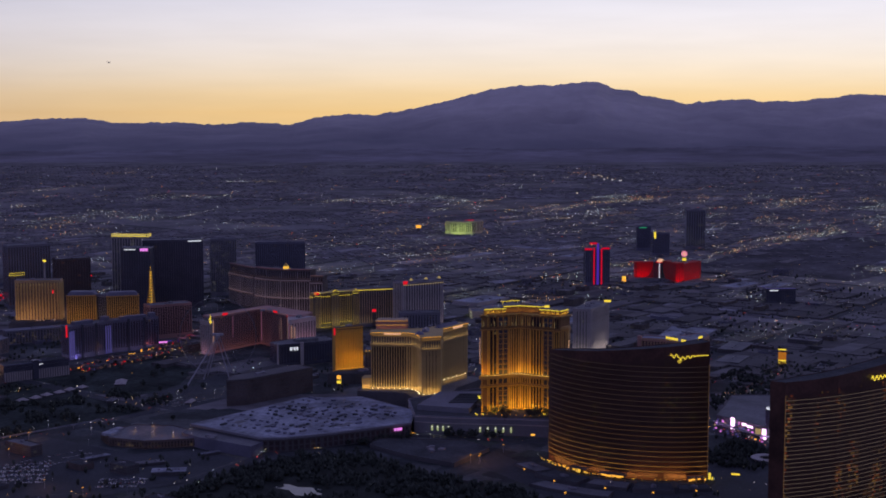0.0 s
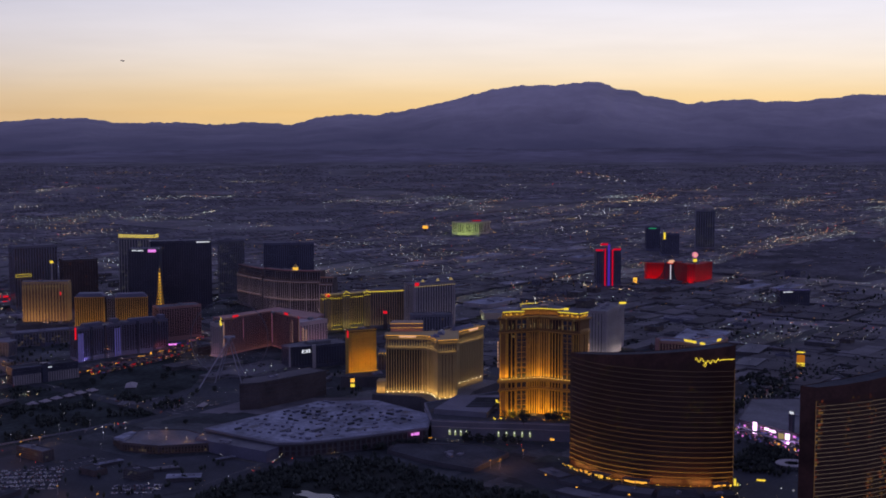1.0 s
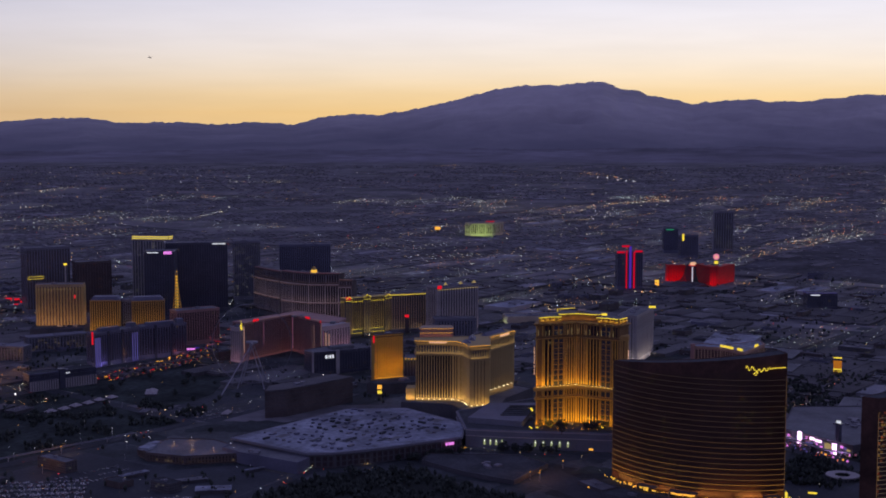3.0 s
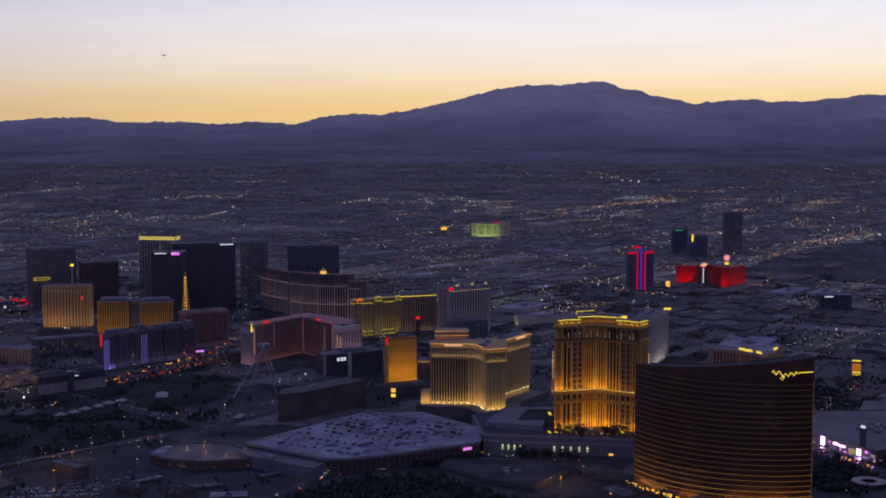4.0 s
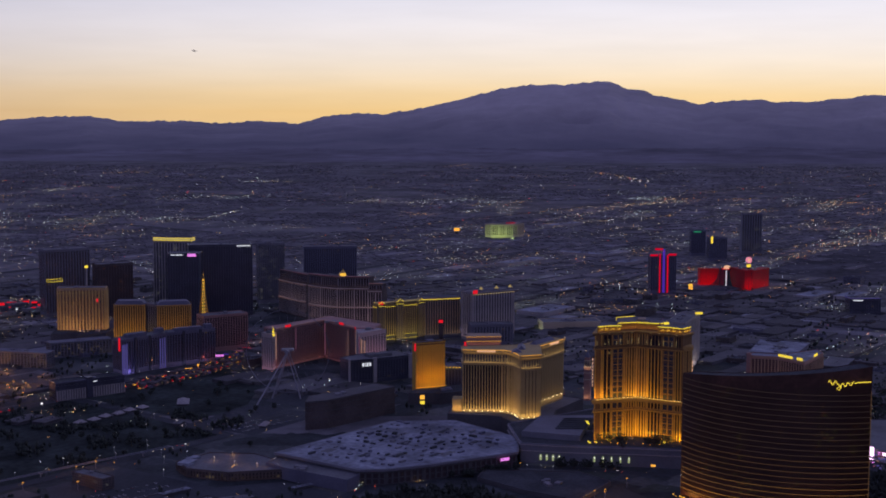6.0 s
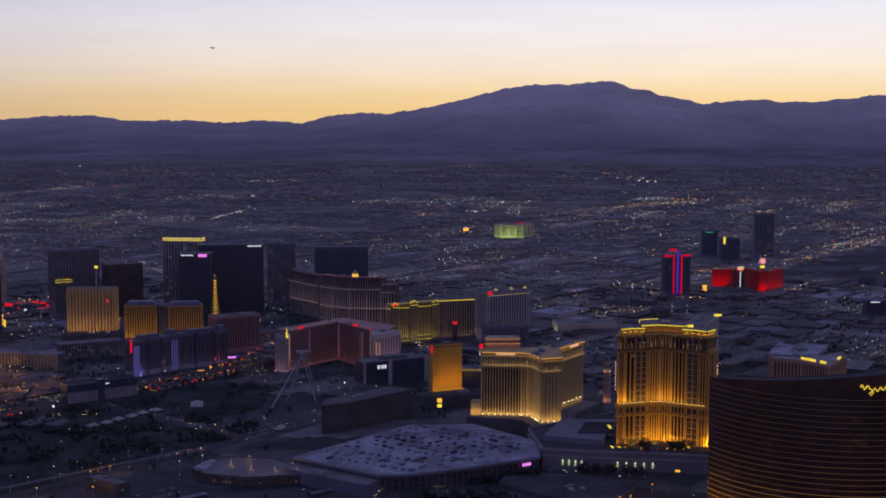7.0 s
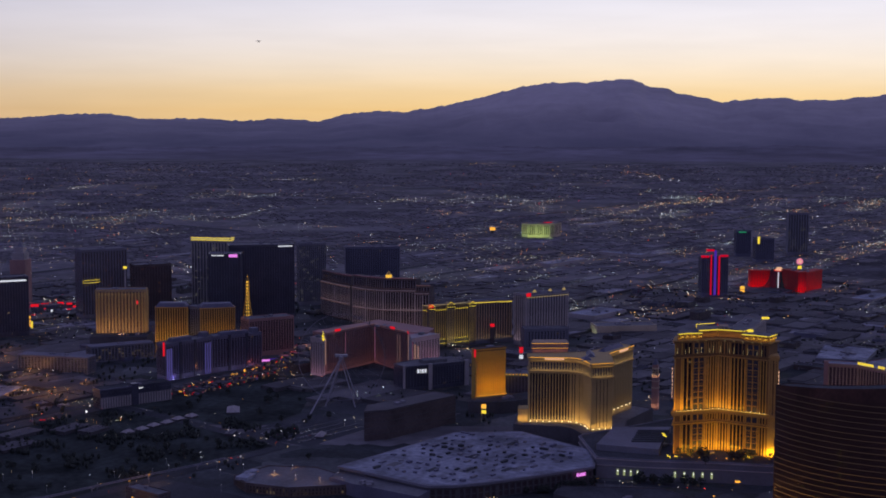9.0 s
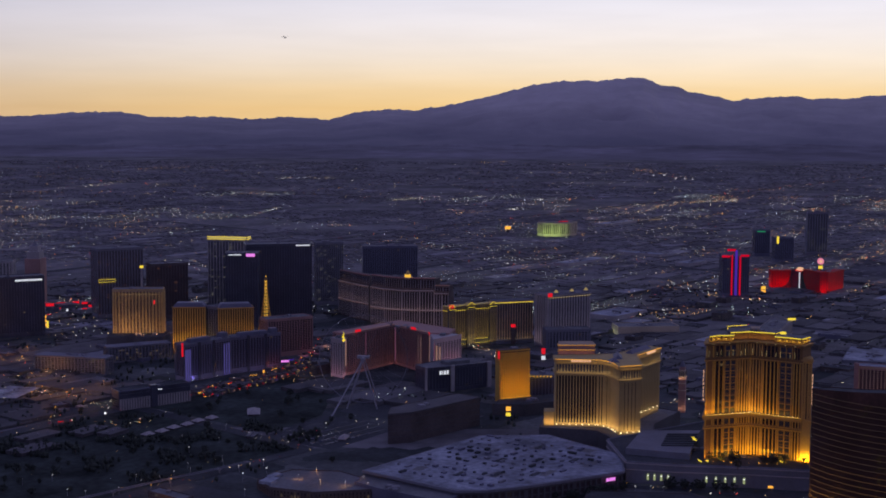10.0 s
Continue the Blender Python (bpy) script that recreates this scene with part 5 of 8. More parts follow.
# far towers
t, p = plain_tower("brown_hotel_tower", "broad brown hotel tower, mostly dark", slab((-521, -2122), (-628, -2085), 50), 184, M_CLAD, G_BROWN, None, 7, pier=2.6)
part("light_outline", Geo().tube([(-522, -2119, 104), (-560, -2106, 104), (-560, -2106, 110), (-522, -2119, 110), (-522, -2119, 104)], 0.5), E_YELLOW, t, "yellow light tube outline")
t, p = plain_tower("brown_hotel_tower", "lower brown hotel tower, mostly dark", slab((-590, -2010), (-672, -1974), 45), 150, M_BROWN, G_BROWN, None, 7)
t, p = plain_tower("gold_crowned_tower", "slim hotel tower under a glowing yellow crown", slab((-815, -2062), (-864, -1972), 30), 190, M_CLAD, G_PALE, M_CONCRETE, 8, pier=2.6)
cr = part("crown", Geo().prism([(x + (x - centre(p)[0]) * 0.01, y) for x, y in p], 190.2, 197), M_BROWN, t, "dark crown edged with yellow light")
for a, b in seen_edges(ccw(p)):
    for z in (191, 197.6):
        edge_light(cr, a, b, z, E_YELLOW, 0.75, 1.2)
    sign_bars(cr, a, b, 191.8, 5, E_CROWN, (1,), 1, edge_frame(a, b)[0] - 2)
t, p = plain_tower("black_glass_tower", "plain black glass tower with a roof sign", slab((-627, -1796), (-676, -1740), 60), 188, M_BLACK, G_BLACK, None, 6)
sign_bars(t, (-627, -1796), (-676, -1740), 183, 2.4, E_WHITE, (1, 1.5), 8, 28)
sign_bars(t, (-627, -1796), (-676, -1740), 180, 7, E_MAGENTA, (1,), 48, 20)
t, p = plain_tower("black_glass_tower", "wide black glass tower with white sign bars", slab((-745, -1850), (-868, -1752), 60), 196, M_BLACK, G_BLACK, None, 6)
sign_bars(t, (-745, -1850), (-868, -1752), 190, 3, E_WHITE, (3, 1, 2, 2), 118, 34)
plain_tower("grey_glass_tower", "grey glass tower with scattered lit rooms", slab((-1010, -1872), (-1066, -1830), 40), 180, M_CLAD, G_PALE, None, 5)
t, p = plain_tower("dark_glass_tower", "wide dark glass tower beyond the strip", slab((-1130, -1820), (-1230, -1720), 50), 165, M_SLATE, G_BLACK, None, 6)
t, p = plain_tower("dark_sign_tower", "dark glass tower with white sign bars", slab((-165, -2098), (-306, -2033), 45), 148, M_BLACK, G_BLACK, None, 6)
sign_bars(t, (-165, -2098), (-306, -2033), 137, 4, E_WHITE, (2, 2, 4), 92, 58)
for z in range(34, 60, 9):
    part("corner_lamp", Geo().box(-306, -2031, z, z + 6, 2, 2), E_AMBER, t)

# white-fronted block, brown garage, theatre tower
t, p = plain_tower("striped_block", "low dark block with pale fins along its front", [(75, -1305), (12, -1289), (-55, -1273), (-64, -1302), (66, -1336)], 42, M_BLACK, G_ROOM, None, 5, pier=2.4, top=14, foot=4, roof=M_DARK_ROOF)
for a, b, s0, s1 in (((75, -1305), (12, -1289), 0.04, 0.92), ((12, -1289), (-55, -1273), 0.10, 0.98)):
    for k in range(13):
        q = s0 + (s1 - s0) * k / 12
        part("fin", Geo().box(a[0] + (b[0] - a[0]) * q + 0.3, a[1] + (b[1] - a[1]) * q + 1.2, 8, 27.5, 2.9, 1.6, -0.24), M_CONCRETE, t)
part("stair_tower", Geo().box(12, -1292, 6, 46, 12, 12, -0.24), M_BLACK, t)
part("roof_band", Geo().box(44, -1296.2, 40, 42.4, 64, 1.4, -0.25), M_SLATE, t)
part("roof_sign", Geo().box(2, -1286.0, 36, 37.6, 8, 0.8, -0.24), E_WHITE, t)
t, p, z = shell("parking_block", "large plain brown parking block with a pale roof edge", "building", [(-40, -806), (-70, -786), (-230, -772), (-232, -818), (-80, -834)], 54, M_BROWN, M_DARK_ROOF, 7)
cornice(t, p, 51.5, 2.0, 0.5, M_STONE, "roof_edge")
for z in (17, 26, 35, 44):
    cornice(t, p, z, 0.8, 0.3, M_STONE, "floor_edge")
roof_units(t, p, 53, 5, 77, 7)



# west side of the strip
t, p = plain_tower("curved_rose_hotel", "rose hotel with a curved front and yellow roof sign", [(-655, -312), (-672, -262), (-652, -206), (-760, -216), (-790, -240), (-700, -268), (-690, -318)], 100, M_ROSE, G_ROOM, M_TAN, 6, pier=2, roof=M_WHITE_ROOF)
for a, b in seen_edges(p):
    floodlight(a, b, 18, 12, 420 * edge_frame(a, b)[0] / 60, (1.0, 0.48, 0.42), 1.7)
sign_bars(t, (-672, -262), (-652, -206), 101, 4.4, E_YELLOW, (1, 0.8, 1, 1, 0.8, 1, 1, 0.9), 0, 33, name="roof_sign", gap=0.25)
sign_bars(t, (-672, -262), (-652, -206), 101, 4.4, E_YELLOW, (1, 1, 0.8), 43, 13, name="roof_sign", gap=0.25)
part("end_pier", Geo().box(-656, -311, 6, 104, 9, 7, 0.3), M_ROSE, t)
sign_bars(t, (-652, -206), (-760, -216), 101, 4.4, E_YELLOW, (1, 0.7, 1), 50, 20, name="roof_sign", gap=0.3)
t, p = plain_tower("pale_hotel_tower", "pale slab hotel tower with small yellow sign", slab((-846, -536), (-984, -573), 40), 114, M_CONCRETE, G_PALE, M_CONCRETE, 7, pier=4)
part("roof_sign", Geo().box(-966, -566, 114, 118.5, 15, 1.6, 2.2), E_YELLOW, t)
for a, b in seen_edges(p):
    floodlight(a, b, 16, 10, 260 * edge_frame(a, b)[0] / 60, (1.0, 0.80, 0.72), 1.9)

# red and blue hotel across the freeway
t, p = plain_tower("neon_hotel_tower", "dark hotel tower with red and blue neon stripes", slab((-1826, -1150), (-1872, -1095), 45), 131, M_SLATE, G_BLACK, None, 6)
na, nb = (-1826, -1150), (-1872, -1095)
for s, w, z0, z1, m in ((25, 4, 24, 134, E_REDWALL), (36, 7, 24, 146, E_BLUE), (47, 4.5, 24, 130, E_REDWALL)):
    n, (ux, uy), (nx, ny) = edge_frame(na, nb) if on_left(na, nb) else edge_frame(nb, na)
    part("neon_stripe", Geo().box(na[0] + (nb[0] - na[0]) * s / 72 + nx * 1.4, na[1] + (nb[1] - na[1]) * s / 72 + ny * 1.4, z0, z1, w, 1.6, math.atan2(uy, ux)), m, t)
for s, z in ((8, 126), (22, 143), (60, 128)):
    part("neon_cap", Geo().box(na[0] + (nb[0] - na[0]) * s / 72 + nx * 1.6, na[1] + (nb[1] - na[1]) * s / 72 + ny * 1.6, z, z + 6, 22, 1.6, math.atan2(uy, ux)), E_REDWALL, t)
def swoop(tower, end, other, top, low):
    """A dark curved skirt that cuts the lower corner of a front at its end."""
    n, (ux, uy), (nx, ny) = edge_frame(end, other)
    if nx * VIEW[0] + ny * VIEW[1] > 0:
        nx, ny = -nx, -ny
    cut = [(low * n * (1 - math.sqrt(max(0, 1 - (q / 10) ** 2))), top - (top - 20) * q / 10) for q in range(11)]
    g = Geo()
    for (s0, z0), (s1, z1) in zip(cut, cut[1:]):
        v = [(end[0] + ux * s + nx * d, end[1] + uy * s + ny * d, z) for d in (0.6, 1.6) for s, z in ((-0.8, z0), (s0, z0), (s1, z1), (-0.8, z1))]
        g.add(v, [(0, 1, 2, 3), (7, 6, 5, 4), (0, 4, 5, 1), (1, 5, 6, 2), (2, 6, 7, 3), (3, 7, 4, 0)])
    part("curved_skirt", g, M_DARK_ROOF, tower)


for front, top, k in (([(-2086, -1130), (-2122, -1087)], 70, 210), ([(-2092, -1038), (-2046, -969)], 80, 560), ([(-2062, -968), (-2204, -966)], 74, 70)):
    t, p = plain_tower("red_lit_hotel_wing", "low hotel wing floodlit bright red", slab(front[0], front[1], 26), top, M_REDWALL, G_BLACK, None, 8, pier=7.0, foot=6, top=4)
    for a, b in seen_edges(p):
        floodlight(a, b, 24, 20, 3.0 * k * edge_frame(a, b)[0] / 60, (1.0, 0.0, 0.008), 1.0)
    if top == 70:
        swoop(t, front[1], front[0], top + 0.5, 0.62)
    elif top == 80:
        swoop(t, front[0], front[1], top + 0.5, 0.45)
t, p, z = shell("hotel_entrance_block", "dark block between red-lit wings with a white pylon", "hotel", [(-2128, -1088), (-2088, -1042), (-2120, -1020), (-2160, -1066)], 73, M_BLACK, M_DARK_ROOF)
part("white_pylon", Geo().box(-2082, -1044, 20, 71, 2.4, 2.4, 0.6), E_WHITE, t)
part("crown_sign", Geo().tube([(-2100, -1050, 74.5), (-2100, -1050, 79), (-2100, -1050, 83)], 12, 10, 7), E_ROSE, t, "pink and white lit roof drum")
part("crown_rim", Geo().tube([(-2100, -1050, 73.2), (-2100, -1050, 75)], 15, 10), E_RED, t)
plain_tower("slim_glass_tower", "slim dark glass apartment tower", slab((-2929, -1395), (-2966, -1336), 40), 174, M_CLAD, G_PALE, M_CLAD, 9, pier=3.0)
t, p = plain_tower("dark_tower", "dark tower with small coloured sign", slab((-2770, -1510), (-2800, -1470), 40), 118, M_SLATE, G_BLACK, None, 6)
sign_bars(t, (-2770, -1510), (-2800, -1470), 110, 4, E_GREEN, (1,), 8, 26)
t, p = plain_tower("grey_tower", "grey tower with small yellow sign", slab((-2650, -1380), (-2690, -1335), 40), 108, M_SLATE, G_BLACK, None, 6)
sign_bars(t, (-2650, -1380), (-2690, -1335), 88, 24, E_YELLOW, (1,), 4, 7)
t, p = plain_tower("green_lit_hotel", "long hotel washed in pale green light", [(-2852 - 140 * q + 34 * math.sin(math.pi * q) * 0.4, -2424 + 62 * q + 34 * math.sin(math.pi * q)) for q in [k / 6 for k in range(7)]] + [(-3010, -2400), (-2868, -2462)], 86, M_CREAM, G_ROOM, M_CREAM, 8, pier=3.4)
for a, b in seen_edges(p):
    floodlight(a, b, 34, 34, 3600 * edge_frame(a, b)[0] / 140, (0.62, 0.95, 0.25), 1.4)
sign_bars(t, (-2852, -2424), (-2992, -2362), 87, 3, E_RED, (1,), 70, 40, name="roof_sign")
t, p = plain_tower("dark_office_block", "dark office block with blue roof light", slab((-1790, -562), (-1838, -500), 45), 60, M_BLACK, G_BLACK, None, 6)
for a, b in seen_edges(p):
    edge_light(t, a, b, 60.6, E_VIOLET, 0.9, 0.6)
sign_bars(t, (-1790, -562), (-1838, -500), 54, 2.6, E_WHITE, (1,), 8, 24)


# lattice tower
def lattice_tower(x, y, z0, h):
    t = thing("lattice_tower", x, y, z0, "slender golden iron lattice tower, lit", "tower")
    def half(k):
        return 2.0 + 20.0 * (1 - k) ** 2.2
    for cx, cy in ((1, 1), (1, -1), (-1, 1), (-1, -1)):
        part("leg", Geo().tube([(x + cx * half(k / 12), y + cy * half(k / 12), z0 + h * k / 12) for k in range(13)], 1.5, 4, 0.6), M_GOLD, t)
    for k in range(1, 22):
        q = k / 22
        a = half(q)
        z = z0 + h * q
        part("ring_brace", Geo().tube([(x - a, y - a, z), (x + a, y - a, z), (x + a, y + a, z), (x - a, y + a, z), (x - a, y - a, z)], 0.5), M_GOLD, t)
        q2 = (k - 1) / 22
        a2 = half(q2)
        z2 = z0 + h * q2
        g = Geo()
        for (px, py), (rx, ry) in (((-1, -1), (1, -1)), ((1, -1), (1, 1)), ((1, 1), (-1, 1)), ((-1, 1), (-1, -1))):
            g.tube([(x + px * a2, y + py * a2, z2), (x + rx * a, y + ry * a, z)], 0.4)
        part("cross_brace", g, M_GOLD, t)
        if k > 2:
            part("lamp", Geo().box(x + a * 0.6, y + a * 0.6, z - 1.6, z + 1.6, a * 0.6 + 1.6, a * 0.6 + 1.6), E_GOLD, t)
    for z, a in ((z0 + h * 0.2, half(0.2) + 3), (z0 + h * 0.42, half(0.42) + 2.5)):
        part("deck", Geo().box(x, y, z, z + 2.5, 2 * a, 2 * a), M_GOLD, t)
    part("mast", Geo().tube([(x, y, z0 + h), (x, y, z0 + h + 9)], 0.8, 4, 0.3), M_GOLD, t)
    part("beacon", Geo().gem(x, y, z0 + h + 4, 1.6), E_GOLD, t)


lattice_tower(-494, -1530, 8, 156)
t, p = plain_tower("rose_hotel_block", "dim rose hotel block behind the lattice tower", slab((-425, -1455), (-520, -1420), 40), 92, M_ROSE, G_ROOM, M_ROSE, 6, pier=1.6)


# observation wheel
def great_wheel(x, y, z, r):
    t = thing("observation_wheel", x, y, 8, "huge white observation wheel on splayed steel legs", "ferris wheel")
    ax = Vector((0.82, 0.57, 0)).normalized()
    side = Vector((-ax.y, ax.x, 0))
    c = Vector((x, y, z))
    n = 72
    for off in (-1.6, 1.6):
        part("rim", Geo().tube([c + ax * off + (side * math.cos(2 * math.pi * i / n) + Vector((0, 0, 1)) * math.sin(2 * math.pi * i / n)) * r for i in range(n + 1)], 0.4, 6), M_MACHINE, t)
    for i in range(28):
        q = 2 * math.pi * i / 28
        d = side * math.cos(q) + Vector((0, 0, 1)) * math.sin(q)
        part("spoke", Geo().tube([c + d * 3, c + d * r], 0.12, 3), M_STEEL, t)
        p = c + d * (r + 3)
        part("cabin", Geo().gem(p.x, p.y, p.z, 2.2), M_DARK_ROOF, t)
    part("hub", Geo().tube([c - ax * 12, c + ax * 12], 3.5, 8), M_STEEL, t)
    part("hub_cap", Geo().box(x, y, z + 1, z + 5, 22, 8, 2.2), M_STEEL, t)
    for sa, ss in ((12, 26), (12, -26), (-12, 26), (-12, -26)):
        foot = c + ax * sa * 1.6 + side * ss
        part("leg", Geo().tube([(foot.x, foot.y, 8), tuple(c + ax * sa * 0.9)], 1.4, 8, 1.0), M_STEEL, t)
    part("brace_leg", Geo().tube([(-114, -993, 8), tuple(c)], 1.5, 8, 1.1), M_STEEL, t)
    return t


great_wheel(-214, -1010, 92, 76)


# slim mast behind the ribbed tower, and a red-roofed tower with a spire
t = thing("mast_tower", -470, -1900, 12, "slim pale mast with a lamp on top", "tower")
part("shaft", Geo().tube([(-470, -1900, 10), (-470, -1900, 160)], 3.0, 8, 2.0), M_CONCRETE, t)
part("lamp", Geo().box(-470, -1900, 160, 165, 6, 6), E_YELLOW, t)
t = thing("spire_tower", -560, -2420, 16, "reddish hotel tower with a stepped top and spire", "hotel")
part("shaft", Geo().box(-560, -2420, 14, 138, 44, 40, 0.6), M_ROSE, t)
part("setback", Geo().box(-560, -2420, 138, 156, 34, 32, 0.6), M_CONCRETE, t)
part("upper_setback", Geo().box(-560, -2420, 156, 170, 24, 22, 0.6), M_CONCRETE, t)
part("dome", Geo().tube([(-560, -2420, 170), (-560, -2420, 174), (-560, -2420, 180)], 9.5, 10, 3.0), M_CLAD, t)
part("spire", Geo().tube([(-560, -2420, 180), (-560, -2420, 194)], 2.0, 6, 0.5), M_CLAD, t)

# ---------------------------------------------------------------- low buildings with a place of their own
def low_building(name, label, poly, z1, wall, roof, units=0, seed=1, size=8.0, z0=None, category="building"):
    t, poly, z0 = shell(name, label, category, poly, z1, wall, roof, z0)
    roof_units(t, poly, z1 - 1.2, units, seed, size, M_MACHINE)
    return t, poly


EXPO = [(165, -672), (-95, -670), (-165, -595), (-130, -448), (-55, -398), (20, -428), (90, -458), (140, -486), (165, -515)]
t, p = low_building("exhibition_hall", "vast exhibition hall with a pale flat roof", EXPO, 30, M_STONE, M_WHITE_ROOF)
part("roof_membrane", Geo().prism(p, 29.9, 30.12), M_WHITE_ROOF, t)
cornice(t, p, 26.5, 3.4, 3.0, M_CLAD, "roof_edge", "pale overhanging roof edge")
for a, b in seen_edges(p):
    facade(t, a, b, 8, 24, G_BROWN, M_STONE, 9, 8, 3.0, 1.2, 0.2)
rnd = random.Random(8)
for i in range(11):
    for j in range(15):
        x, y = 140 - i * 24 + rnd.uniform(-3, 3) - j * 1.5, -655 + j * 15 + rnd.uniform(-2, 2)
        if x - 0.0 > 150 or y > -430 - (x + 60) * 0.28 or rnd.random() < 0.28 or x < -120:
            continue
        part("rooftop_unit", Geo().box(x, y, 30.1, 30.1 + rnd.uniform(1.6, 3.4), *rnd.choice(((3, 2.4), (5, 3), (8, 3.4), (13, 4.5), (7, 6), (4, 4))), rnd.choice((0.05, 0.05, 1.62))), rnd.choice((M_MACHINE, M_SLATE, M_SLATE, M_DARK_ROOF)), t)
for k in range(7):
    part("roof_skylight", Geo().box(100 - k * 32, -560 + (k % 3) * 40, 30.1, 31.0, 22, 7, 0.1), M_DARK_ROOF, t)
for x, y, w, d in ((20, -470, 34, 12), (-60, -450, 44, 10), (70, -520, 30, 16), (-90, -560, 26, 18), (-30, -600, 40, 10), (110, -620, 24, 14), (-120, -500, 18, 24)):
    part("roof_patch", Geo().box(x, y, 30.05, 30.25, w, d, 0.08), M_GREY_ROOF, t, "darker repaired roof patch")
sign_bars(t, (-20, -411), (-55, -397), 20, 4.5, E_MAGENTA, (1, 2.6), 6, 15, gap=0.3, out=4.2 if on_left((-20, -411), (-55, -397)) else -4.2)
part("canopy_light", Geo().tube([(-16, -458, 9.5), (-43, -429, 9.5), (-70, -399, 9.5)], 0.5), E_AMBER, t)
part("sign_disc", Geo().gem(-24.5, -402.5, 22.5, 2.4), E_MAGENTA, t)
t, p = low_building("exhibition_annex", "blue-grey blank front of the exhibition hall annex", [(206, -610), (200, -505), (166, -512), (166, -672), (200, -660)], 24, M_SLATE, M_GREY_ROOF, 4, 2)
GARAGE = [(281, -738), (264, -779), (196, -780), (160, -722), (170, -650), (202, -624), (262, -676)]
t, p = low_building("parking_garage", "broad low parking garage with amber deck lamps", GARAGE, 20, M_BROWN, M_GREY_ROOF, 0, 3)
for a, b in seen_edges(p):
    facade(t, a, b, 8, 17, G_FLAT, M_BROWN, 5.0, 4.5, 2.6, 0.7, 0.3)
    floodlight(a, b, 8, 9, 7 * edge_frame(a, b)[0] / 60, (1.0, 0.52, 0.2), 1.2)
part("stair_block", Geo().box(262, -758, 19, 23, 26, 18, 0.3), M_WHITE_ROOF, t)
part("stair_block", Geo().box(238, -772, 19, 22, 22, 12, 0.1), M_WHITE_ROOF, t)
for x, y in ((225, -740), (225, -699), (187, -742), (213, -665), (178, -664), (196, -640)):
    post = part("lamp_post", Geo().tube([(x, y, 18.6), (x, y, 25)], 0.25), M_STEEL, t)
    part("deck_lamp", Geo().gem(x, y, 25, 0.6), E_FIELD, post)
    lamp = bpy.data.lights.new("deck_lamp_light", "POINT")
    lamp.energy, lamp.color, lamp.shadow_soft_size = 95, (1.0, 0.42, 0.08), 0.3
    new("deck_lamp_light", lamp).location = (x * S, y * S, 22.6 * S)
POD = [(-83, -410), (-111, -349), (-164, -262), (-200, -188), (-335, -180), (-400, -440), (-180, -500)]
t, p = low_building("podium", "broad cream shopping podium below the golden tower", POD, 36, M_CLAD, M_DARK_ROOF, 10, 4, 10)
block = part("upper_block", Geo().prism(ccw([(-119, -432), (-148, -346), (-215, -376), (-285, -402), (-229, -470)]), 35, 44), M_CLAD, t)
for k in range(6):
    part("roof_skylight", Geo().box(-178 - 13 * k, -382 - 5.4 * k, 43.8, 45.2, 46, 7, math.atan2(42, -33)), M_DARK_ROOF, block)
for x, y in ((-226, -381), (-232, -386), (-220, -376)):
    part("roof_lamp", Geo().box(x, y, 44, 46, 4, 3, 0.9), E_YELLOW, block)
for a, b in seen_edges(p):
    n, (ux, uy), (nx, ny) = edge_frame(a, b)
    for z in (24, 33):
        part("string_course", Geo().box((a[0] + b[0]) / 2 + nx * 0.4, (a[1] + b[1]) / 2 + ny * 0.4, z, z + 1.2, n, 1.6, math.atan2(uy, ux)), M_CONCRETE, t)
for a, b, n0 in (((-83, -410), (-111, -349), 4), ((-111, -349), (-164, -262), 5)):
    for i in range(n0):
        s = (0.45 + 0.55 * i / n0) if n0 == 4 else (0.42 + 0.62 * i / n0)
        x, y = a[0] + (b[0] - a[0]) * s, a[1] + (b[1] - a[1]) * s
        n, (ux, uy), (nx, ny) = edge_frame(b, a)
        arch = Geo().box(x + 1.4, y + 1.2, 12, 19.4, 2.8, 1.0, math.atan2(uy, ux))
        arch.box(x + 1.4, y + 1.2, 19.4, 20.8, 1.8, 1.0, math.atan2(uy, ux))
        part("lit_arch", arch, E_ARCH, t)
        part("arch_lamp", Geo().gem(x + 2.0, y + 1.8, 18.4, 1.0), E_FIELD, t)
low_building("sports_hall", "low dark hall with a blank roof", [(44, -398), (6, -414), (-70, -300), (-52, -236), (58, -222), (60, -310)], 13, M_STONE, M_DARK_ROOF, 5, 6, 9)
low_building("podium", "dark low podium at the foot of the ribbed tower", [(-290, -1800), (-372, -1712), (-430, -1760), (-340, -1850)], 36, M_STONE, M_DARK_ROOF, 4, 12, 8)
low_building("podium", "low dark casino podium before the orange-lit hotel", [(-300, -798), (-330, -752), (-395, -722), (-450, -760), (-345, -812)], 28, M_STONE, M_DARK_ROOF, 5, 13, 8)
low_building("podium", "low terraced podium below the cream hotel", [(-196, -632), (-226, -572), (-232, -548), (-205, -508), (-262, -470), (-330, -505), (-440, -520), (-440, -585), (-300, -625), (-246, -660)], 31, M_STONE, M_GREY_ROOF, 4, 14, 7)
low_building("theatre_hall", "broad low hall with a pale flat roof", [(-1098, -516), (-1134, -424), (-1288, -458), (-1275, -569)], 24, M_CLAD, M_WHITE_ROOF, 6, 33, 9)
t, p = low_building("shopping_mall", "shopping mall with bright magenta screens", [(-430, -36), (-385, 100), (-540, 165), (-720, 60), (-600, -90)], 25, M_STONE, M_GREY_ROOF, 12, 9, 10)
a, b = (-430, -36), (-385, 100)
n, (ux, uy), (nx, ny) = edge_frame(a, b)
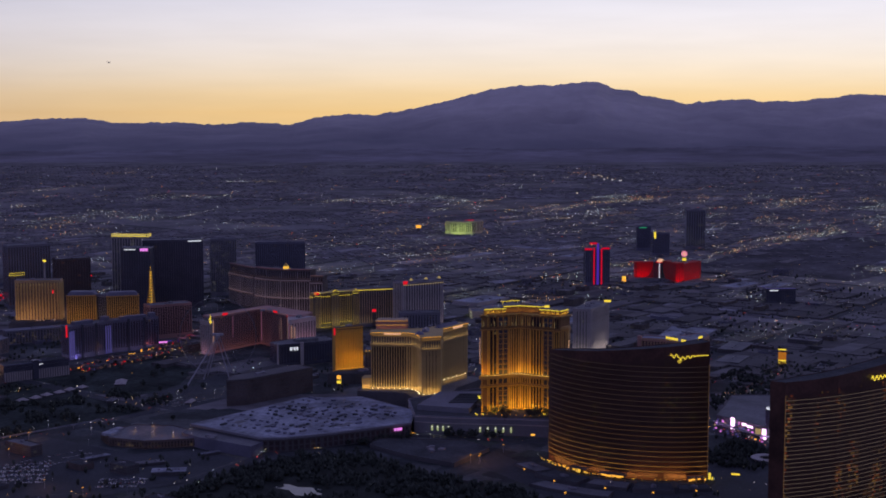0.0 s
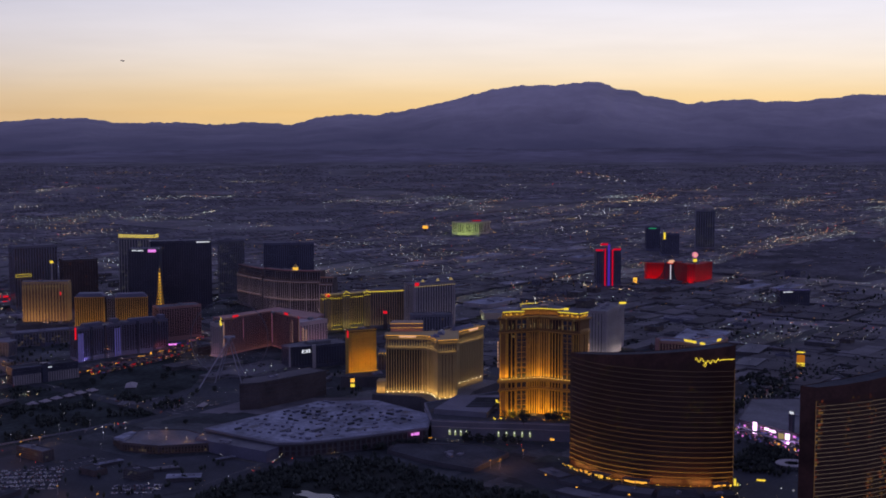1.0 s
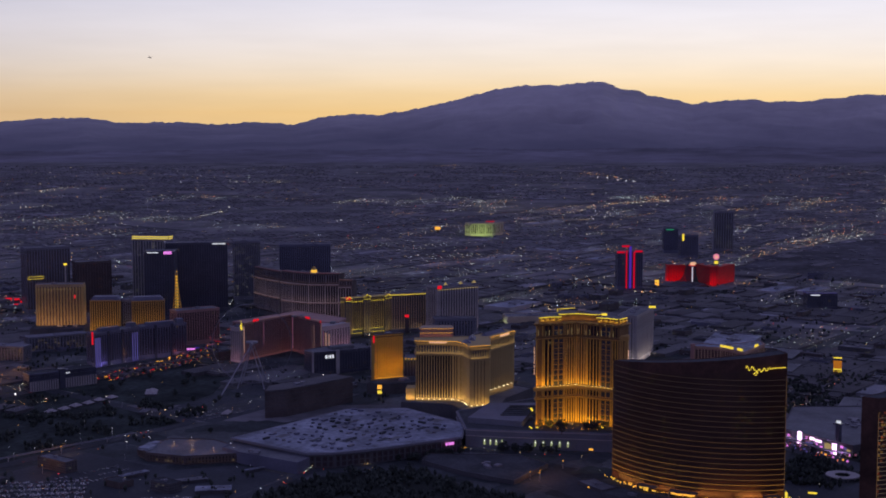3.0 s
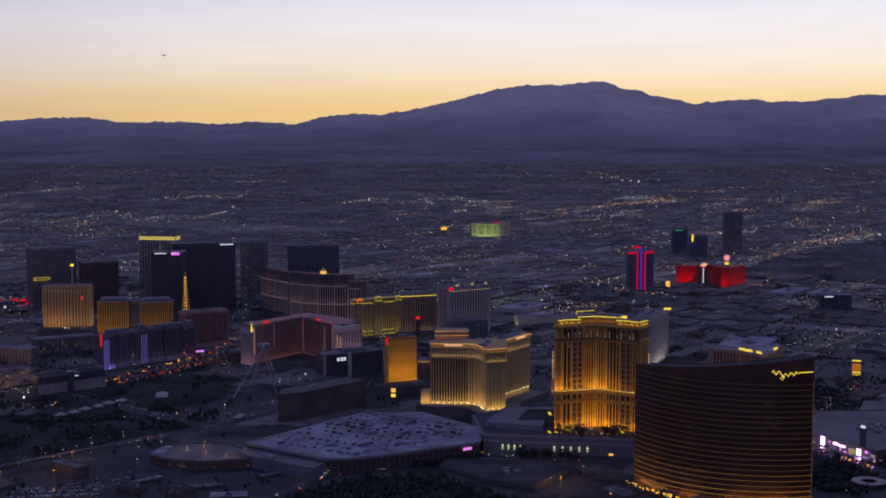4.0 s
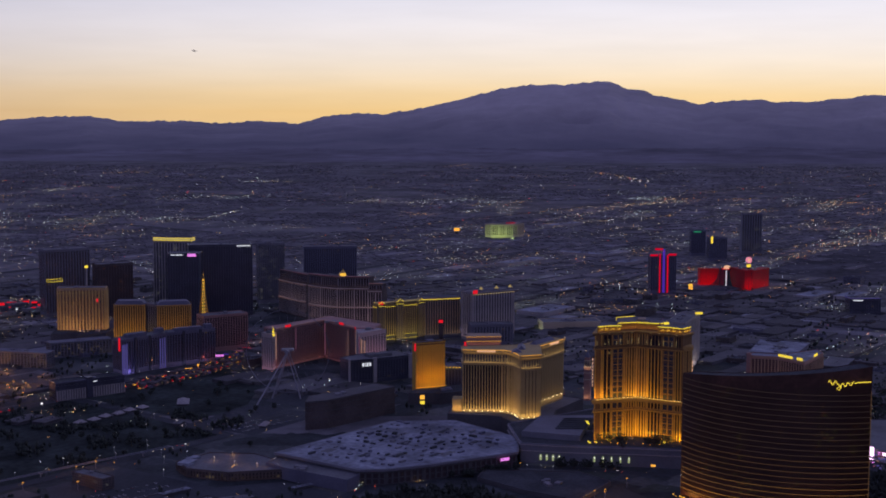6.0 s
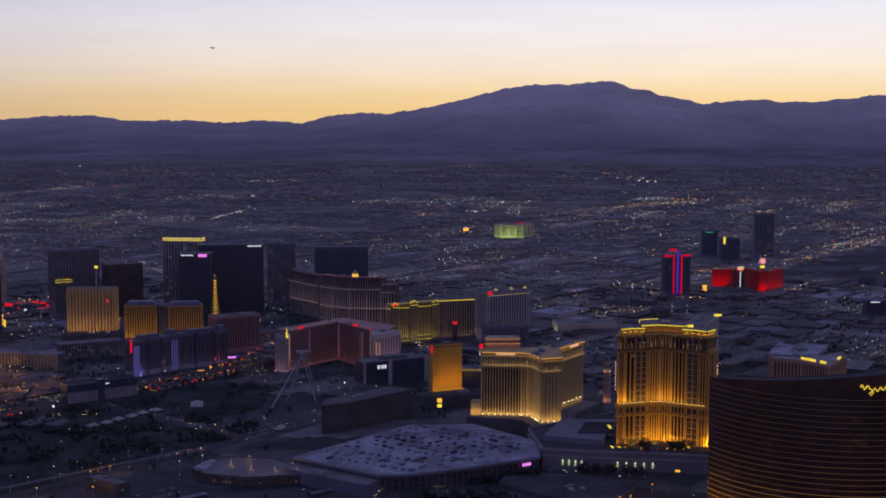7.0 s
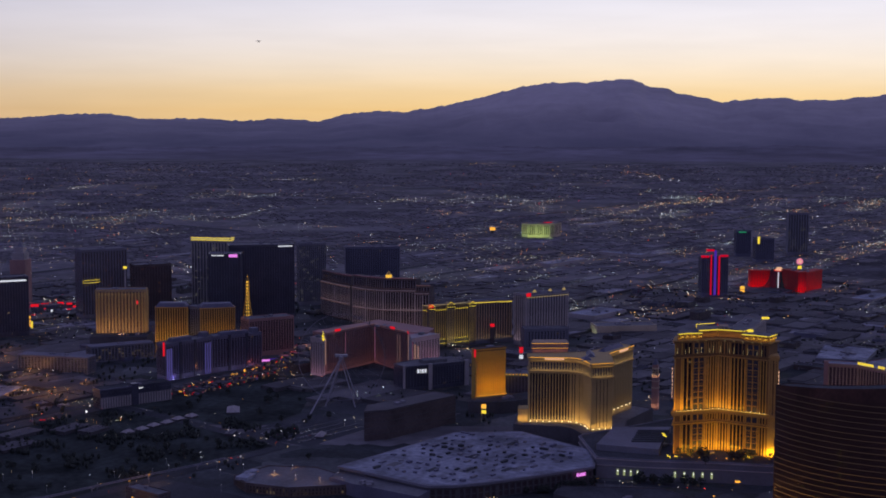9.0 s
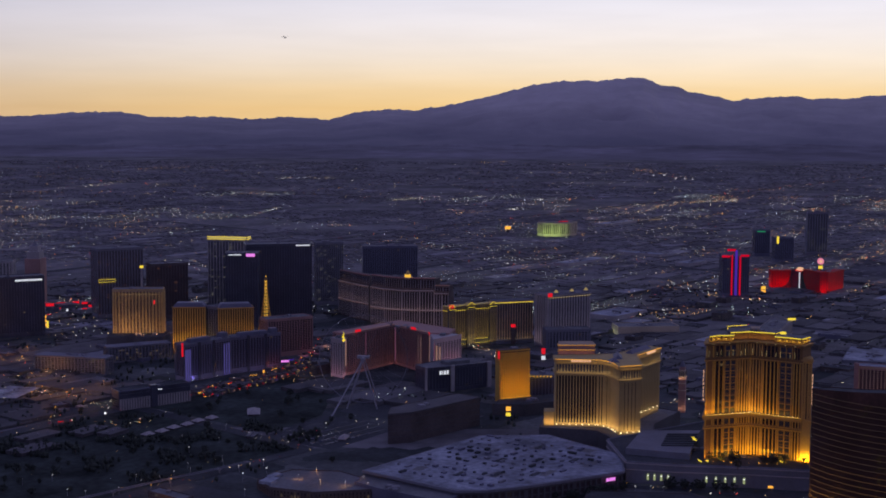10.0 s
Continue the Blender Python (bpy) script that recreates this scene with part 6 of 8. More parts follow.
floodlight(a, b, 9, 16, 800, (0.70, 0.42, 1.0), 0.7)
rnd = random.Random(19)
panels = [(0.315, 8, 6, 29, E_SCREEN), (0.797, 8, 5, 23, E_SCREEN), (0.45, 10, 18.4, 22.6, E_SCREEN), (0.54, 12, 17.2, 20.8, E_SCREEN), (0.67, 12, 9, 19, E_COLUMN), (0.73, 7, 8, 15, E_COLUMN), (0.95, 6, 5, 17, E_COLUMN)]
panels += [(s0, rnd.uniform(2, 7), z, z + rnd.uniform(1.2, 5), m) for s0, z, m in [(rnd.uniform(-0.12, 1.06), rnd.uniform(6, 20), rnd.choice((E_VIOLET, E_ORCHID, E_VIOLET, E_MAGENTA, E_COLUMN, E_PINK))) for _ in range(34)]]
for k, (s0, w, z0, z1, m) in enumerate(panels):
    o = 8.0 if k < 2 else 1.5 + 0.05 * k
    part("screen", Geo().box(a[0] + (b[0] - a[0]) * s0 + nx * o, a[1] + (b[1] - a[1]) * s0 + ny * o, z0, z1, w, 1.2, math.atan2(uy, ux)), m, t)
part("sign_tower", Geo().box(-399, 71, 6, 58, 8, 5, 1.25), M_BLACK, t)
part("sign_tower_face", Geo().box(-396, 72, 53.4, 57.4, 8, 1.2, 1.25), E_WHITE, t)
part("canopy_roof", Geo().tube([(a[0] + (b[0] - a[0]) * q + nx * (6 + 14 * math.sin(q * 3.1)), a[1] + (b[1] - a[1]) * q + ny * (6 + 14 * math.sin(q * 3.1)), 15 + 2 * math.sin(q * 6)) for q in [i / 12 for i in range(13)]], 1.4, 6), M_STEEL, t)


rnd = random.Random(41)
for k in range(26):
    s = rnd.random()
    x, y, z0 = -428 + 52 * s + rnd.uniform(6, 36), -38 + 132 * s + rnd.uniform(-16, 16), 7.0
    kiosk = thing("kiosk", x, y, z0, "small lit kiosk on the mall forecourt", "kiosk", "kiosks before the mall")
    part("body", Geo().box(x, y, z0 - 0.5, z0 + 4, 5, 4, rnd.uniform(0, 1)), M_STONE, kiosk)
    part("lit_panel", Geo().box(x + 2.8, y + 1.5, z0 + 1, z0 + 3.2, rnd.uniform(0.8, 2.5), 2.2, 1.2), rnd.choice((E_MAGENTA, E_VIOLET, E_ORCHID, E_AMBER, E_MAGENTA, E_VIOLET)), kiosk)

for cx, cy, w, d in ((-2215, -1850, 230, 55), (-2545, -1815, 60, 170), (-1360, -1195, 150, 80), (-2060, -765, 150, 60), (-2110, -680, 140, 50), (-720, -430, 90, 50),
                     (-3470, -2480, 260, 60), (-2420, -1560, 120, 50), (-1180, -820, 120, 70)):
    zz = float(ground_z(cx, cy))
    low_building("warehouse", "long low warehouse with a pale roof", [(cx - w / 2, cy - d / 2), (cx + w / 2, cy - d / 2), (cx + w / 2, cy + d / 2), (cx - w / 2, cy + d / 2)], zz + 11, M_CONCRETE, M_WHITE_ROOF, 6, int(abs(cx)), 6)


def pylon_sign(x, y, z0, z1, w, faces, label):
    t = thing("pylon_sign", x, y, z0, label, "sign")
    turn = math.atan2(MID[0] - x, -(MID[1] - y))
    part("post", Geo().box(x, y, z0, z1, w * 0.5, 2, turn), M_BROWN, t)
    for a, b, m in faces:
        part("sign_face", Geo().box(x + 1.2, y + 1.0, z0 + (z1 - z0) * a, z0 + (z1 - z0) * b, w, 1.0, turn), m, t)


pylon_sign(-868, -1158, 12, 60, 10, ((0.84, 0.98, E_RED), (0.1, 0.8, M_BROWN)), "dark pylon tower with a red sign on top")
pylon_sign(-730, -986, 10, 46, 8, ((0.62, 0.95, E_RED), (0.30, 0.52, E_WHITE), (0.06, 0.24, E_ROSE)), "red and white lit pylon sign")
pylon_sign(-978, -160, 14, 50, 16, ((0.04, 0.30, M_OCHRE), (0.16, 0.36, E_YELLOW), (0.36, 0.80, E_PANEL), (0.92, 0.99, E_YELLOW)), "tall yellow pylon sign beside the mall")
pylon_sign(-282, -752, 8, 37, 8, ((0.3, 0.5, E_YELLOW), (0.6, 0.85, E_AMBER)), "yellow and orange pylon sign")
pylon_sign(-2867, -2601, 38, 62, 22, ((0.5, 1.0, E_AMBER),), "amber roadside sign before the green hotel")
t = thing("round_sign", -2330, -1090, 22, "round pink sign over a yellow panel on a post", "sign")
part("post", Geo().box(-2330, -1090, 20, 70, 6, 3, 2.2), M_BROWN, t)
part("disc", Geo().tube([(-2329, -1089, 78), (-2325.5, -1086.5, 78)], 9.5, 16), E_ROSEWHEEL, t)
part("disc_centre", Geo().tube([(-2325.4, -1086.4, 78), (-2324.8, -1085.9, 78)], 4.5, 12), E_ROSE, t)
part("panel", Geo().box(-2327, -1087.6, 56, 65, 12, 1.5, 2.2), E_YELLOW, t)
pylon_sign(-1930, -1080, 20, 44, 12, ((0.25, 0.6, E_AMBER), (0.65, 1.0, E_GOLD)), "amber sign beside the neon tower")


# low arcade washed in pale light
ARCA, ARCB = (-1116, -1045), (-1216, -946)
t, p = low_building("arcade_building", "low arcade washed in pale greenish light", slab(ARCA, ARCB, 60), float(ground_z(*ARCA)) + 20, M_CREAM, M_GREY_ROOF, 5, 15, 8)
for a, b in seen_edges(p):
    n, (ux, uy), (nx, ny) = edge_frame(a, b)
    floodlight(a, b, float(ground_z(*ARCA)) + 2, 7, 130 * n / 60, (0.80, 1.0, 0.72), 1.4)
    for k in range(int(n / 9)):
        part("column", Geo().box(a[0] + ux * (k + 0.5) * 9 + nx * 0.8, a[1] + uy * (k + 0.5) * 9 + ny * 0.8, float(ground_z(*ARCA)), float(ground_z(*ARCA)) + 16, 1.6, 1.4, math.atan2(uy, ux)), M_CREAM, t)

# bell tower
t = thing("bell_tower", -525, -563, 8, "slim brick bell tower beside the boulevard", "tower")
part("shaft", Geo().box(-525, -563, 7, 70, 11, 11, 0.3), M_ROSE, t)
for z in (46, 58, 69):
    part("string_course", Geo().box(-525, -563, z, z + 1.4, 12.4, 12.4, 0.3), M_CREAM, t)
belfry = part("belfry", Geo().box(-525, -563, 70.4, 82, 10, 10, 0.3), M_CREAM, t)
for k in range(3):
    part("belfry_opening", Geo().box(-519.2 - 3.3 * (k - 1) * 0.3, -561.4 + 3.1 * (k - 1), 72, 80, 0.6, 1.6, 0.3), G_BLACK, belfry)
    part("belfry_opening", Geo().box(-526.5 + 3.1 * (k - 1), -557.2 + 3.1 * (k - 1) * 0.3, 72, 80, 1.6, 0.6, 0.3), G_BLACK, belfry)
part("attic", Geo().box(-525, -563, 82, 87, 9, 9, 0.3), M_ROSE, t)
part("spire", Geo().tube([(-525, -563, 87), (-525, -563, 98)], 6.4, 4, 0.3), M_SLATE, t)
for a, b in (((-518.2, -570), (-521, -556)), ((-519, -555.6), (-532, -560))):
    a, b = (a, b) if on_left(a, b) else (b, a)
    floodlight(a, b, 66, 3, 26, (1.0, 0.66, 0.36), 2.0)
    floodlight(a, b, 12, 5, 40, (1.0, 0.60, 0.34), 2.0)


# ---------------------------------------------------------------- city fabric
KEEP_OUT = [(150, -1133, 26), (100, -1136, 30), (50, -1140, 30), (20, -1141, 20), (-58, -1118, 26), (-130, -32, 210), (-150, 330, 190), (-245, -320, 190), (-320, -560, 150), (20, -560, 210), (230, -715, 110), (-370, -790, 80), (-440, -985, 100),
            (-470, -1140, 130), (-800, -1215, 130), (-930, -1060, 90), (-900, -1540, 170), (-375, -1800, 70), (-395, -1590, 90), (-260, -1395, 140),
            (-575, -2105, 80), (-640, -1995, 70), (-840, -2020, 70), (-660, -1775, 60), (-810, -1800, 100), (-1040, -1850, 60), (-1180, -1770, 90),
            (-240, -2070, 110), (10, -1300, 90), (-140, -800, 120), (-710, -260, 110), (-900, -570, 100), (-1840, -1140, 70), (-2200, -1060, 150),
            (-2950, -1370, 60), (-2785, -1490, 50), (-2670, -1360, 50), (-2925, -2395, 110), (-1815, -535, 60), (-494, -1530, 60), (-475, -1440, 70),
            (-214, -1010, 60), (-560, 30, 180), (250, -330, 190), (-525, -563, 25), (20, -320, 110)]


def near_road(x, y, extra=6.0):
    for _, pts, w in ROADS:
        for (x0, y0), (x1, y1) in zip(pts, pts[1:]):
            dx, dy = x1 - x0, y1 - y0
            k = max(0.0, min(1.0, ((x - x0) * dx + (y - y0) * dy) / (dx * dx + dy * dy)))
            if math.hypot(x - x0 - k * dx, y - y0 - k * dy) < w / 2 + extra:
                return True
    return False


OPEN_LAND = ((-40, 330, -860, -672), (-260, 620, -1300, -842), (-60, 470, -560, 120))


def is_built(x, y):
    return not any(x0 < x < x1 and y0 < y < y1 for x0, x1, y0, y1 in OPEN_LAND)


def is_free(x, y, r):
    return not any(math.hypot(x - a, y - b) < c + r for a, b, c in KEEP_OUT) and not near_road(x, y, r)


def in_sight(x, y, slack=250):
    w = (x - MID[0]) * VIEW[0] + (y - MID[1]) * VIEW[1]
    l = (x - MID[0]) * VIEW[1] - (y - MID[1]) * VIEW[0]
    return w > 700 and abs(l) < 0.33 * w + slack


def town_blocks():
    """Low shops, motels and flats near the boulevard, each a thing of its own."""
    rnd = random.Random(21)
    labels = ["low flat-roofed commercial building with rooftop units", "long low motel block with a pale roof",
              "plain stucco apartment block", "warehouse with a light metal roof"]
    walls, roofs = [M_BROWN, M_STONE, M_BROWN, M_SLATE], [M_GREY_ROOF, M_DARK_ROOF, M_DARK_ROOF, M_GREY_ROOF, M_DARK_ROOF, M_GREY_ROOF]
    made = []
    tries = 0
    while len(made) < 190 and tries < 9000:
        tries += 1
        w, l = rnd.uniform(1150, 4200) , rnd.uniform(-1300, 1300)
        x, y = view_to_plan(w, l)
        if not in_sight(x, y, 120):
            continue
        a, b = rnd.uniform(22, 75), rnd.uniform(16, 42)
        r = math.hypot(a, b) / 2
        if not is_free(x, y, r * 0.8) or not is_built(x, y) or any(math.hypot(x - q, y - s) < r + k for q, s, k in made):
            continue
        made.append((x, y, r))
        kind = rnd.randrange(4)
        if rnd.random() < 0.5:
            a, b = b, a
        h = rnd.uniform(5, 11) if kind != 2 else rnd.uniform(10, 20)
        z0 = float(ground_z(x, y))
        poly = [(x - a / 2, y - b / 2), (x + a / 2, y - b / 2), (x + a / 2, y + b / 2), (x - a / 2, y + b / 2)]
        t, poly, z0 = shell("low_building", labels[kind], "building", poly, z0 + h, rnd.choice(walls), rnd.choice(roofs), z0, "low buildings round the boulevard")
        roof_units(t, poly, z0 + h - 1.2, rnd.randrange(1, 4), tries, 4.5)
        if kind == 2:
            for e, f in seen_edges(poly):
                facade(t, e, f, z0 + 2, z0 + h - 1.5, G_PALE, None, 5, 3.2, 2.0, gap=0.5)
    return made


def houses(name, material, label, seed, near, far, tries, bulk):
    """The countless houses and sheds that fill the valley."""
    rnd = np.random.RandomState(seed)
    g_v, g_f = [], []
    for _ in range(tries):
        w = near + (far - near) * rnd.rand() ** 1.1
        l = (rnd.rand() * 2 - 1) * (0.36 * w + 200)
        x, y = view_to_plan(w, l)
        dense = noise.noise(Vector((x / 700, y / 700, 2.0)))
        if dense < -0.28 + 0.1 * rnd.rand() or (w < 3000 and rnd.rand() < 0.5):
            continue
        # rows line up with the street grid
        x, y = round(x / 34) * 34 + rnd.uniform(-4, 4), round(y / 46) * 46 + rnd.uniform(-5, 5)
        if w < 4600 and not (is_free(x, y, 16) and is_built(x, y)):
            continue
        if -4250 < x < -2390 and -1120 < y < -480 and rnd.rand() < 0.8:
            continue
        big = rnd.rand() < (bulk * 3.2 if 2500 < w < 4300 else bulk)
        a, b = (rnd.uniform(50, 150), rnd.uniform(28, 70)) if big else (rnd.uniform(10, 26), rnd.uniform(10, 22))
        h = (rnd.uniform(4, 7) if big else rnd.uniform(2.5, 4.5)) if w < 4300 else rnd.uniform(1.6, 3.6)
        z = float(ground_z(x, y))
        k = len(g_v)
        for dz in (-0.5, h):
            g_v += [(x - a / 2, y - b / 2, z + dz), (x + a / 2, y - b / 2, z + dz), (x + a / 2, y + b / 2, z + dz), (x - a / 2, y + b / 2, z + dz)]
        g_f += [(k, k + 1, k + 5, k + 4), (k + 1, k + 2, k + 6, k + 5), (k + 2, k + 3, k + 7, k + 6), (k + 3, k, k + 4, k + 7), (k + 4, k + 5, k + 6, k + 7)]
    g = Geo()
    g.v, g.f = g_v, g_f
    return solid(name, g, material, label, "houses", kind="stuff")


DIM_LAND = ((-1750, -950, -1050, -560, 0.75), (-1000, -600, -820, -560, 0.7), (-2000, -1620, -1060, -740, 0.8), (-3450, -2350, -1160, -560, 0.85), (-1560, -960, -760, 500, 0.75), (-300, 240, -2050, -1380, 0.85), (-960, -480, -620, 160, 0.6), (-2300, -1560, -900, 300, 0.45), (-700, -300, -1080, -600, 0.5))


def lamps():
    """Street and yard lamps all over the valley, and the traffic."""
    rnd = np.random.RandomState(11)
    g, amber = Geo(), Geo()

    def depth(x, y):
        return (x - MID[0]) * VIEW[0] + (y - MID[1]) * VIEW[1]

    def dim(x, y):
        return any(x0 < x < x1 and y0 < y < y1 and rnd.rand() < share for x0, x1, y0, y1, share in DIM_LAND)

    def put(to, x, y, h=9.0, k=1.0):
        to.gem(x, y, float(ground_z(x, y)) + h, (0.34 + 0.000225 * min(2600, max(0, depth(x, y) - 800)) + 0.00013 * max(0, depth(x, y) - 3400)) * k)

    # yards and car parks, in patches that thin out with distance
    for _ in range(38000):
        w = 900 + 10200 * rnd.rand() ** 1.3
        l = (rnd.rand() * 2 - 1) * (0.36 * w + 150)
        x, y = view_to_plan(w, l)
        d = noise.noise(Vector((l / 1500, w / 420, 9.0))) + 0.6 * noise.noise(Vector((x / 240, y / 240, 4.0)))
        if rnd.rand() > (0.34 + 0.9 * d) * (0.22 if w < 1900 else 0.36 if w < 3500 else 0.85 if w < 4800 else 0.36):
            continue
        if dim(x, y) or not is_built(x, y) and rnd.rand() < 0.7:
            continue
        if w < 4600 and any(math.hypot(x - a, y - b) < c * 0.6 for a, b, c in KEEP_OUT):
            continue
        put(amber if w > 3800 and rnd.rand() < 0.32 else g, x, y, rnd.uniform(4, 10), rnd.uniform(0.45, 1.0))
    # lit lots: a few rows of like lamps each
    cool = Geo()
    for _ in range(1000):
        w = 2500 + 5200 * rnd.rand() ** 1.2
        l = (rnd.rand() * 2 - 1) * (0.36 * w + 150)
        x, y = view_to_plan(w, l)
        if noise.noise(Vector((l / 1300, w / 500, 9.0))) + 0.5 * noise.noise(Vector((x / 300, y / 300, 5.0))) < -0.02:
            continue
        if w < 4600 and any(math.hypot(x - a, y - b) < c for a, b, c in KEEP_OUT):
            continue
        if dim(x, y):
            continue
        to = (cool, cool, g, amber)[rnd.randint(4)]
        nx, ny, step = rnd.randint(4, 15), rnd.randint(1, 5), rnd.uniform(17, 34)
        turn = 0.0 if rnd.rand() < 0.8 else rnd.uniform(0, 1.5)
        c, s = math.cos(turn), math.sin(turn)
        k = rnd.uniform(0.6, 1.15)
        for i in range(nx):
            for j in range(ny):
                if rnd.rand() < 0.75:
                    a, b = (i - nx / 2) * step + rnd.uniform(-3, 3), (j - ny / 2) * step * 1.4 + rnd.uniform(-3, 3)
                    if is_built(x + a, y + b):
                        put(to, x + c * a - s * b, y + s * a + c * b, 8, k)
    solid("lot_lamps", cool, E_COOL, "rows of cool white car park lamps", "street lamps", "stuff")
    # rows of lamps along the avenues of the grid
    for gy in np.arange(-10500, 2500, 805):
        warm = rnd.rand() < 0.6
        for x in np.arange(-9500, 1500, 46):
            w = depth(x, gy)
            if 900 < w < 9500 and in_sight(x, gy) and noise.noise(Vector((x / 800, gy / 500, 1.0))) > -0.12 and rnd.rand() < 0.5:
                if w > 3600 or is_free(x, gy, 0):
                    put(amber if warm else g, x, gy + rnd.uniform(-12, 12), 9, rnd.uniform(0.5, 1.05))
    for gx in np.arange(-9660, 1500, 805):
        for y in np.arange(-9500, 2500, 60):
            w = depth(gx, y)
            if 900 < w < 9500 and in_sight(gx, y) and noise.noise(Vector((gx / 500, y / 800, 6.0))) > 0.0 and rnd.rand() < 0.4:
                if w > 3600 or is_free(gx, y, 0):
                    put(g, gx + rnd.uniform(-10, 10), y, 9, rnd.uniform(0.5, 1.0))
    # car parks with regular rows of masts
    for cx, cy, nx, ny, step in ((-2250, -1850, 14, 6, 34), (-3300, -2300, 16, 9, 40), (-1330, -1170, 6, 6, 34), (-1900, -420, 7, 6, 34), (-2480, -2250, 12, 5, 36), (-40, -890, 7, 5, 24)):
        for i in range(nx):
            for j in range(ny):
                if rnd.rand() < 0.72:
                    put(g, cx + (i - nx / 2) * step + rnd.uniform(-4, 4), cy + (j - ny / 2) * step + rnd.uniform(-4, 4), 9, rnd.uniform(0.5, 1.0))
    # the drive before the exhibition hall
    for pts, n in (([(255, -489), (162, -509), (82, -512), (40, -492), (103, -471), (123, -378)], 70),):
        for _ in range(n):
            k = rnd.randint(len(pts) - 1)
            s = rnd.rand()
            put(g, pts[k][0] + (pts[k + 1][0] - pts[k][0]) * s + rnd.normal() * 6, pts[k][1] + (pts[k + 1][1] - pts[k][1]) * s + rnd.normal() * 6, rnd.uniform(1, 6), rnd.uniform(0.7, 1.2))
    avenue = Geo()
    for pts, n, spread in (([(-2714, -1212), (-2999, -1218), (-3339, -1258), (-3568, -1240), (-4025, -1267)], 190, 20), ([(-2852, -1172), (-3186, -1192), (-3498, -1188), (-3901, -1184)], 80, 12), ([(-3528, -2658), (-3999, -2715), (-4633, -2843)], 90, 16), ([(-4633, -2843), (-4882, -2782), (-5134, -2728)], 110, 16),
                           ([(-644, -129), (-707, -110), (-800, -121), (-940, -132)], 46, 7), ([(-800, -1237), (-782, -1191), (-745, -1127), (-700, -1060)], 60, 9), ([(-566, -1460), (-541, -1403), (-495, -1335), (-470, -1290)], 60, 12), ([(-601, -591), (-565, -606), (-529, -620)], 22, 5), ([(-71, -1802), (-52, -1695), (-49, -1628)], 50, 9), ([(96, -1560), (77, -1490), (68, -1420), (83, -1337)], 60, 8), ([(190, -1334), (174, -1250), (129, -1219), (98, -1207)], 30, 7)):
        for _ in range(n):
            k = rnd.randint(len(pts) - 1)
            s = rnd.rand()
            put(avenue, pts[k][0] + (pts[k + 1][0] - pts[k][0]) * s + rnd.normal() * spread, pts[k][1] + (pts[k + 1][1] - pts[k][1]) * s + rnd.normal() * spread, rnd.uniform(2, 9), rnd.uniform(0.7, 1.15))
    solid("avenue_lamps", avenue, E_AVENUE, "crowded warm lights along the busy avenues", "street lamps", "stuff")
    # the busy western avenue and two far amber roads
    for pts, n in (([(-2800, -1295), (-3260, -1290), (-3540, -1248), (-4070, -1233), (-5600, -1200)], 110), ([(-3660, -2540), (-4258, -2762), (-4652, -2824)], 60),
                   ([(-4652, -2824), (-4880, -2777), (-5030, -2650)], 70), ([(-1366, -2720), (-2400, -2735), (-3460, -2600)], 130), ([(-6450, -3700), (-7400, -4700)], 60)):
        for _ in range(n):
            k = rnd.randint(len(pts) - 1)
            s = rnd.rand()
            x, y = pts[k][0] + (pts[k + 1][0] - pts[k][0]) * s + rnd.normal() * 26, pts[k][1] + (pts[k + 1][1] - pts[k][1]) * s + rnd.normal() * 26
            put(amber if rnd.rand() < 0.7 else g, x, y, rnd.uniform(3, 10), rnd.uniform(0.6, 1.2))
    # amber lamps along the nearer roads
    for name, pts, width in ROADS:
        for (x0, y0), (x1, y1) in zip(pts, pts[1:]):
            n = math.hypot(x1 - x0, y1 - y0)
            for k in range(int(n / 42)):
                side = width * (0.5 if k % 2 else -0.5)
                x, y = x0 + (x1 - x0) * k * 42 / n - (y1 - y0) / n * side, y0 + (y1 - y0) * k * 42 / n + (x1 - x0) / n * side
                if in_sight(x, y) and depth(x, y) < 5200 and rnd.rand() < (0.6 if x > -950 else 0.32):
                    put(amber if width < 60 else g, x, y, 9, rnd.uniform(0.7, 1.15))
    # even rows of lamps along far straight avenues
    for x0, y0, x1, y1, n, to in ((-2823, -5895, -3058, -5764, 22, amber), (-2063, -4037, -2272, -4033, 16, amber), (-2587, -3361, -2653, -3174, 16, amber), (-1930, -4585, -2105, -4512, 14, amber), (-1808, -4291, -2129, -3631, 34, amber),
                                  (-5792, -3090, -5857, -2806, 16, amber), (-3390, -3316, -3575, -3198, 18, amber), (-4789, -5786, -5013, -5455, 40, g), (-3495, -6052, -3928, -6205, 24, g), (-3240, -5970, -3636, -5973, 24, g),
                                  (-4890, -7264, -5223, -7135, 22, amber), (-5607, -4131, -5867, -3848, 20, g), (-2627, -3833, -3127, -4089, 34, g), (-7312, -6048, -7622, -5995, 14, amber)):
        for k in range(n):
            q = (k + rnd.uniform(-0.2, 0.2)) / n
            put(to, x0 + (x1 - x0) * q, y0 + (y1 - y0) * q, 9, rnd.uniform(0.8, 1.3))
    # terrace lamps round the neon tower and the lot of the red-lit hotel
    for pts, n, spread in (([(-1832, -1217), (-1790, -1150), (-1780, -1070), (-1810, -1020)], 46, 12), ([(-2110, -900), (-2230, -870)], 22, 14)):
        for _ in range(n):
            k, q = rnd.randint(len(pts) - 1), rnd.rand()
            put(amber, pts[k][0] + (pts[k + 1][0] - pts[k][0]) * q + rnd.normal() * spread, pts[k][1] + (pts[k + 1][1] - pts[k][1]) * q + rnd.normal() * spread, 6, rnd.uniform(0.7, 1.3))
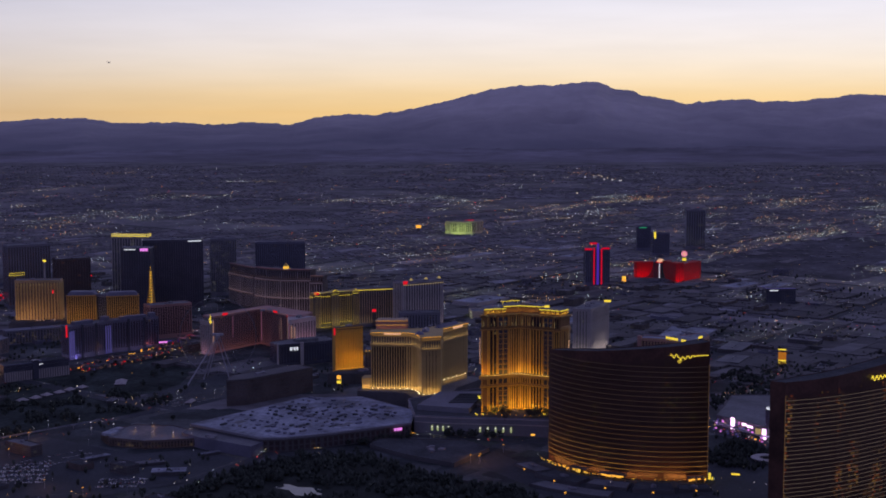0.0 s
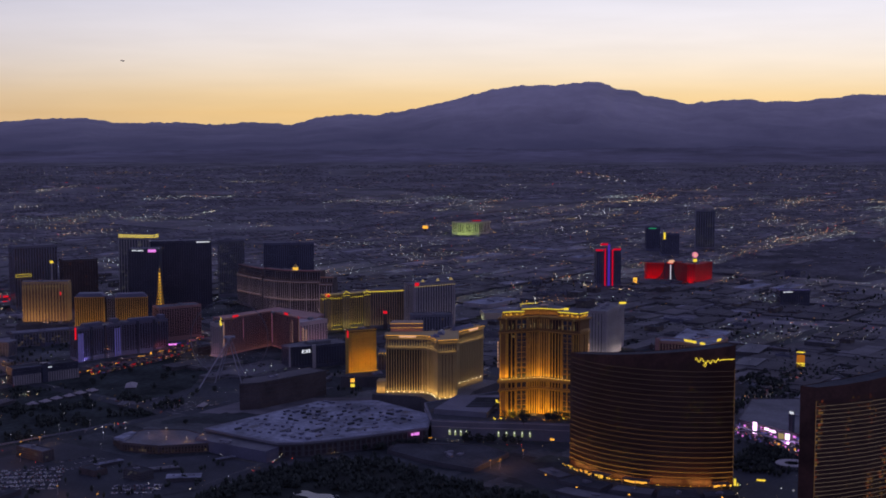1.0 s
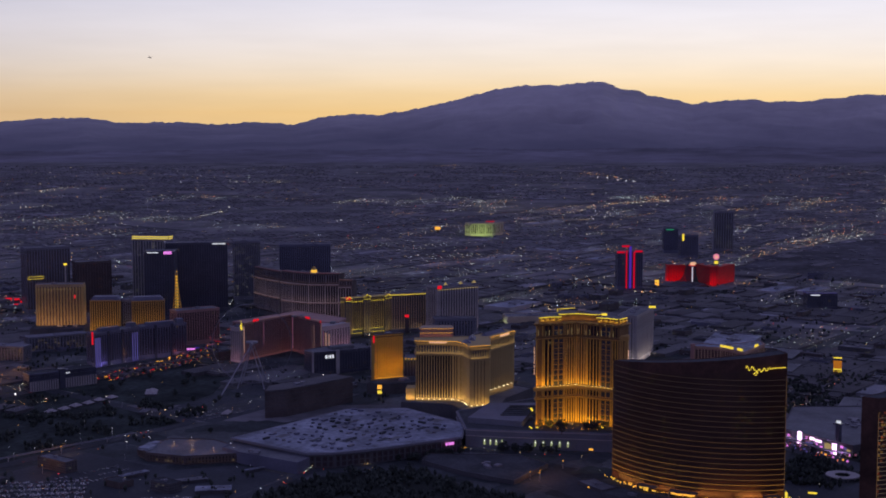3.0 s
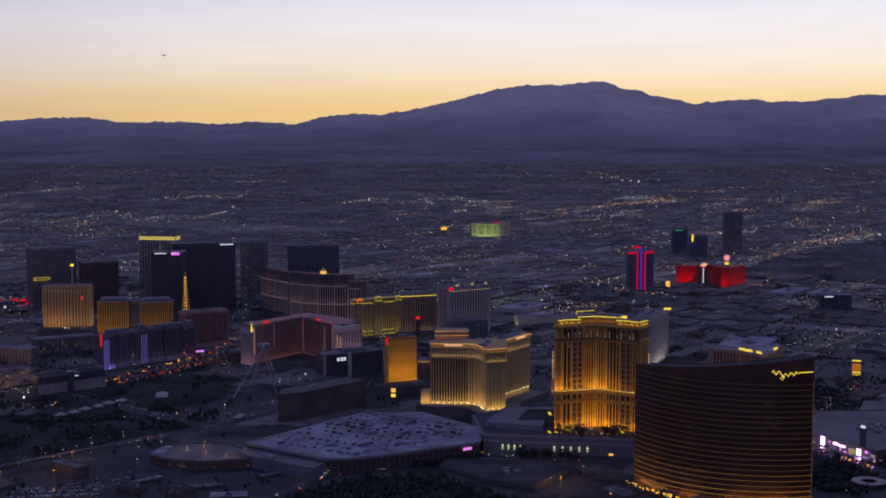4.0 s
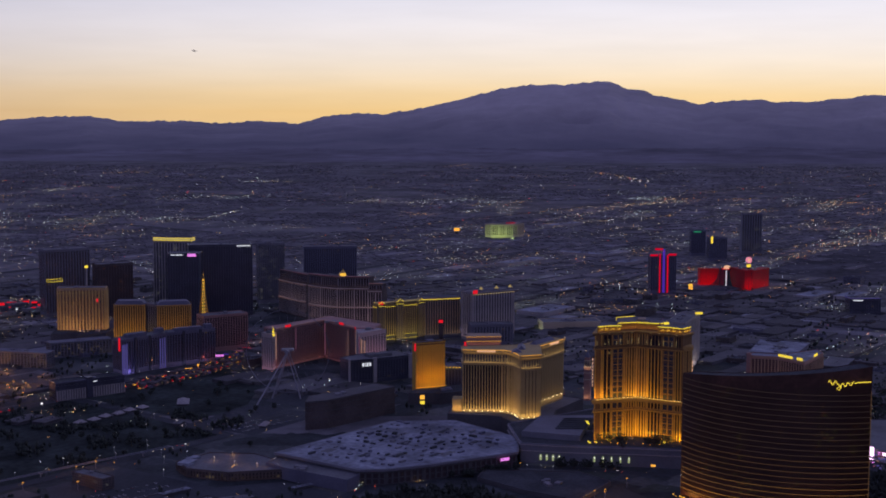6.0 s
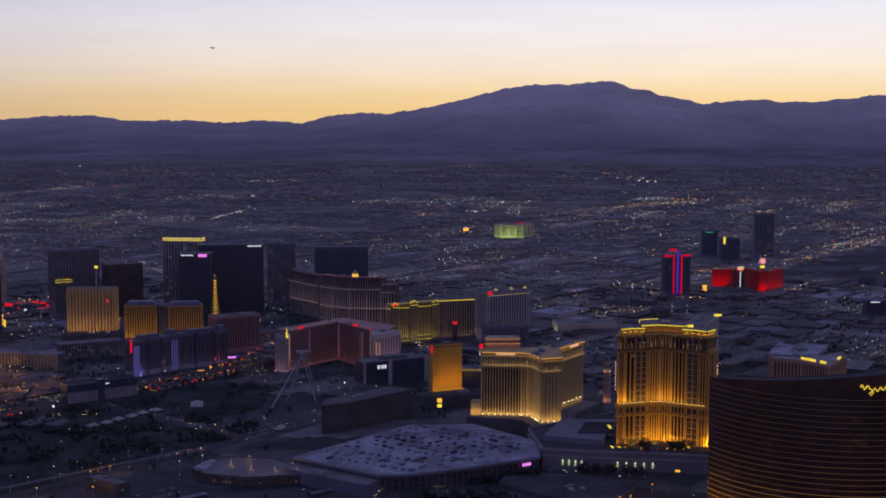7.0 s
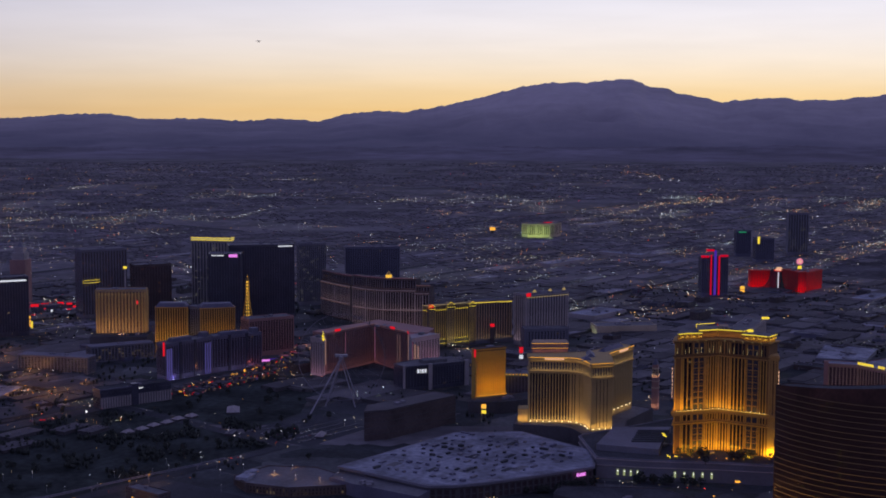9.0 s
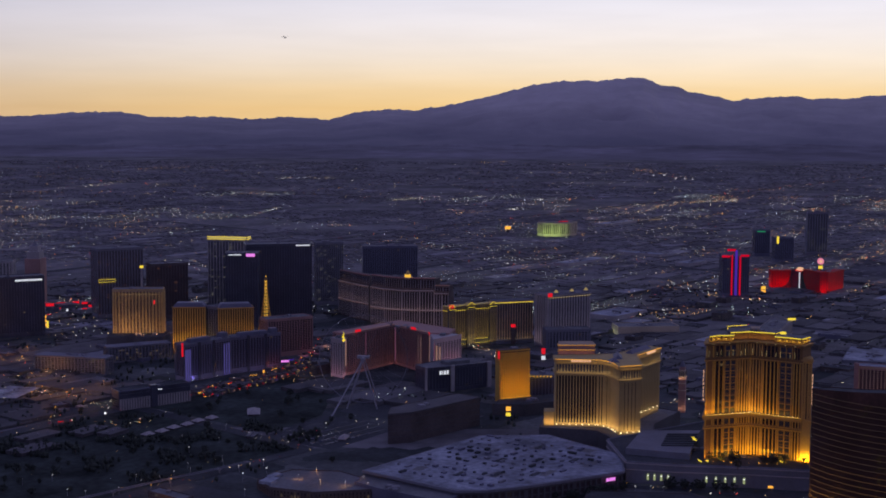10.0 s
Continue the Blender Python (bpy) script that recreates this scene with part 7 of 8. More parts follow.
    solid("street_lamps", g, E_CITY, "thousands of small white street and yard lamps", "street lamps", "stuff")
    solid("sodium_lamps", amber, E_SODIUM, "rows of small amber street lamps", "street lamps", "stuff")
    # a floodlit field far out
    g = Geo()
    for x, y in ((-6450, -3995), (-6490, -3942), (-6262, -3730), (-6241, -3657), (-6220, -3588)):
        put(g, x, y, 24, 2.6)
    solid("field_floodlights", g, E_FIELD, "bright white floodlights of a distant field", "floodlights", "stuff")
    g = Geo()
    for name, pts, width in ROADS:
        for (x0, y0), (x1, y1) in zip(pts, pts[1:]):
            n = math.hypot(x1 - x0, y1 - y0)
            for _ in range(int(n / (15 if width > 40 else 30))):
                k, o = rnd.rand(), rnd.uniform(-0.4, 0.4) * width
                x, y = x0 + (x1 - x0) * k - (y1 - y0) / n * o, y0 + (y1 - y0) * k + (x1 - x0) / n * o
                if in_sight(x, y) and (x > -950 or rnd.rand() < 0.55):
                    g.gem(x, y, float(ground_z(x, y)) + 1.4, 0.40 + 0.00022 * max(0, depth(x, y) - 800))
    solid("traffic", g, E_TRAFFIC, "strings of head and tail lights on the roads", "traffic", "stuff")


def wide_screen(x, y, w, z, h, material, label):
    z0 = float(ground_z(x, y))
    t = thing("wide_screen", x, y, z0, label, "screen")
    turn = math.atan2(MID[0] - x, -(MID[1] - y))
    part("frame", Geo().box(x, y, z0 - 0.5, z0 + z + h + 0.6, w + 1.2, 1.2, turn), M_STONE, t)
    part("face", Geo().box(x + 1.0, y + 0.8, z0 + z, z0 + z + h, w, 0.8, turn), material, t)


for sx, sy, sw, sz, sh in ((-544, -2342, 20, 6, 8), (-536, -2294, 9, 4, 5), (-603, -2316, 16, 8, 7), (-575, -2246, 12, 3, 5), (-612, -2260, 22, 5, 6), (-466, -2238, 9, 3, 4)):
    wide_screen(sx, sy, sw, sz, sh, E_RED, "bright red lit sign board beside the resort street")


def lit_street():
    """Shopfronts, kiosks and screens along the cross street, and the amber lamps of the car parks."""
    rnd = random.Random(31)
    paints = [E_RED, E_AMBER, E_RED, E_ORCHID, E_GOLD, E_AMBER, E_PINK, E_RED, E_VIOLET, E_PINK, E_COLUMN, E_COLUMN, E_ORCHID]
    path = [(-95, -1338), (-190, -1336), (-293, -1350), (-406, -1388), (-560, -1450), (-620, -1500)]
    for k in range(140):
        s = 4.99 * rnd.random() ** 1.2
        i = int(s)
        x = path[i][0] + (path[i + 1][0] - path[i][0]) * (s - i) + rnd.uniform(-14, 14)
        y = path[i][1] + (path[i + 1][1] - path[i][1]) * (s - i) + rnd.uniform(4, 70)
        z0, h, w = float(ground_z(x, y)), rnd.uniform(4, 9), rnd.uniform(6, 16)
        t = thing("shopfront", x, y, z0, "small shop with a lit fascia on the cross street", "shop", "shops along the cross street")
        b = part("body", Geo().box(x, y, z0 - 0.5, z0 + h, w, rnd.uniform(7, 12), 0.1), M_STONE, t)
        part("fascia", Geo().box(x, y + 7, z0 + h * 0.55, z0 + h * rnd.uniform(0.62, 0.8), w * rnd.uniform(0.10, 0.5), 0.8, 0.1), rnd.choice(paints), b)
        part("fascia", Geo().box(x + 7 + w / 2, y + rnd.uniform(-2, 2), z0 + 1, z0 + rnd.uniform(1.8, 2.8), 0.8, rnd.uniform(0.8, 2.2), 0.1), rnd.choice(paints), b)
    for x, y, z, watts, color in ((-180, -1322, 9, 170, (1.0, 0.30, 0.10)), (-268, -1340, 9, 220, (1.0, 0.34, 0.12)), (-345, -1352, 10, 160, (1.0, 0.16, 0.12)), (-420, -1368, 8, 80, (1.0, 0.22, 0.75)), (-500, -1395, 8, 60, (1.0, 0.16, 0.28)), (-580, -1440, 10, 240, (1.0, 0.35, 0.18))):
        lamp = bpy.data.lights.new("shop_light", "POINT")
        lamp.energy, lamp.color, lamp.shadow_soft_size = watts, color, 0.5
        new("shop_light", lamp).location = (x * S, y * S, (float(ground_z(x, y)) + z) * S)
    for x, y, w, z, h, m, label in ((-400, -1385, 20, 4, 4, E_MAGENTA, "bright magenta screen over the street"), (-425, -1380, 26, 3, 4, E_BLUE, "blue lit shopfront screen"),
                                    (-470, -1400, 20, 3, 3, E_ORCHID, "orchid lit shop fascia"), (-510, -1415, 16, 3, 2, E_RED, "thin red shop fascia"), (-545, -1430, 14, 3, 3, E_PINK, "soft pink lit shop fascia"),
                                    (-300, -1340, 3, 4, 5, E_AMBER, "orange upright street sign"), (-340, -1352, 15, 4, 0.8, E_GOLD, "long thin gold lit canopy"),
                                    (-270, -1336, 14, 4, 0.8, E_AMBER, "long thin amber lit canopy"), (-610, -2290, 14, 10, 5, E_RED, "small wide red roof sign"), (-560, -2330, 70, 4, 2, E_RED, "long thin red lit fascia"),
                                    (-590, -2345, 40, 9, 2, E_RED, "second thin red lit fascia"), (-527, -2250, 5, 3, 8, E_WHITE, "small bright white shop sign"), (-545, -2275, 6, 3, 4, E_WHITE, "small square white shop sign"),
                                    (-575, -2400, 12, 5, 4, E_ORCHID, "orchid coloured lit roadside sign"), (-345, -2078, 4, 4, 18, E_YELLOW, "upright yellow lit sign"), (128, -1274, 3, 9, 3, E_FIELD, "bright white lamp panel on a frame"), (190, -1310, 9, 2, 0.8, E_RED, "short low red lit fence"), (172, -1304, 6, 2, 0.8, E_RED, "short low red lit fence"), (206, -1318, 5, 2, 1, E_ORCHID, "small orchid lit panel"),
                                    (-177, -238, 7, 2, 3, E_AMBER, "amber lit shopfront below the podium"), (-194, -218, 5, 2, 3, E_AMBER, "amber lit shopfront below the podium"),
                                    (-152, 132, 12, 1, 2.4, E_YELLOW, "yellow lit gate sign beside the crescent tower"), (-985, -2380, 20, 20, 4, E_RED, "red sign on a far wall")):
        wide_screen(x, y, w, z, h, m, label)
    for x, y in ((69, -1525), (73, -1451), (156, -1370), (205, -1316), (98, -1369), (-80, -1800), (-60, -1700), (22, -218), (8, -210), (10, -1640), (60, -1560), (40, -1440), (100, -1460), (-150, -1880), (470, -860), (370, -872), (-30, -1480), (332, -876), (420, -805), (499, -612), (492, -536), (-58, -1842), (-101, -1698), (-32, -1650), (46, -1470), (110, -1500), (-15, -1575), (18, -205), (-60, -215)):
        z0 = float(ground_z(x, y))
        t = thing("street_lamp", x, y, z0, "amber sodium lamp on a tall steel mast", "street lamp", "amber street lamps")
        m = part("mast", Geo().tube([(x, y, z0 - 0.5), (x, y, z0 + 12)], 0.3, 6, 0.18), M_STEEL, t)
        part("lamp_head", Geo().box(x, y, z0 + 12, z0 + 12.8, 2.2, 1.2), E_AMBER, m)
        lamp = bpy.data.lights.new("street_lamp_light", "POINT")
        lamp.energy, lamp.color, lamp.shadow_soft_size = 200 if y > -1400 else 560, (1.0, 0.40, 0.10), 0.4
        new("street_lamp_light", lamp).location = (x * S, y * S, (z0 + 14) * S)


# ---------------------------------------------------------------- planting
GOLF = [(334, -462), (228, -472), (150, -458), (112, -402), (72, -378), (96, -303), (118, -222), (108, -158), (114, -86), (120, -22), (170, 60), (480, 60), (520, -380), (430, -430)]


def crown_geo(seed, r=5.0, h=9.0, clumps=46):
    rnd = random.Random(seed)
    g = Geo()
    for _ in range(clumps):
        a, q, k = rnd.uniform(0, 6.28), rnd.uniform(-0.9, 1.0), rnd.random() ** 0.5
        x, y, z = r * k * math.cos(a) * math.sqrt(1 - q * q * 0.8), r * k * math.sin(a) * math.sqrt(1 - q * q * 0.8), h * 0.62 + q * h * 0.36
        s = rnd.uniform(0.7, 1.6)
        vs = []
        for i in range(6):
            d = Vector(((1, 0, 0), (-1, 0, 0), (0, 1, 0), (0, -1, 0), (0, 0, 1), (0, 0, -1))[i])
            d.rotate(Euler((a, q * 3, k * 5)))
            vs.append(Vector((x, y, z)) + d * s * rnd.uniform(0.6, 1.3))
        g.add(vs, [(0, 2, 4), (2, 1, 4), (1, 3, 4), (3, 0, 4), (2, 0, 5), (1, 2, 5), (3, 1, 5), (0, 3, 5)])
    return g


def trunk_geo(h):
    g = Geo().tube([(0, 0, -0.5), (0.15, 0.1, h * 0.3), (0, 0.2, h * 0.55)], 0.45, 6, 0.2)
    for a in (0.3, 2.2, 4.4):
        g.tube([(0.05, 0.1, h * 0.38), (math.cos(a) * 1.6, math.sin(a) * 1.6, h * 0.62)], 0.2, 4, 0.08)
    return g


def plant_trees():
    crowns = [crown_geo(i, 4.4 + i * 0.5, 9 + i).mesh("crown", M_LEAF) for i in range(5)]
    trunks = [trunk_geo(9 + i).mesh("trunk", M_BARK) for i in range(5)]
    rnd = random.Random(4)
    n = 0
    while n < 292:
        if n < 110:
            x, y = rnd.uniform(70, 400), rnd.uniform(-470, 40)
            if not inside(GOLF, x, y) or near_road(x, y, 4) or math.hypot((x - 295) * 1.6, y + 318) < 58:
                continue
        elif n < 160:
            # rows before the podium and the mall
            s = rnd.random()
            x, y = rnd.choice(((-66 - 78 * s, -400 + 150 * s), (-158 - 66 * s, -318 + 106 * s), (-300 - 120 * s, 100 - 110 * s), (-40 + 90 * s, -392 - 40 * s)))
            x, y = x + rnd.uniform(-9, 9), y + rnd.uniform(-9, 9)
        else:
            x, y = (rnd.uniform(-200, 600), rnd.uniform(-1290, -900)) if rnd.random() < 0.7 else view_to_plan(rnd.uniform(1200, 2900), rnd.uniform(-700, 700))
            if not is_free(x, y, 3):
                continue
        if n >= 262:
            s = rnd.random()
            x, y = -600 - 320 * s + rnd.uniform(-12, 12), -165 - 10 * s + rnd.choice((-30, 22)) + rnd.uniform(-8, 8)
        i = rnd.randrange(5)
        on_roof = -232 < x < -140 and -345 < y < -195
        t = thing("tree", x, y, 35.0 if on_roof else float(ground_z(x, y)), "dark broad-leaved tree on watered ground", "tree", "trees on the golf course and streets")
        k = rnd.uniform(0.8, 1.35)
        t.scale = (k, k, k * rnd.uniform(0.9, 1.1))
        t.rotation_euler = (0, 0, rnd.uniform(0, 6.28))
        for nm, me in (("trunk", trunks[i]), ("crown", crowns[i])):
            ob = new(nm, me)
            ob.parent = t
        n += 1
    # the countless further trees
    g = Geo()
    r2 = np.random.RandomState(3)
    for q in range(13500):
        w = 1150 + 3000 * r2.rand() ** 1.5
        l = (r2.rand() * 2 - 1) * (0.36 * w + 150)
        x, y = view_to_plan(w, l) if q < 10000 else (r2.uniform(-250, 620), r2.uniform(-1295, -900))
        if noise.noise(Vector((x / 330, y / 330, 12.0))) < -0.12 or not is_free(x, y, 1) or (-840 < y < -560 and 180 < x < 700 and r2.rand() < 0.75) or (not is_built(x, y) and noise.noise(Vector((x / 60, y / 60, 3.0))) < 0.1):
            continue
        z = float(ground_z(x, y))
        h = r2.uniform(6, 11)
        for q in range(2):
            a, b = r2.uniform(-2, 2), r2.uniform(-2, 2)
            s = r2.uniform(1.8, 3.4)
            g.add([(x + a + s, y + b, z + h * 0.6), (x + a, y + b + s * r2.uniform(.7, 1.2), z + h * 0.55), (x + a - s * r2.uniform(.7, 1.2), y + b, z + h * 0.65), (x + a, y + b - s, z + h * 0.6),
                   (x + a, y + b, z + h), (x + a, y + b, z - 0.3)],
                  [(0, 1, 4), (1, 2, 4), (2, 3, 4), (3, 0, 4), (1, 0, 5), (2, 1, 5), (3, 2, 5), (0, 3, 5)])
    # thick planting between the crescent tower and the mall, and along the boulevard
    for x0, x1, y0, y1, n in ((-400, -230, 40, 130, 260), (-330, -180, 60, 150, 160), (-640, -480, -190, -90, 200), (-760, -600, -130, -60, 120), (-1010, -780, -190, -100, 160)):
        for q in range(n):
            x, y = r2.uniform(x0, x1), r2.uniform(y0, y1)
            if math.hypot(x + 254, y - 135) < 30 or inside([(-470, -40), (-420, 90), (-560, 150), (-720, 60), (-600, -90)], x, y) or near_road(x, y, 2):
                continue
            z, h, s = float(ground_z(x, y)), r2.uniform(7, 13), r2.uniform(2.4, 4.4)
            g.add([(x + s, y, z + h * 0.6), (x, y + s * r2.uniform(.7, 1.2), z + h * 0.5), (x - s * r2.uniform(.7, 1.2), y, z + h * 0.65), (x, y - s, z + h * 0.55), (x + r2.uniform(-1, 1), y, z + h), (x, y, z - 0.3)],
                  [(0, 1, 4), (1, 2, 4), (2, 3, 4), (3, 0, 4), (1, 0, 5), (2, 1, 5), (3, 2, 5), (0, 3, 5)])
    # close cover of the golf course
    for q in range(5200):
        x, y = r2.uniform(70, 470), r2.uniform(-470, 50)
        if not inside(GOLF, x, y) or math.hypot((x - 293) * 1.7, y + 318) < 62 or noise.noise(Vector((x / 46, y / 46, 8.0))) < -0.16:
            continue
        z, h, s = float(ground_z(x, y)), r2.uniform(5, 12), r2.uniform(2.0, 4.2)
        g.add([(x + s, y, z + h * 0.6), (x, y + s * r2.uniform(.7, 1.2), z + h * 0.5), (x - s * r2.uniform(.7, 1.2), y, z + h * 0.65), (x, y - s, z + h * 0.55), (x + r2.uniform(-1, 1), y, z + h), (x, y, z - 0.3)],
              [(0, 1, 4), (1, 2, 4), (2, 3, 4), (3, 0, 4), (1, 0, 5), (2, 1, 5), (3, 2, 5), (0, 3, 5)])
    solid("street_trees", g, M_LEAF, "countless dark street and garden trees", "trees", "stuff")


pond = [(290 + (17 + 5 * math.sin(3 * q) + 4 * math.sin(7 * q)) * math.cos(q), -318 + (46 + 10 * math.cos(2 * q) + 6 * math.sin(5 * q)) * math.sin(q)) for q in [i * 2 * math.pi / 28 for i in range(28)]]
solid("water", Geo().add([(x, y, float(ground_z(x, y)) + 0.7) for x, y in pond], [tuple(range(28))]), M_WATER, "still pond that mirrors the pale sky", "pond", "structure")
outline = ccw(GOLF)
solid("ground_golf_course", Geo().add([(x, y, float(ground_z(x, y)) + 0.48) for x, y in outline], [tuple(range(len(outline)))]), M_GRASS, "dark mown golf course grass", "lawn", "structure")

# floodlit sand field far out
field = ccw([(-3491, -2610), (-3856, -2474), (-3810, -2430), (-3440, -2565)])
solid("ground_lit_field", Geo().add([(x, y, float(ground_z(x, y)) + 0.6) for x, y in field], [(0, 1, 2, 3)]), M_SAND, "pale sand field under yellow floodlights", "field", "structure")
lamp = bpy.data.lights.new("field_light", "AREA")
lamp.shape, lamp.size, lamp.size_y, lamp.energy, lamp.color = "RECTANGLE", 330 * S, 12 * S, 900, (1.0, 0.74, 0.28)
ob = new("field_light", lamp)
ob.location, ob.rotation_euler = (-3649 * S, -2520 * S, 75 * S), (0, 0, math.atan2(136, -365))

# ring-shaped canopy before the mall
t = thing("ring_canopy", -254, 135, 6, "pale ring-shaped canopy on thin columns", "canopy")
ring = Geo()
for q in range(24):
    a = 2 * math.pi * q / 24
    for r in (11, 24):
        for z in (12.0, 13.0):
            ring.v.append((-254 + r * math.cos(a), 135 + r * math.sin(a), z))
for q in range(24):
    k, n = 4 * q, 4 * ((q + 1) % 24)
    ring.f += [(k + 1, k + 3, n + 3, n + 1), (k + 2, k, n, n + 2), (k + 3, k + 2, n + 2, n + 3), (k, k + 1, n + 1, n)]
part("ring_roof", ring, M_CONCRETE, t)
for q in range(8):
    part("column", Geo().tube([(-254 + 18 * math.cos(q * 0.785), 135 + 18 * math.sin(q * 0.785), 5.5), (-254 + 18 * math.cos(q * 0.785), 135 + 18 * math.sin(q * 0.785), 12.1)], 0.4, 6), M_STEEL, t)

# small aircraft over the valley
t = thing("small_aircraft", 331, -656, 606, "tiny dark aircraft against the pale sky", "aircraft")
part("fuselage", Geo().tube([(326, -660, 606), (331, -656, 606.3), (336, -652, 606)], 0.9, 6, 0.5), M_SLATE, t)
part("wing", Geo().box(331, -656, 606.4, 606.7, 1.5, 8, 0.7), M_SLATE, t)
part("tail", Geo().box(336, -652, 606, 608, 1.4, 0.4, 0.7), M_SLATE, t)



def parked_cars():
    """Rows of cars on the car parks near the exhibition hall."""
    body = Geo()
    body.box(0, 0, 0.3, 0.95, 4.6, 1.85)
    lower = body.mesh("body", M_CAR)
    cabin = Geo().add([(-1.9, -0.85, 0.95), (1.1, -0.85, 0.95), (1.1, 0.85, 0.95), (-1.9, 0.85, 0.95), (-1.4, -0.7, 1.5), (0.4, -0.7, 1.5), (0.4, 0.7, 1.5), (-1.4, 0.7, 1.5)],
                      [(0, 1, 5, 4), (1, 2, 6, 5), (2, 3, 7, 6), (3, 0, 4, 7), (4, 5, 6, 7)]).mesh("cabin", G_BLACK)
    tyre = Geo().tube([(0, -0.12, 0), (0, 0.12, 0)], 0.33, 8).mesh("wheel", M_BLACK)
    z = 6.13
    first = thing("car", -110, -870, z, "parked car with pale sky on its paint", "car", "cars in the car parks")
    for nm, me, x, y, zz in (("body", lower, 0, 0, 0), ("cabin", cabin, 0, 0, 0), ("wheel", tyre, 1.4, 0.85, 0.33), ("wheel", tyre, 1.4, -0.85, 0.33), ("wheel", tyre, -1.4, 0.85, 0.33), ("wheel", tyre, -1.4, -0.85, 0.33)):
        ob = new(nm, me)
        ob.parent = first
        ob.location = (x * S, y * S, zz * S)
    rnd = random.Random(9)
    for row in range(9):
        for k in range(44 if row < 6 else 22):
            if rnd.random() < 0.15:
                continue
            if row < 6:
                x, y = -130 + k * 3.7, -872 - row * 21 - k * 0.2
            else:
                x, y = 330 + k * 7.5, -700 - (row - 6) * 24 - k * 1.2
            copy_thing(first, pose(x * S, y * S, z * S, 0, 0, 90 + rnd.uniform(-3, 3) + (180 if rnd.random() < 0.5 else 0)))


def bungalow(x, y, w, d, turn):
    z0 = float(ground_z(x, y))
    t = thing("bungalow", x, y, z0, "low bungalow with a pale hipped roof among dark trees", "house", "bungalows on the open land")
    part("wall", Geo().box(x, y, z0 - 0.5, z0 + 3.2, w, d, turn), M_STONE, t)
    c, s = math.cos(turn), math.sin(turn)
    rim = [(x + c * a - s * b, y + s * a + c * b, z0 + 3.2) for a, b in ((-w / 2 - 1, -d / 2 - 1), (w / 2 + 1, -d / 2 - 1), (w / 2 + 1, d / 2 + 1), (-w / 2 - 1, d / 2 + 1))]
    top = [(x + c * a, y + s * a, z0 + 7.5) for a in (-w / 2 + d * 0.4, w / 2 - d * 0.4)]
    part("roof", Geo().add(rim + top, [(0, 1, 5, 4), (1, 2, 5), (2, 3, 4, 5), (3, 0, 4)]), M_CONCRETE, t)


for k in range(6):
    bungalow(158 - 28 * k, -1132 - 2 * k + (k % 2) * 3, 17, 13 + (k % 3), 0.06 * (k % 3))
bungalow(-58, -1118, 46, 20, 0.8)
bungalow(-20, -880, 26, 12, 0.5)


def monorail():
    pts = [(558, -938), (478, -908), (410, -901), (321, -891), (240, -880), (188, -876)]
    t = thing("monorail_track", 305, -884, 6, "pale twin concrete monorail beams on columns", "track")
    for o in (-3.0, 3.0):
        part("beam", Geo().tube([(x, y + o, 13.5) for x, y in pts], 0.7), M_CLAD, t)
    for x, y in pts:
        part("column", Geo().tube([(x, y, 5.5), (x, y, 12)], 0.7, 8), M_CONCRETE, t)
        part("crosshead", Geo().box(x, y, 12, 13, 1.6, 8), M_CONCRETE, t)


def white_lamp(x, y, big):
    z0 = float(ground_z(x, y))
    t = thing("street_lamp", x, y, z0, "white lamp on a slim steel mast", "street lamp", "white street lamps")
    m = part("mast", Geo().tube([(x, y, z0 - 0.5), (x, y, z0 + 10)], 0.22, 6, 0.12), M_STEEL, t)
    part("lamp_head", Geo().gem(x, y, z0 + 10, 0.95 if big else 0.62), E_FIELD, m)


for k, (x, y) in enumerate(((357, -908), (327, -904), (299, -908), (274, -902), (245, -827), (298, -768), (448, -948), (437, -924), (453, -1040), (417, -1023), (213, -901), (203, -823), (74, -966), (398, -904),
                            (344, -935), (253, -931), (194, -924), (173, -860), (218, -863), (-43, -371), (-56, -355), (-62, -339), (445, -500), (408, -530), (230, -570), (190, -1000), (120, -1010), (60, -1060), (150, -1060))):
    white_lamp(x, y, k in (4, 11, 18, 17))


def long_roof(name, label, x, y, w, d, h, turn, roof):
    """A low shed, canopy or store with an overhanging roof."""
    z0 = float(ground_z(x, y))
    t = thing(name, x, y, z0, label, "building")
    part("wall", Geo().box(x, y, z0 - 0.5, z0 + h, w, d, turn), M_STONE, t)
    part("roof", Geo().box(x, y, z0 + h, z0 + h + 0.9, w + 2, d + 2, turn), roof, t)
    c, q = math.cos(turn), math.sin(turn)
    for k in range(3):
        o = (k - 1) * w * 0.3
        part("rooftop_unit", Geo().box(x + c * o, y + q * o, z0 + h + 0.9, z0 + h + 2.4, 3.2, 2.6, turn), M_MACHINE, t)


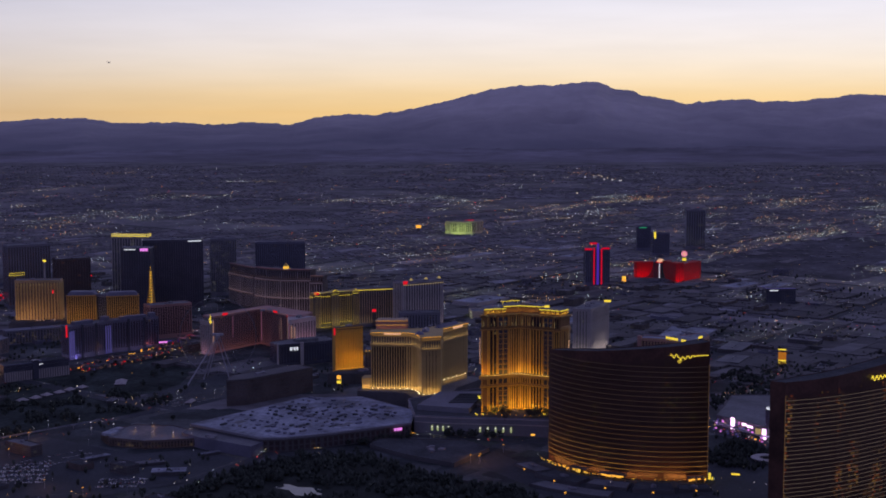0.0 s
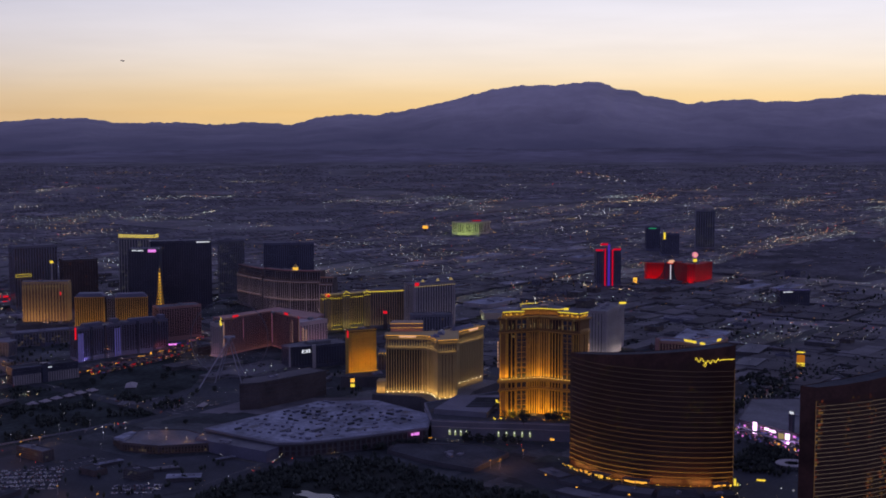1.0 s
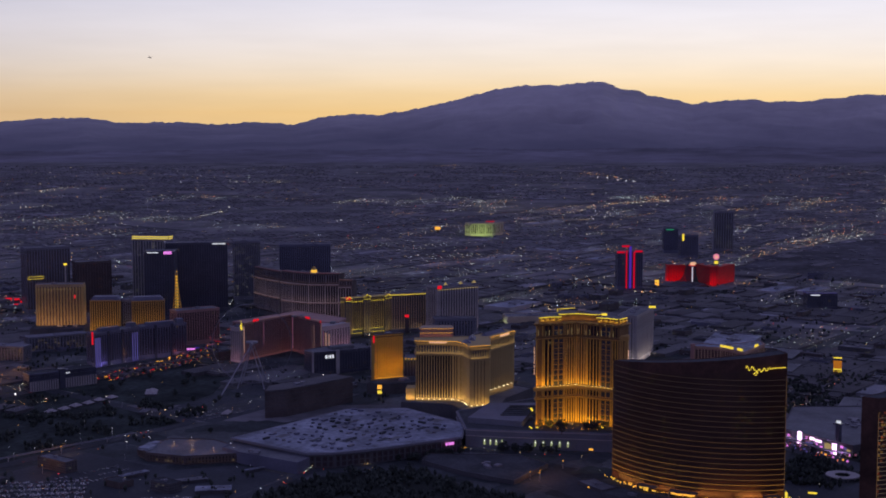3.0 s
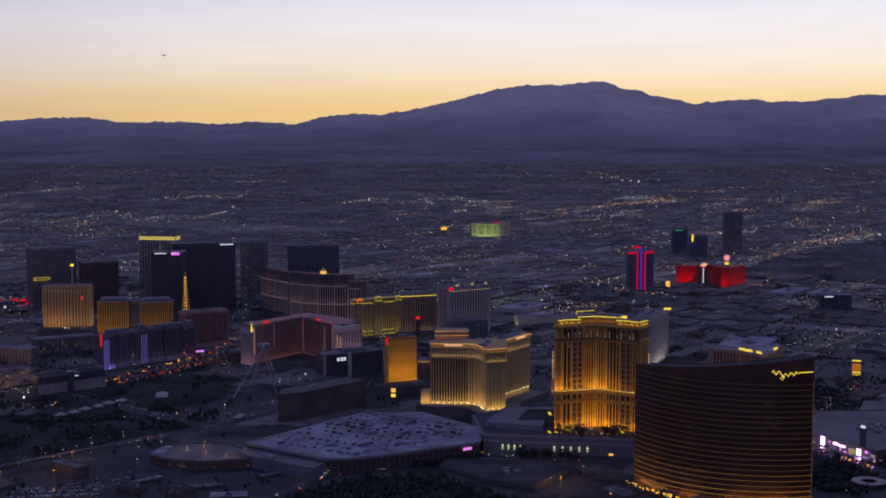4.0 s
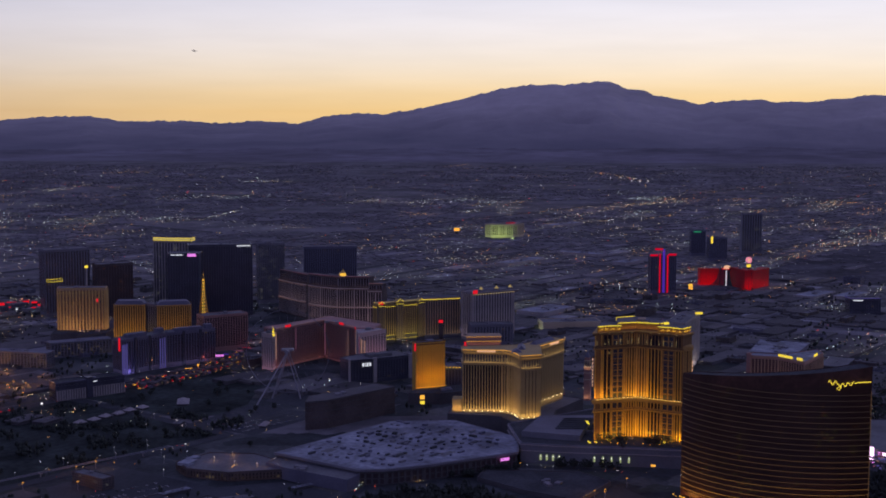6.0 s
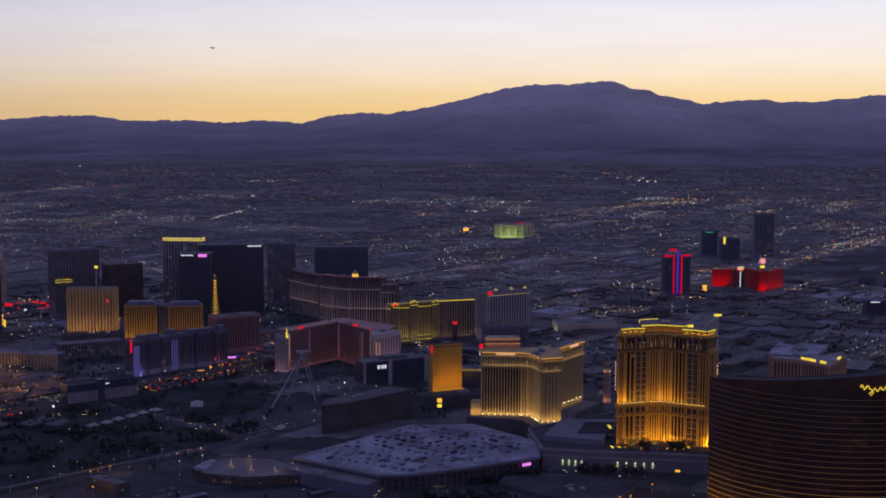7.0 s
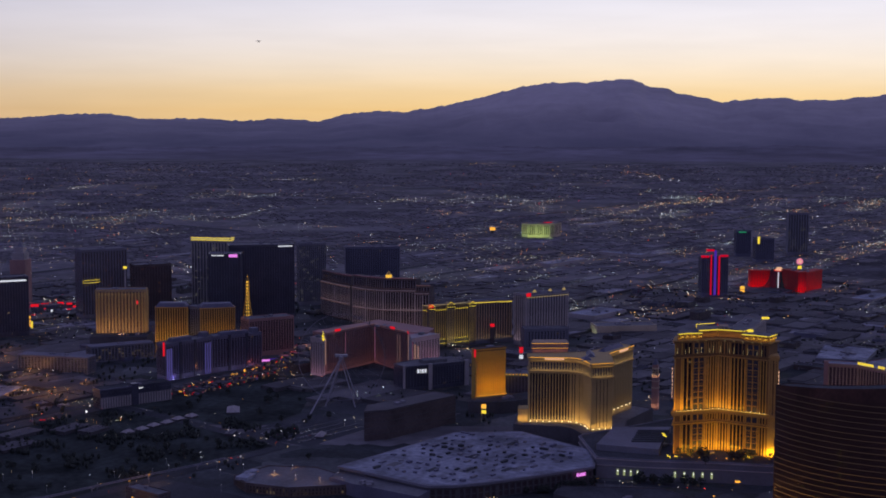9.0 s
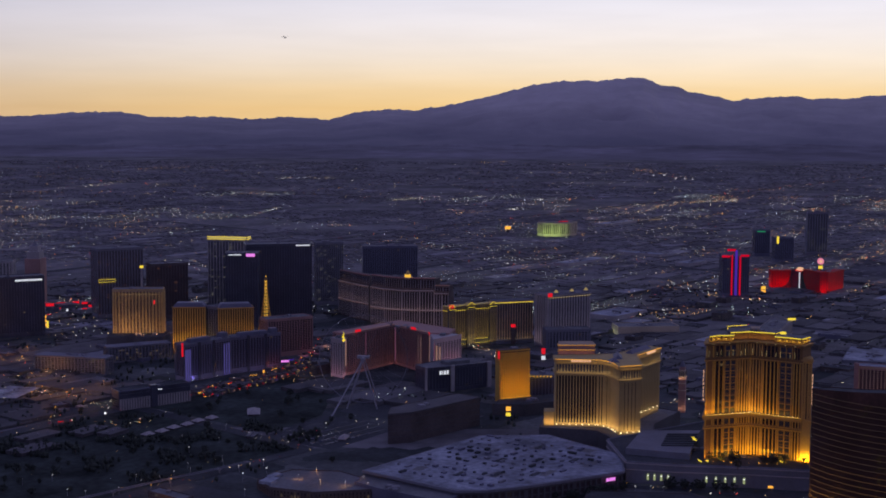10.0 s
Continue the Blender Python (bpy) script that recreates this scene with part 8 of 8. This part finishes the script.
for x, y, w, d, h, turn, roof in ((355, -685, 52, 9, 4.5, -0.13, M_WHITE_ROOF), (340, -532, 48, 22, 5.5, -0.80, M_WHITE_ROOF), (225, -566, 30, 6, 4, -0.2, M_WHITE_ROOF), (330, -600, 60, 14, 4, -0.5, M_GREY_ROOF), (120, -1545, 95, 60, 7, 0.5, M_WHITE_ROOF),
                                  (277, -1250, 66, 34, 6, 0.1, M_STONE), (205, -1218, 60, 30, 6, 0.2, M_STONE), (330, -1190, 70, 36, 6, 0.1, M_STONE), (188, -1180, 44, 26, 6, 0.2, M_STONE), (60, -1000, 26, 12, 4, 0.5, M_GREY_ROOF),
                                  (-720, -20, 120, 60, 9, 0.25, M_GREY_ROOF), (-980, -270, 90, 46, 7, 0.2, M_GREY_ROOF), (-1120, -330, 110, 50, 8, 0.2, M_GREY_ROOF)):
    long_roof("low_store", "long low store with a flat overhanging roof", x, y, w, d, h, turn, roof)


def car_rows():
    """The many further cars in the open car parks."""
    g = Geo()
    r = random.Random(77)
    for cx, cy, rows, count, turn in ((490, -720, 10, 40, -0.78), (420, -545, 4, 22, -0.86), (-1030, -60, 8, 34, 0.2), (-830, -200, 5, 28, 0.1), (-640, -250, 5, 20, 0.4), (-1180, -480, 8, 30, 0.2), (60, -1500, 6, 24, 0.3), (-80, -1930, 7, 26, 0.0),
                                      (300, -1420, 6, 34, 0.05), (-330, -880, 5, 18, 0.5), (-1290, -1000, 8, 30, 0.25), (-1240, -700, 7, 30, 0.2), (-620, -700, 5, 18, 0.5)):
        c, q = math.cos(turn), math.sin(turn)
        for i in range(rows):
            for k in range(count):
                if r.random() < 0.22:
                    continue
                a, b = (k - count / 2) * 3.1, (i - rows / 2) * 11.5 + (i % 2) * 4.5
                x, y = cx + c * a - q * b, cy + q * a + c * b
                z = float(ground_z(x, y)) + 0.3
                g.box(x, y, z, z + 0.95, 1.9, 4.6, turn)
                g.box(x, y, z + 0.95, z + 1.6, 1.6, 2.4, turn)
    solid("parked_cars", g, M_CAR, "rows of parked cars in the open car parks", "cars", "stuff")


car_rows()
monorail()
town_blocks()
parked_cars()
houses("town_houses", M_ROOFS, "countless low houses and sheds round the boulevard", 5, 1200, 4300, 17000, 0.09)
houses("suburb_houses", M_SUBURB, "countless dim houses of the far suburbs", 6, 4100, 11500, 24000, 0.05)
lamps()
lit_street()
plant_trees()
hang_windows()
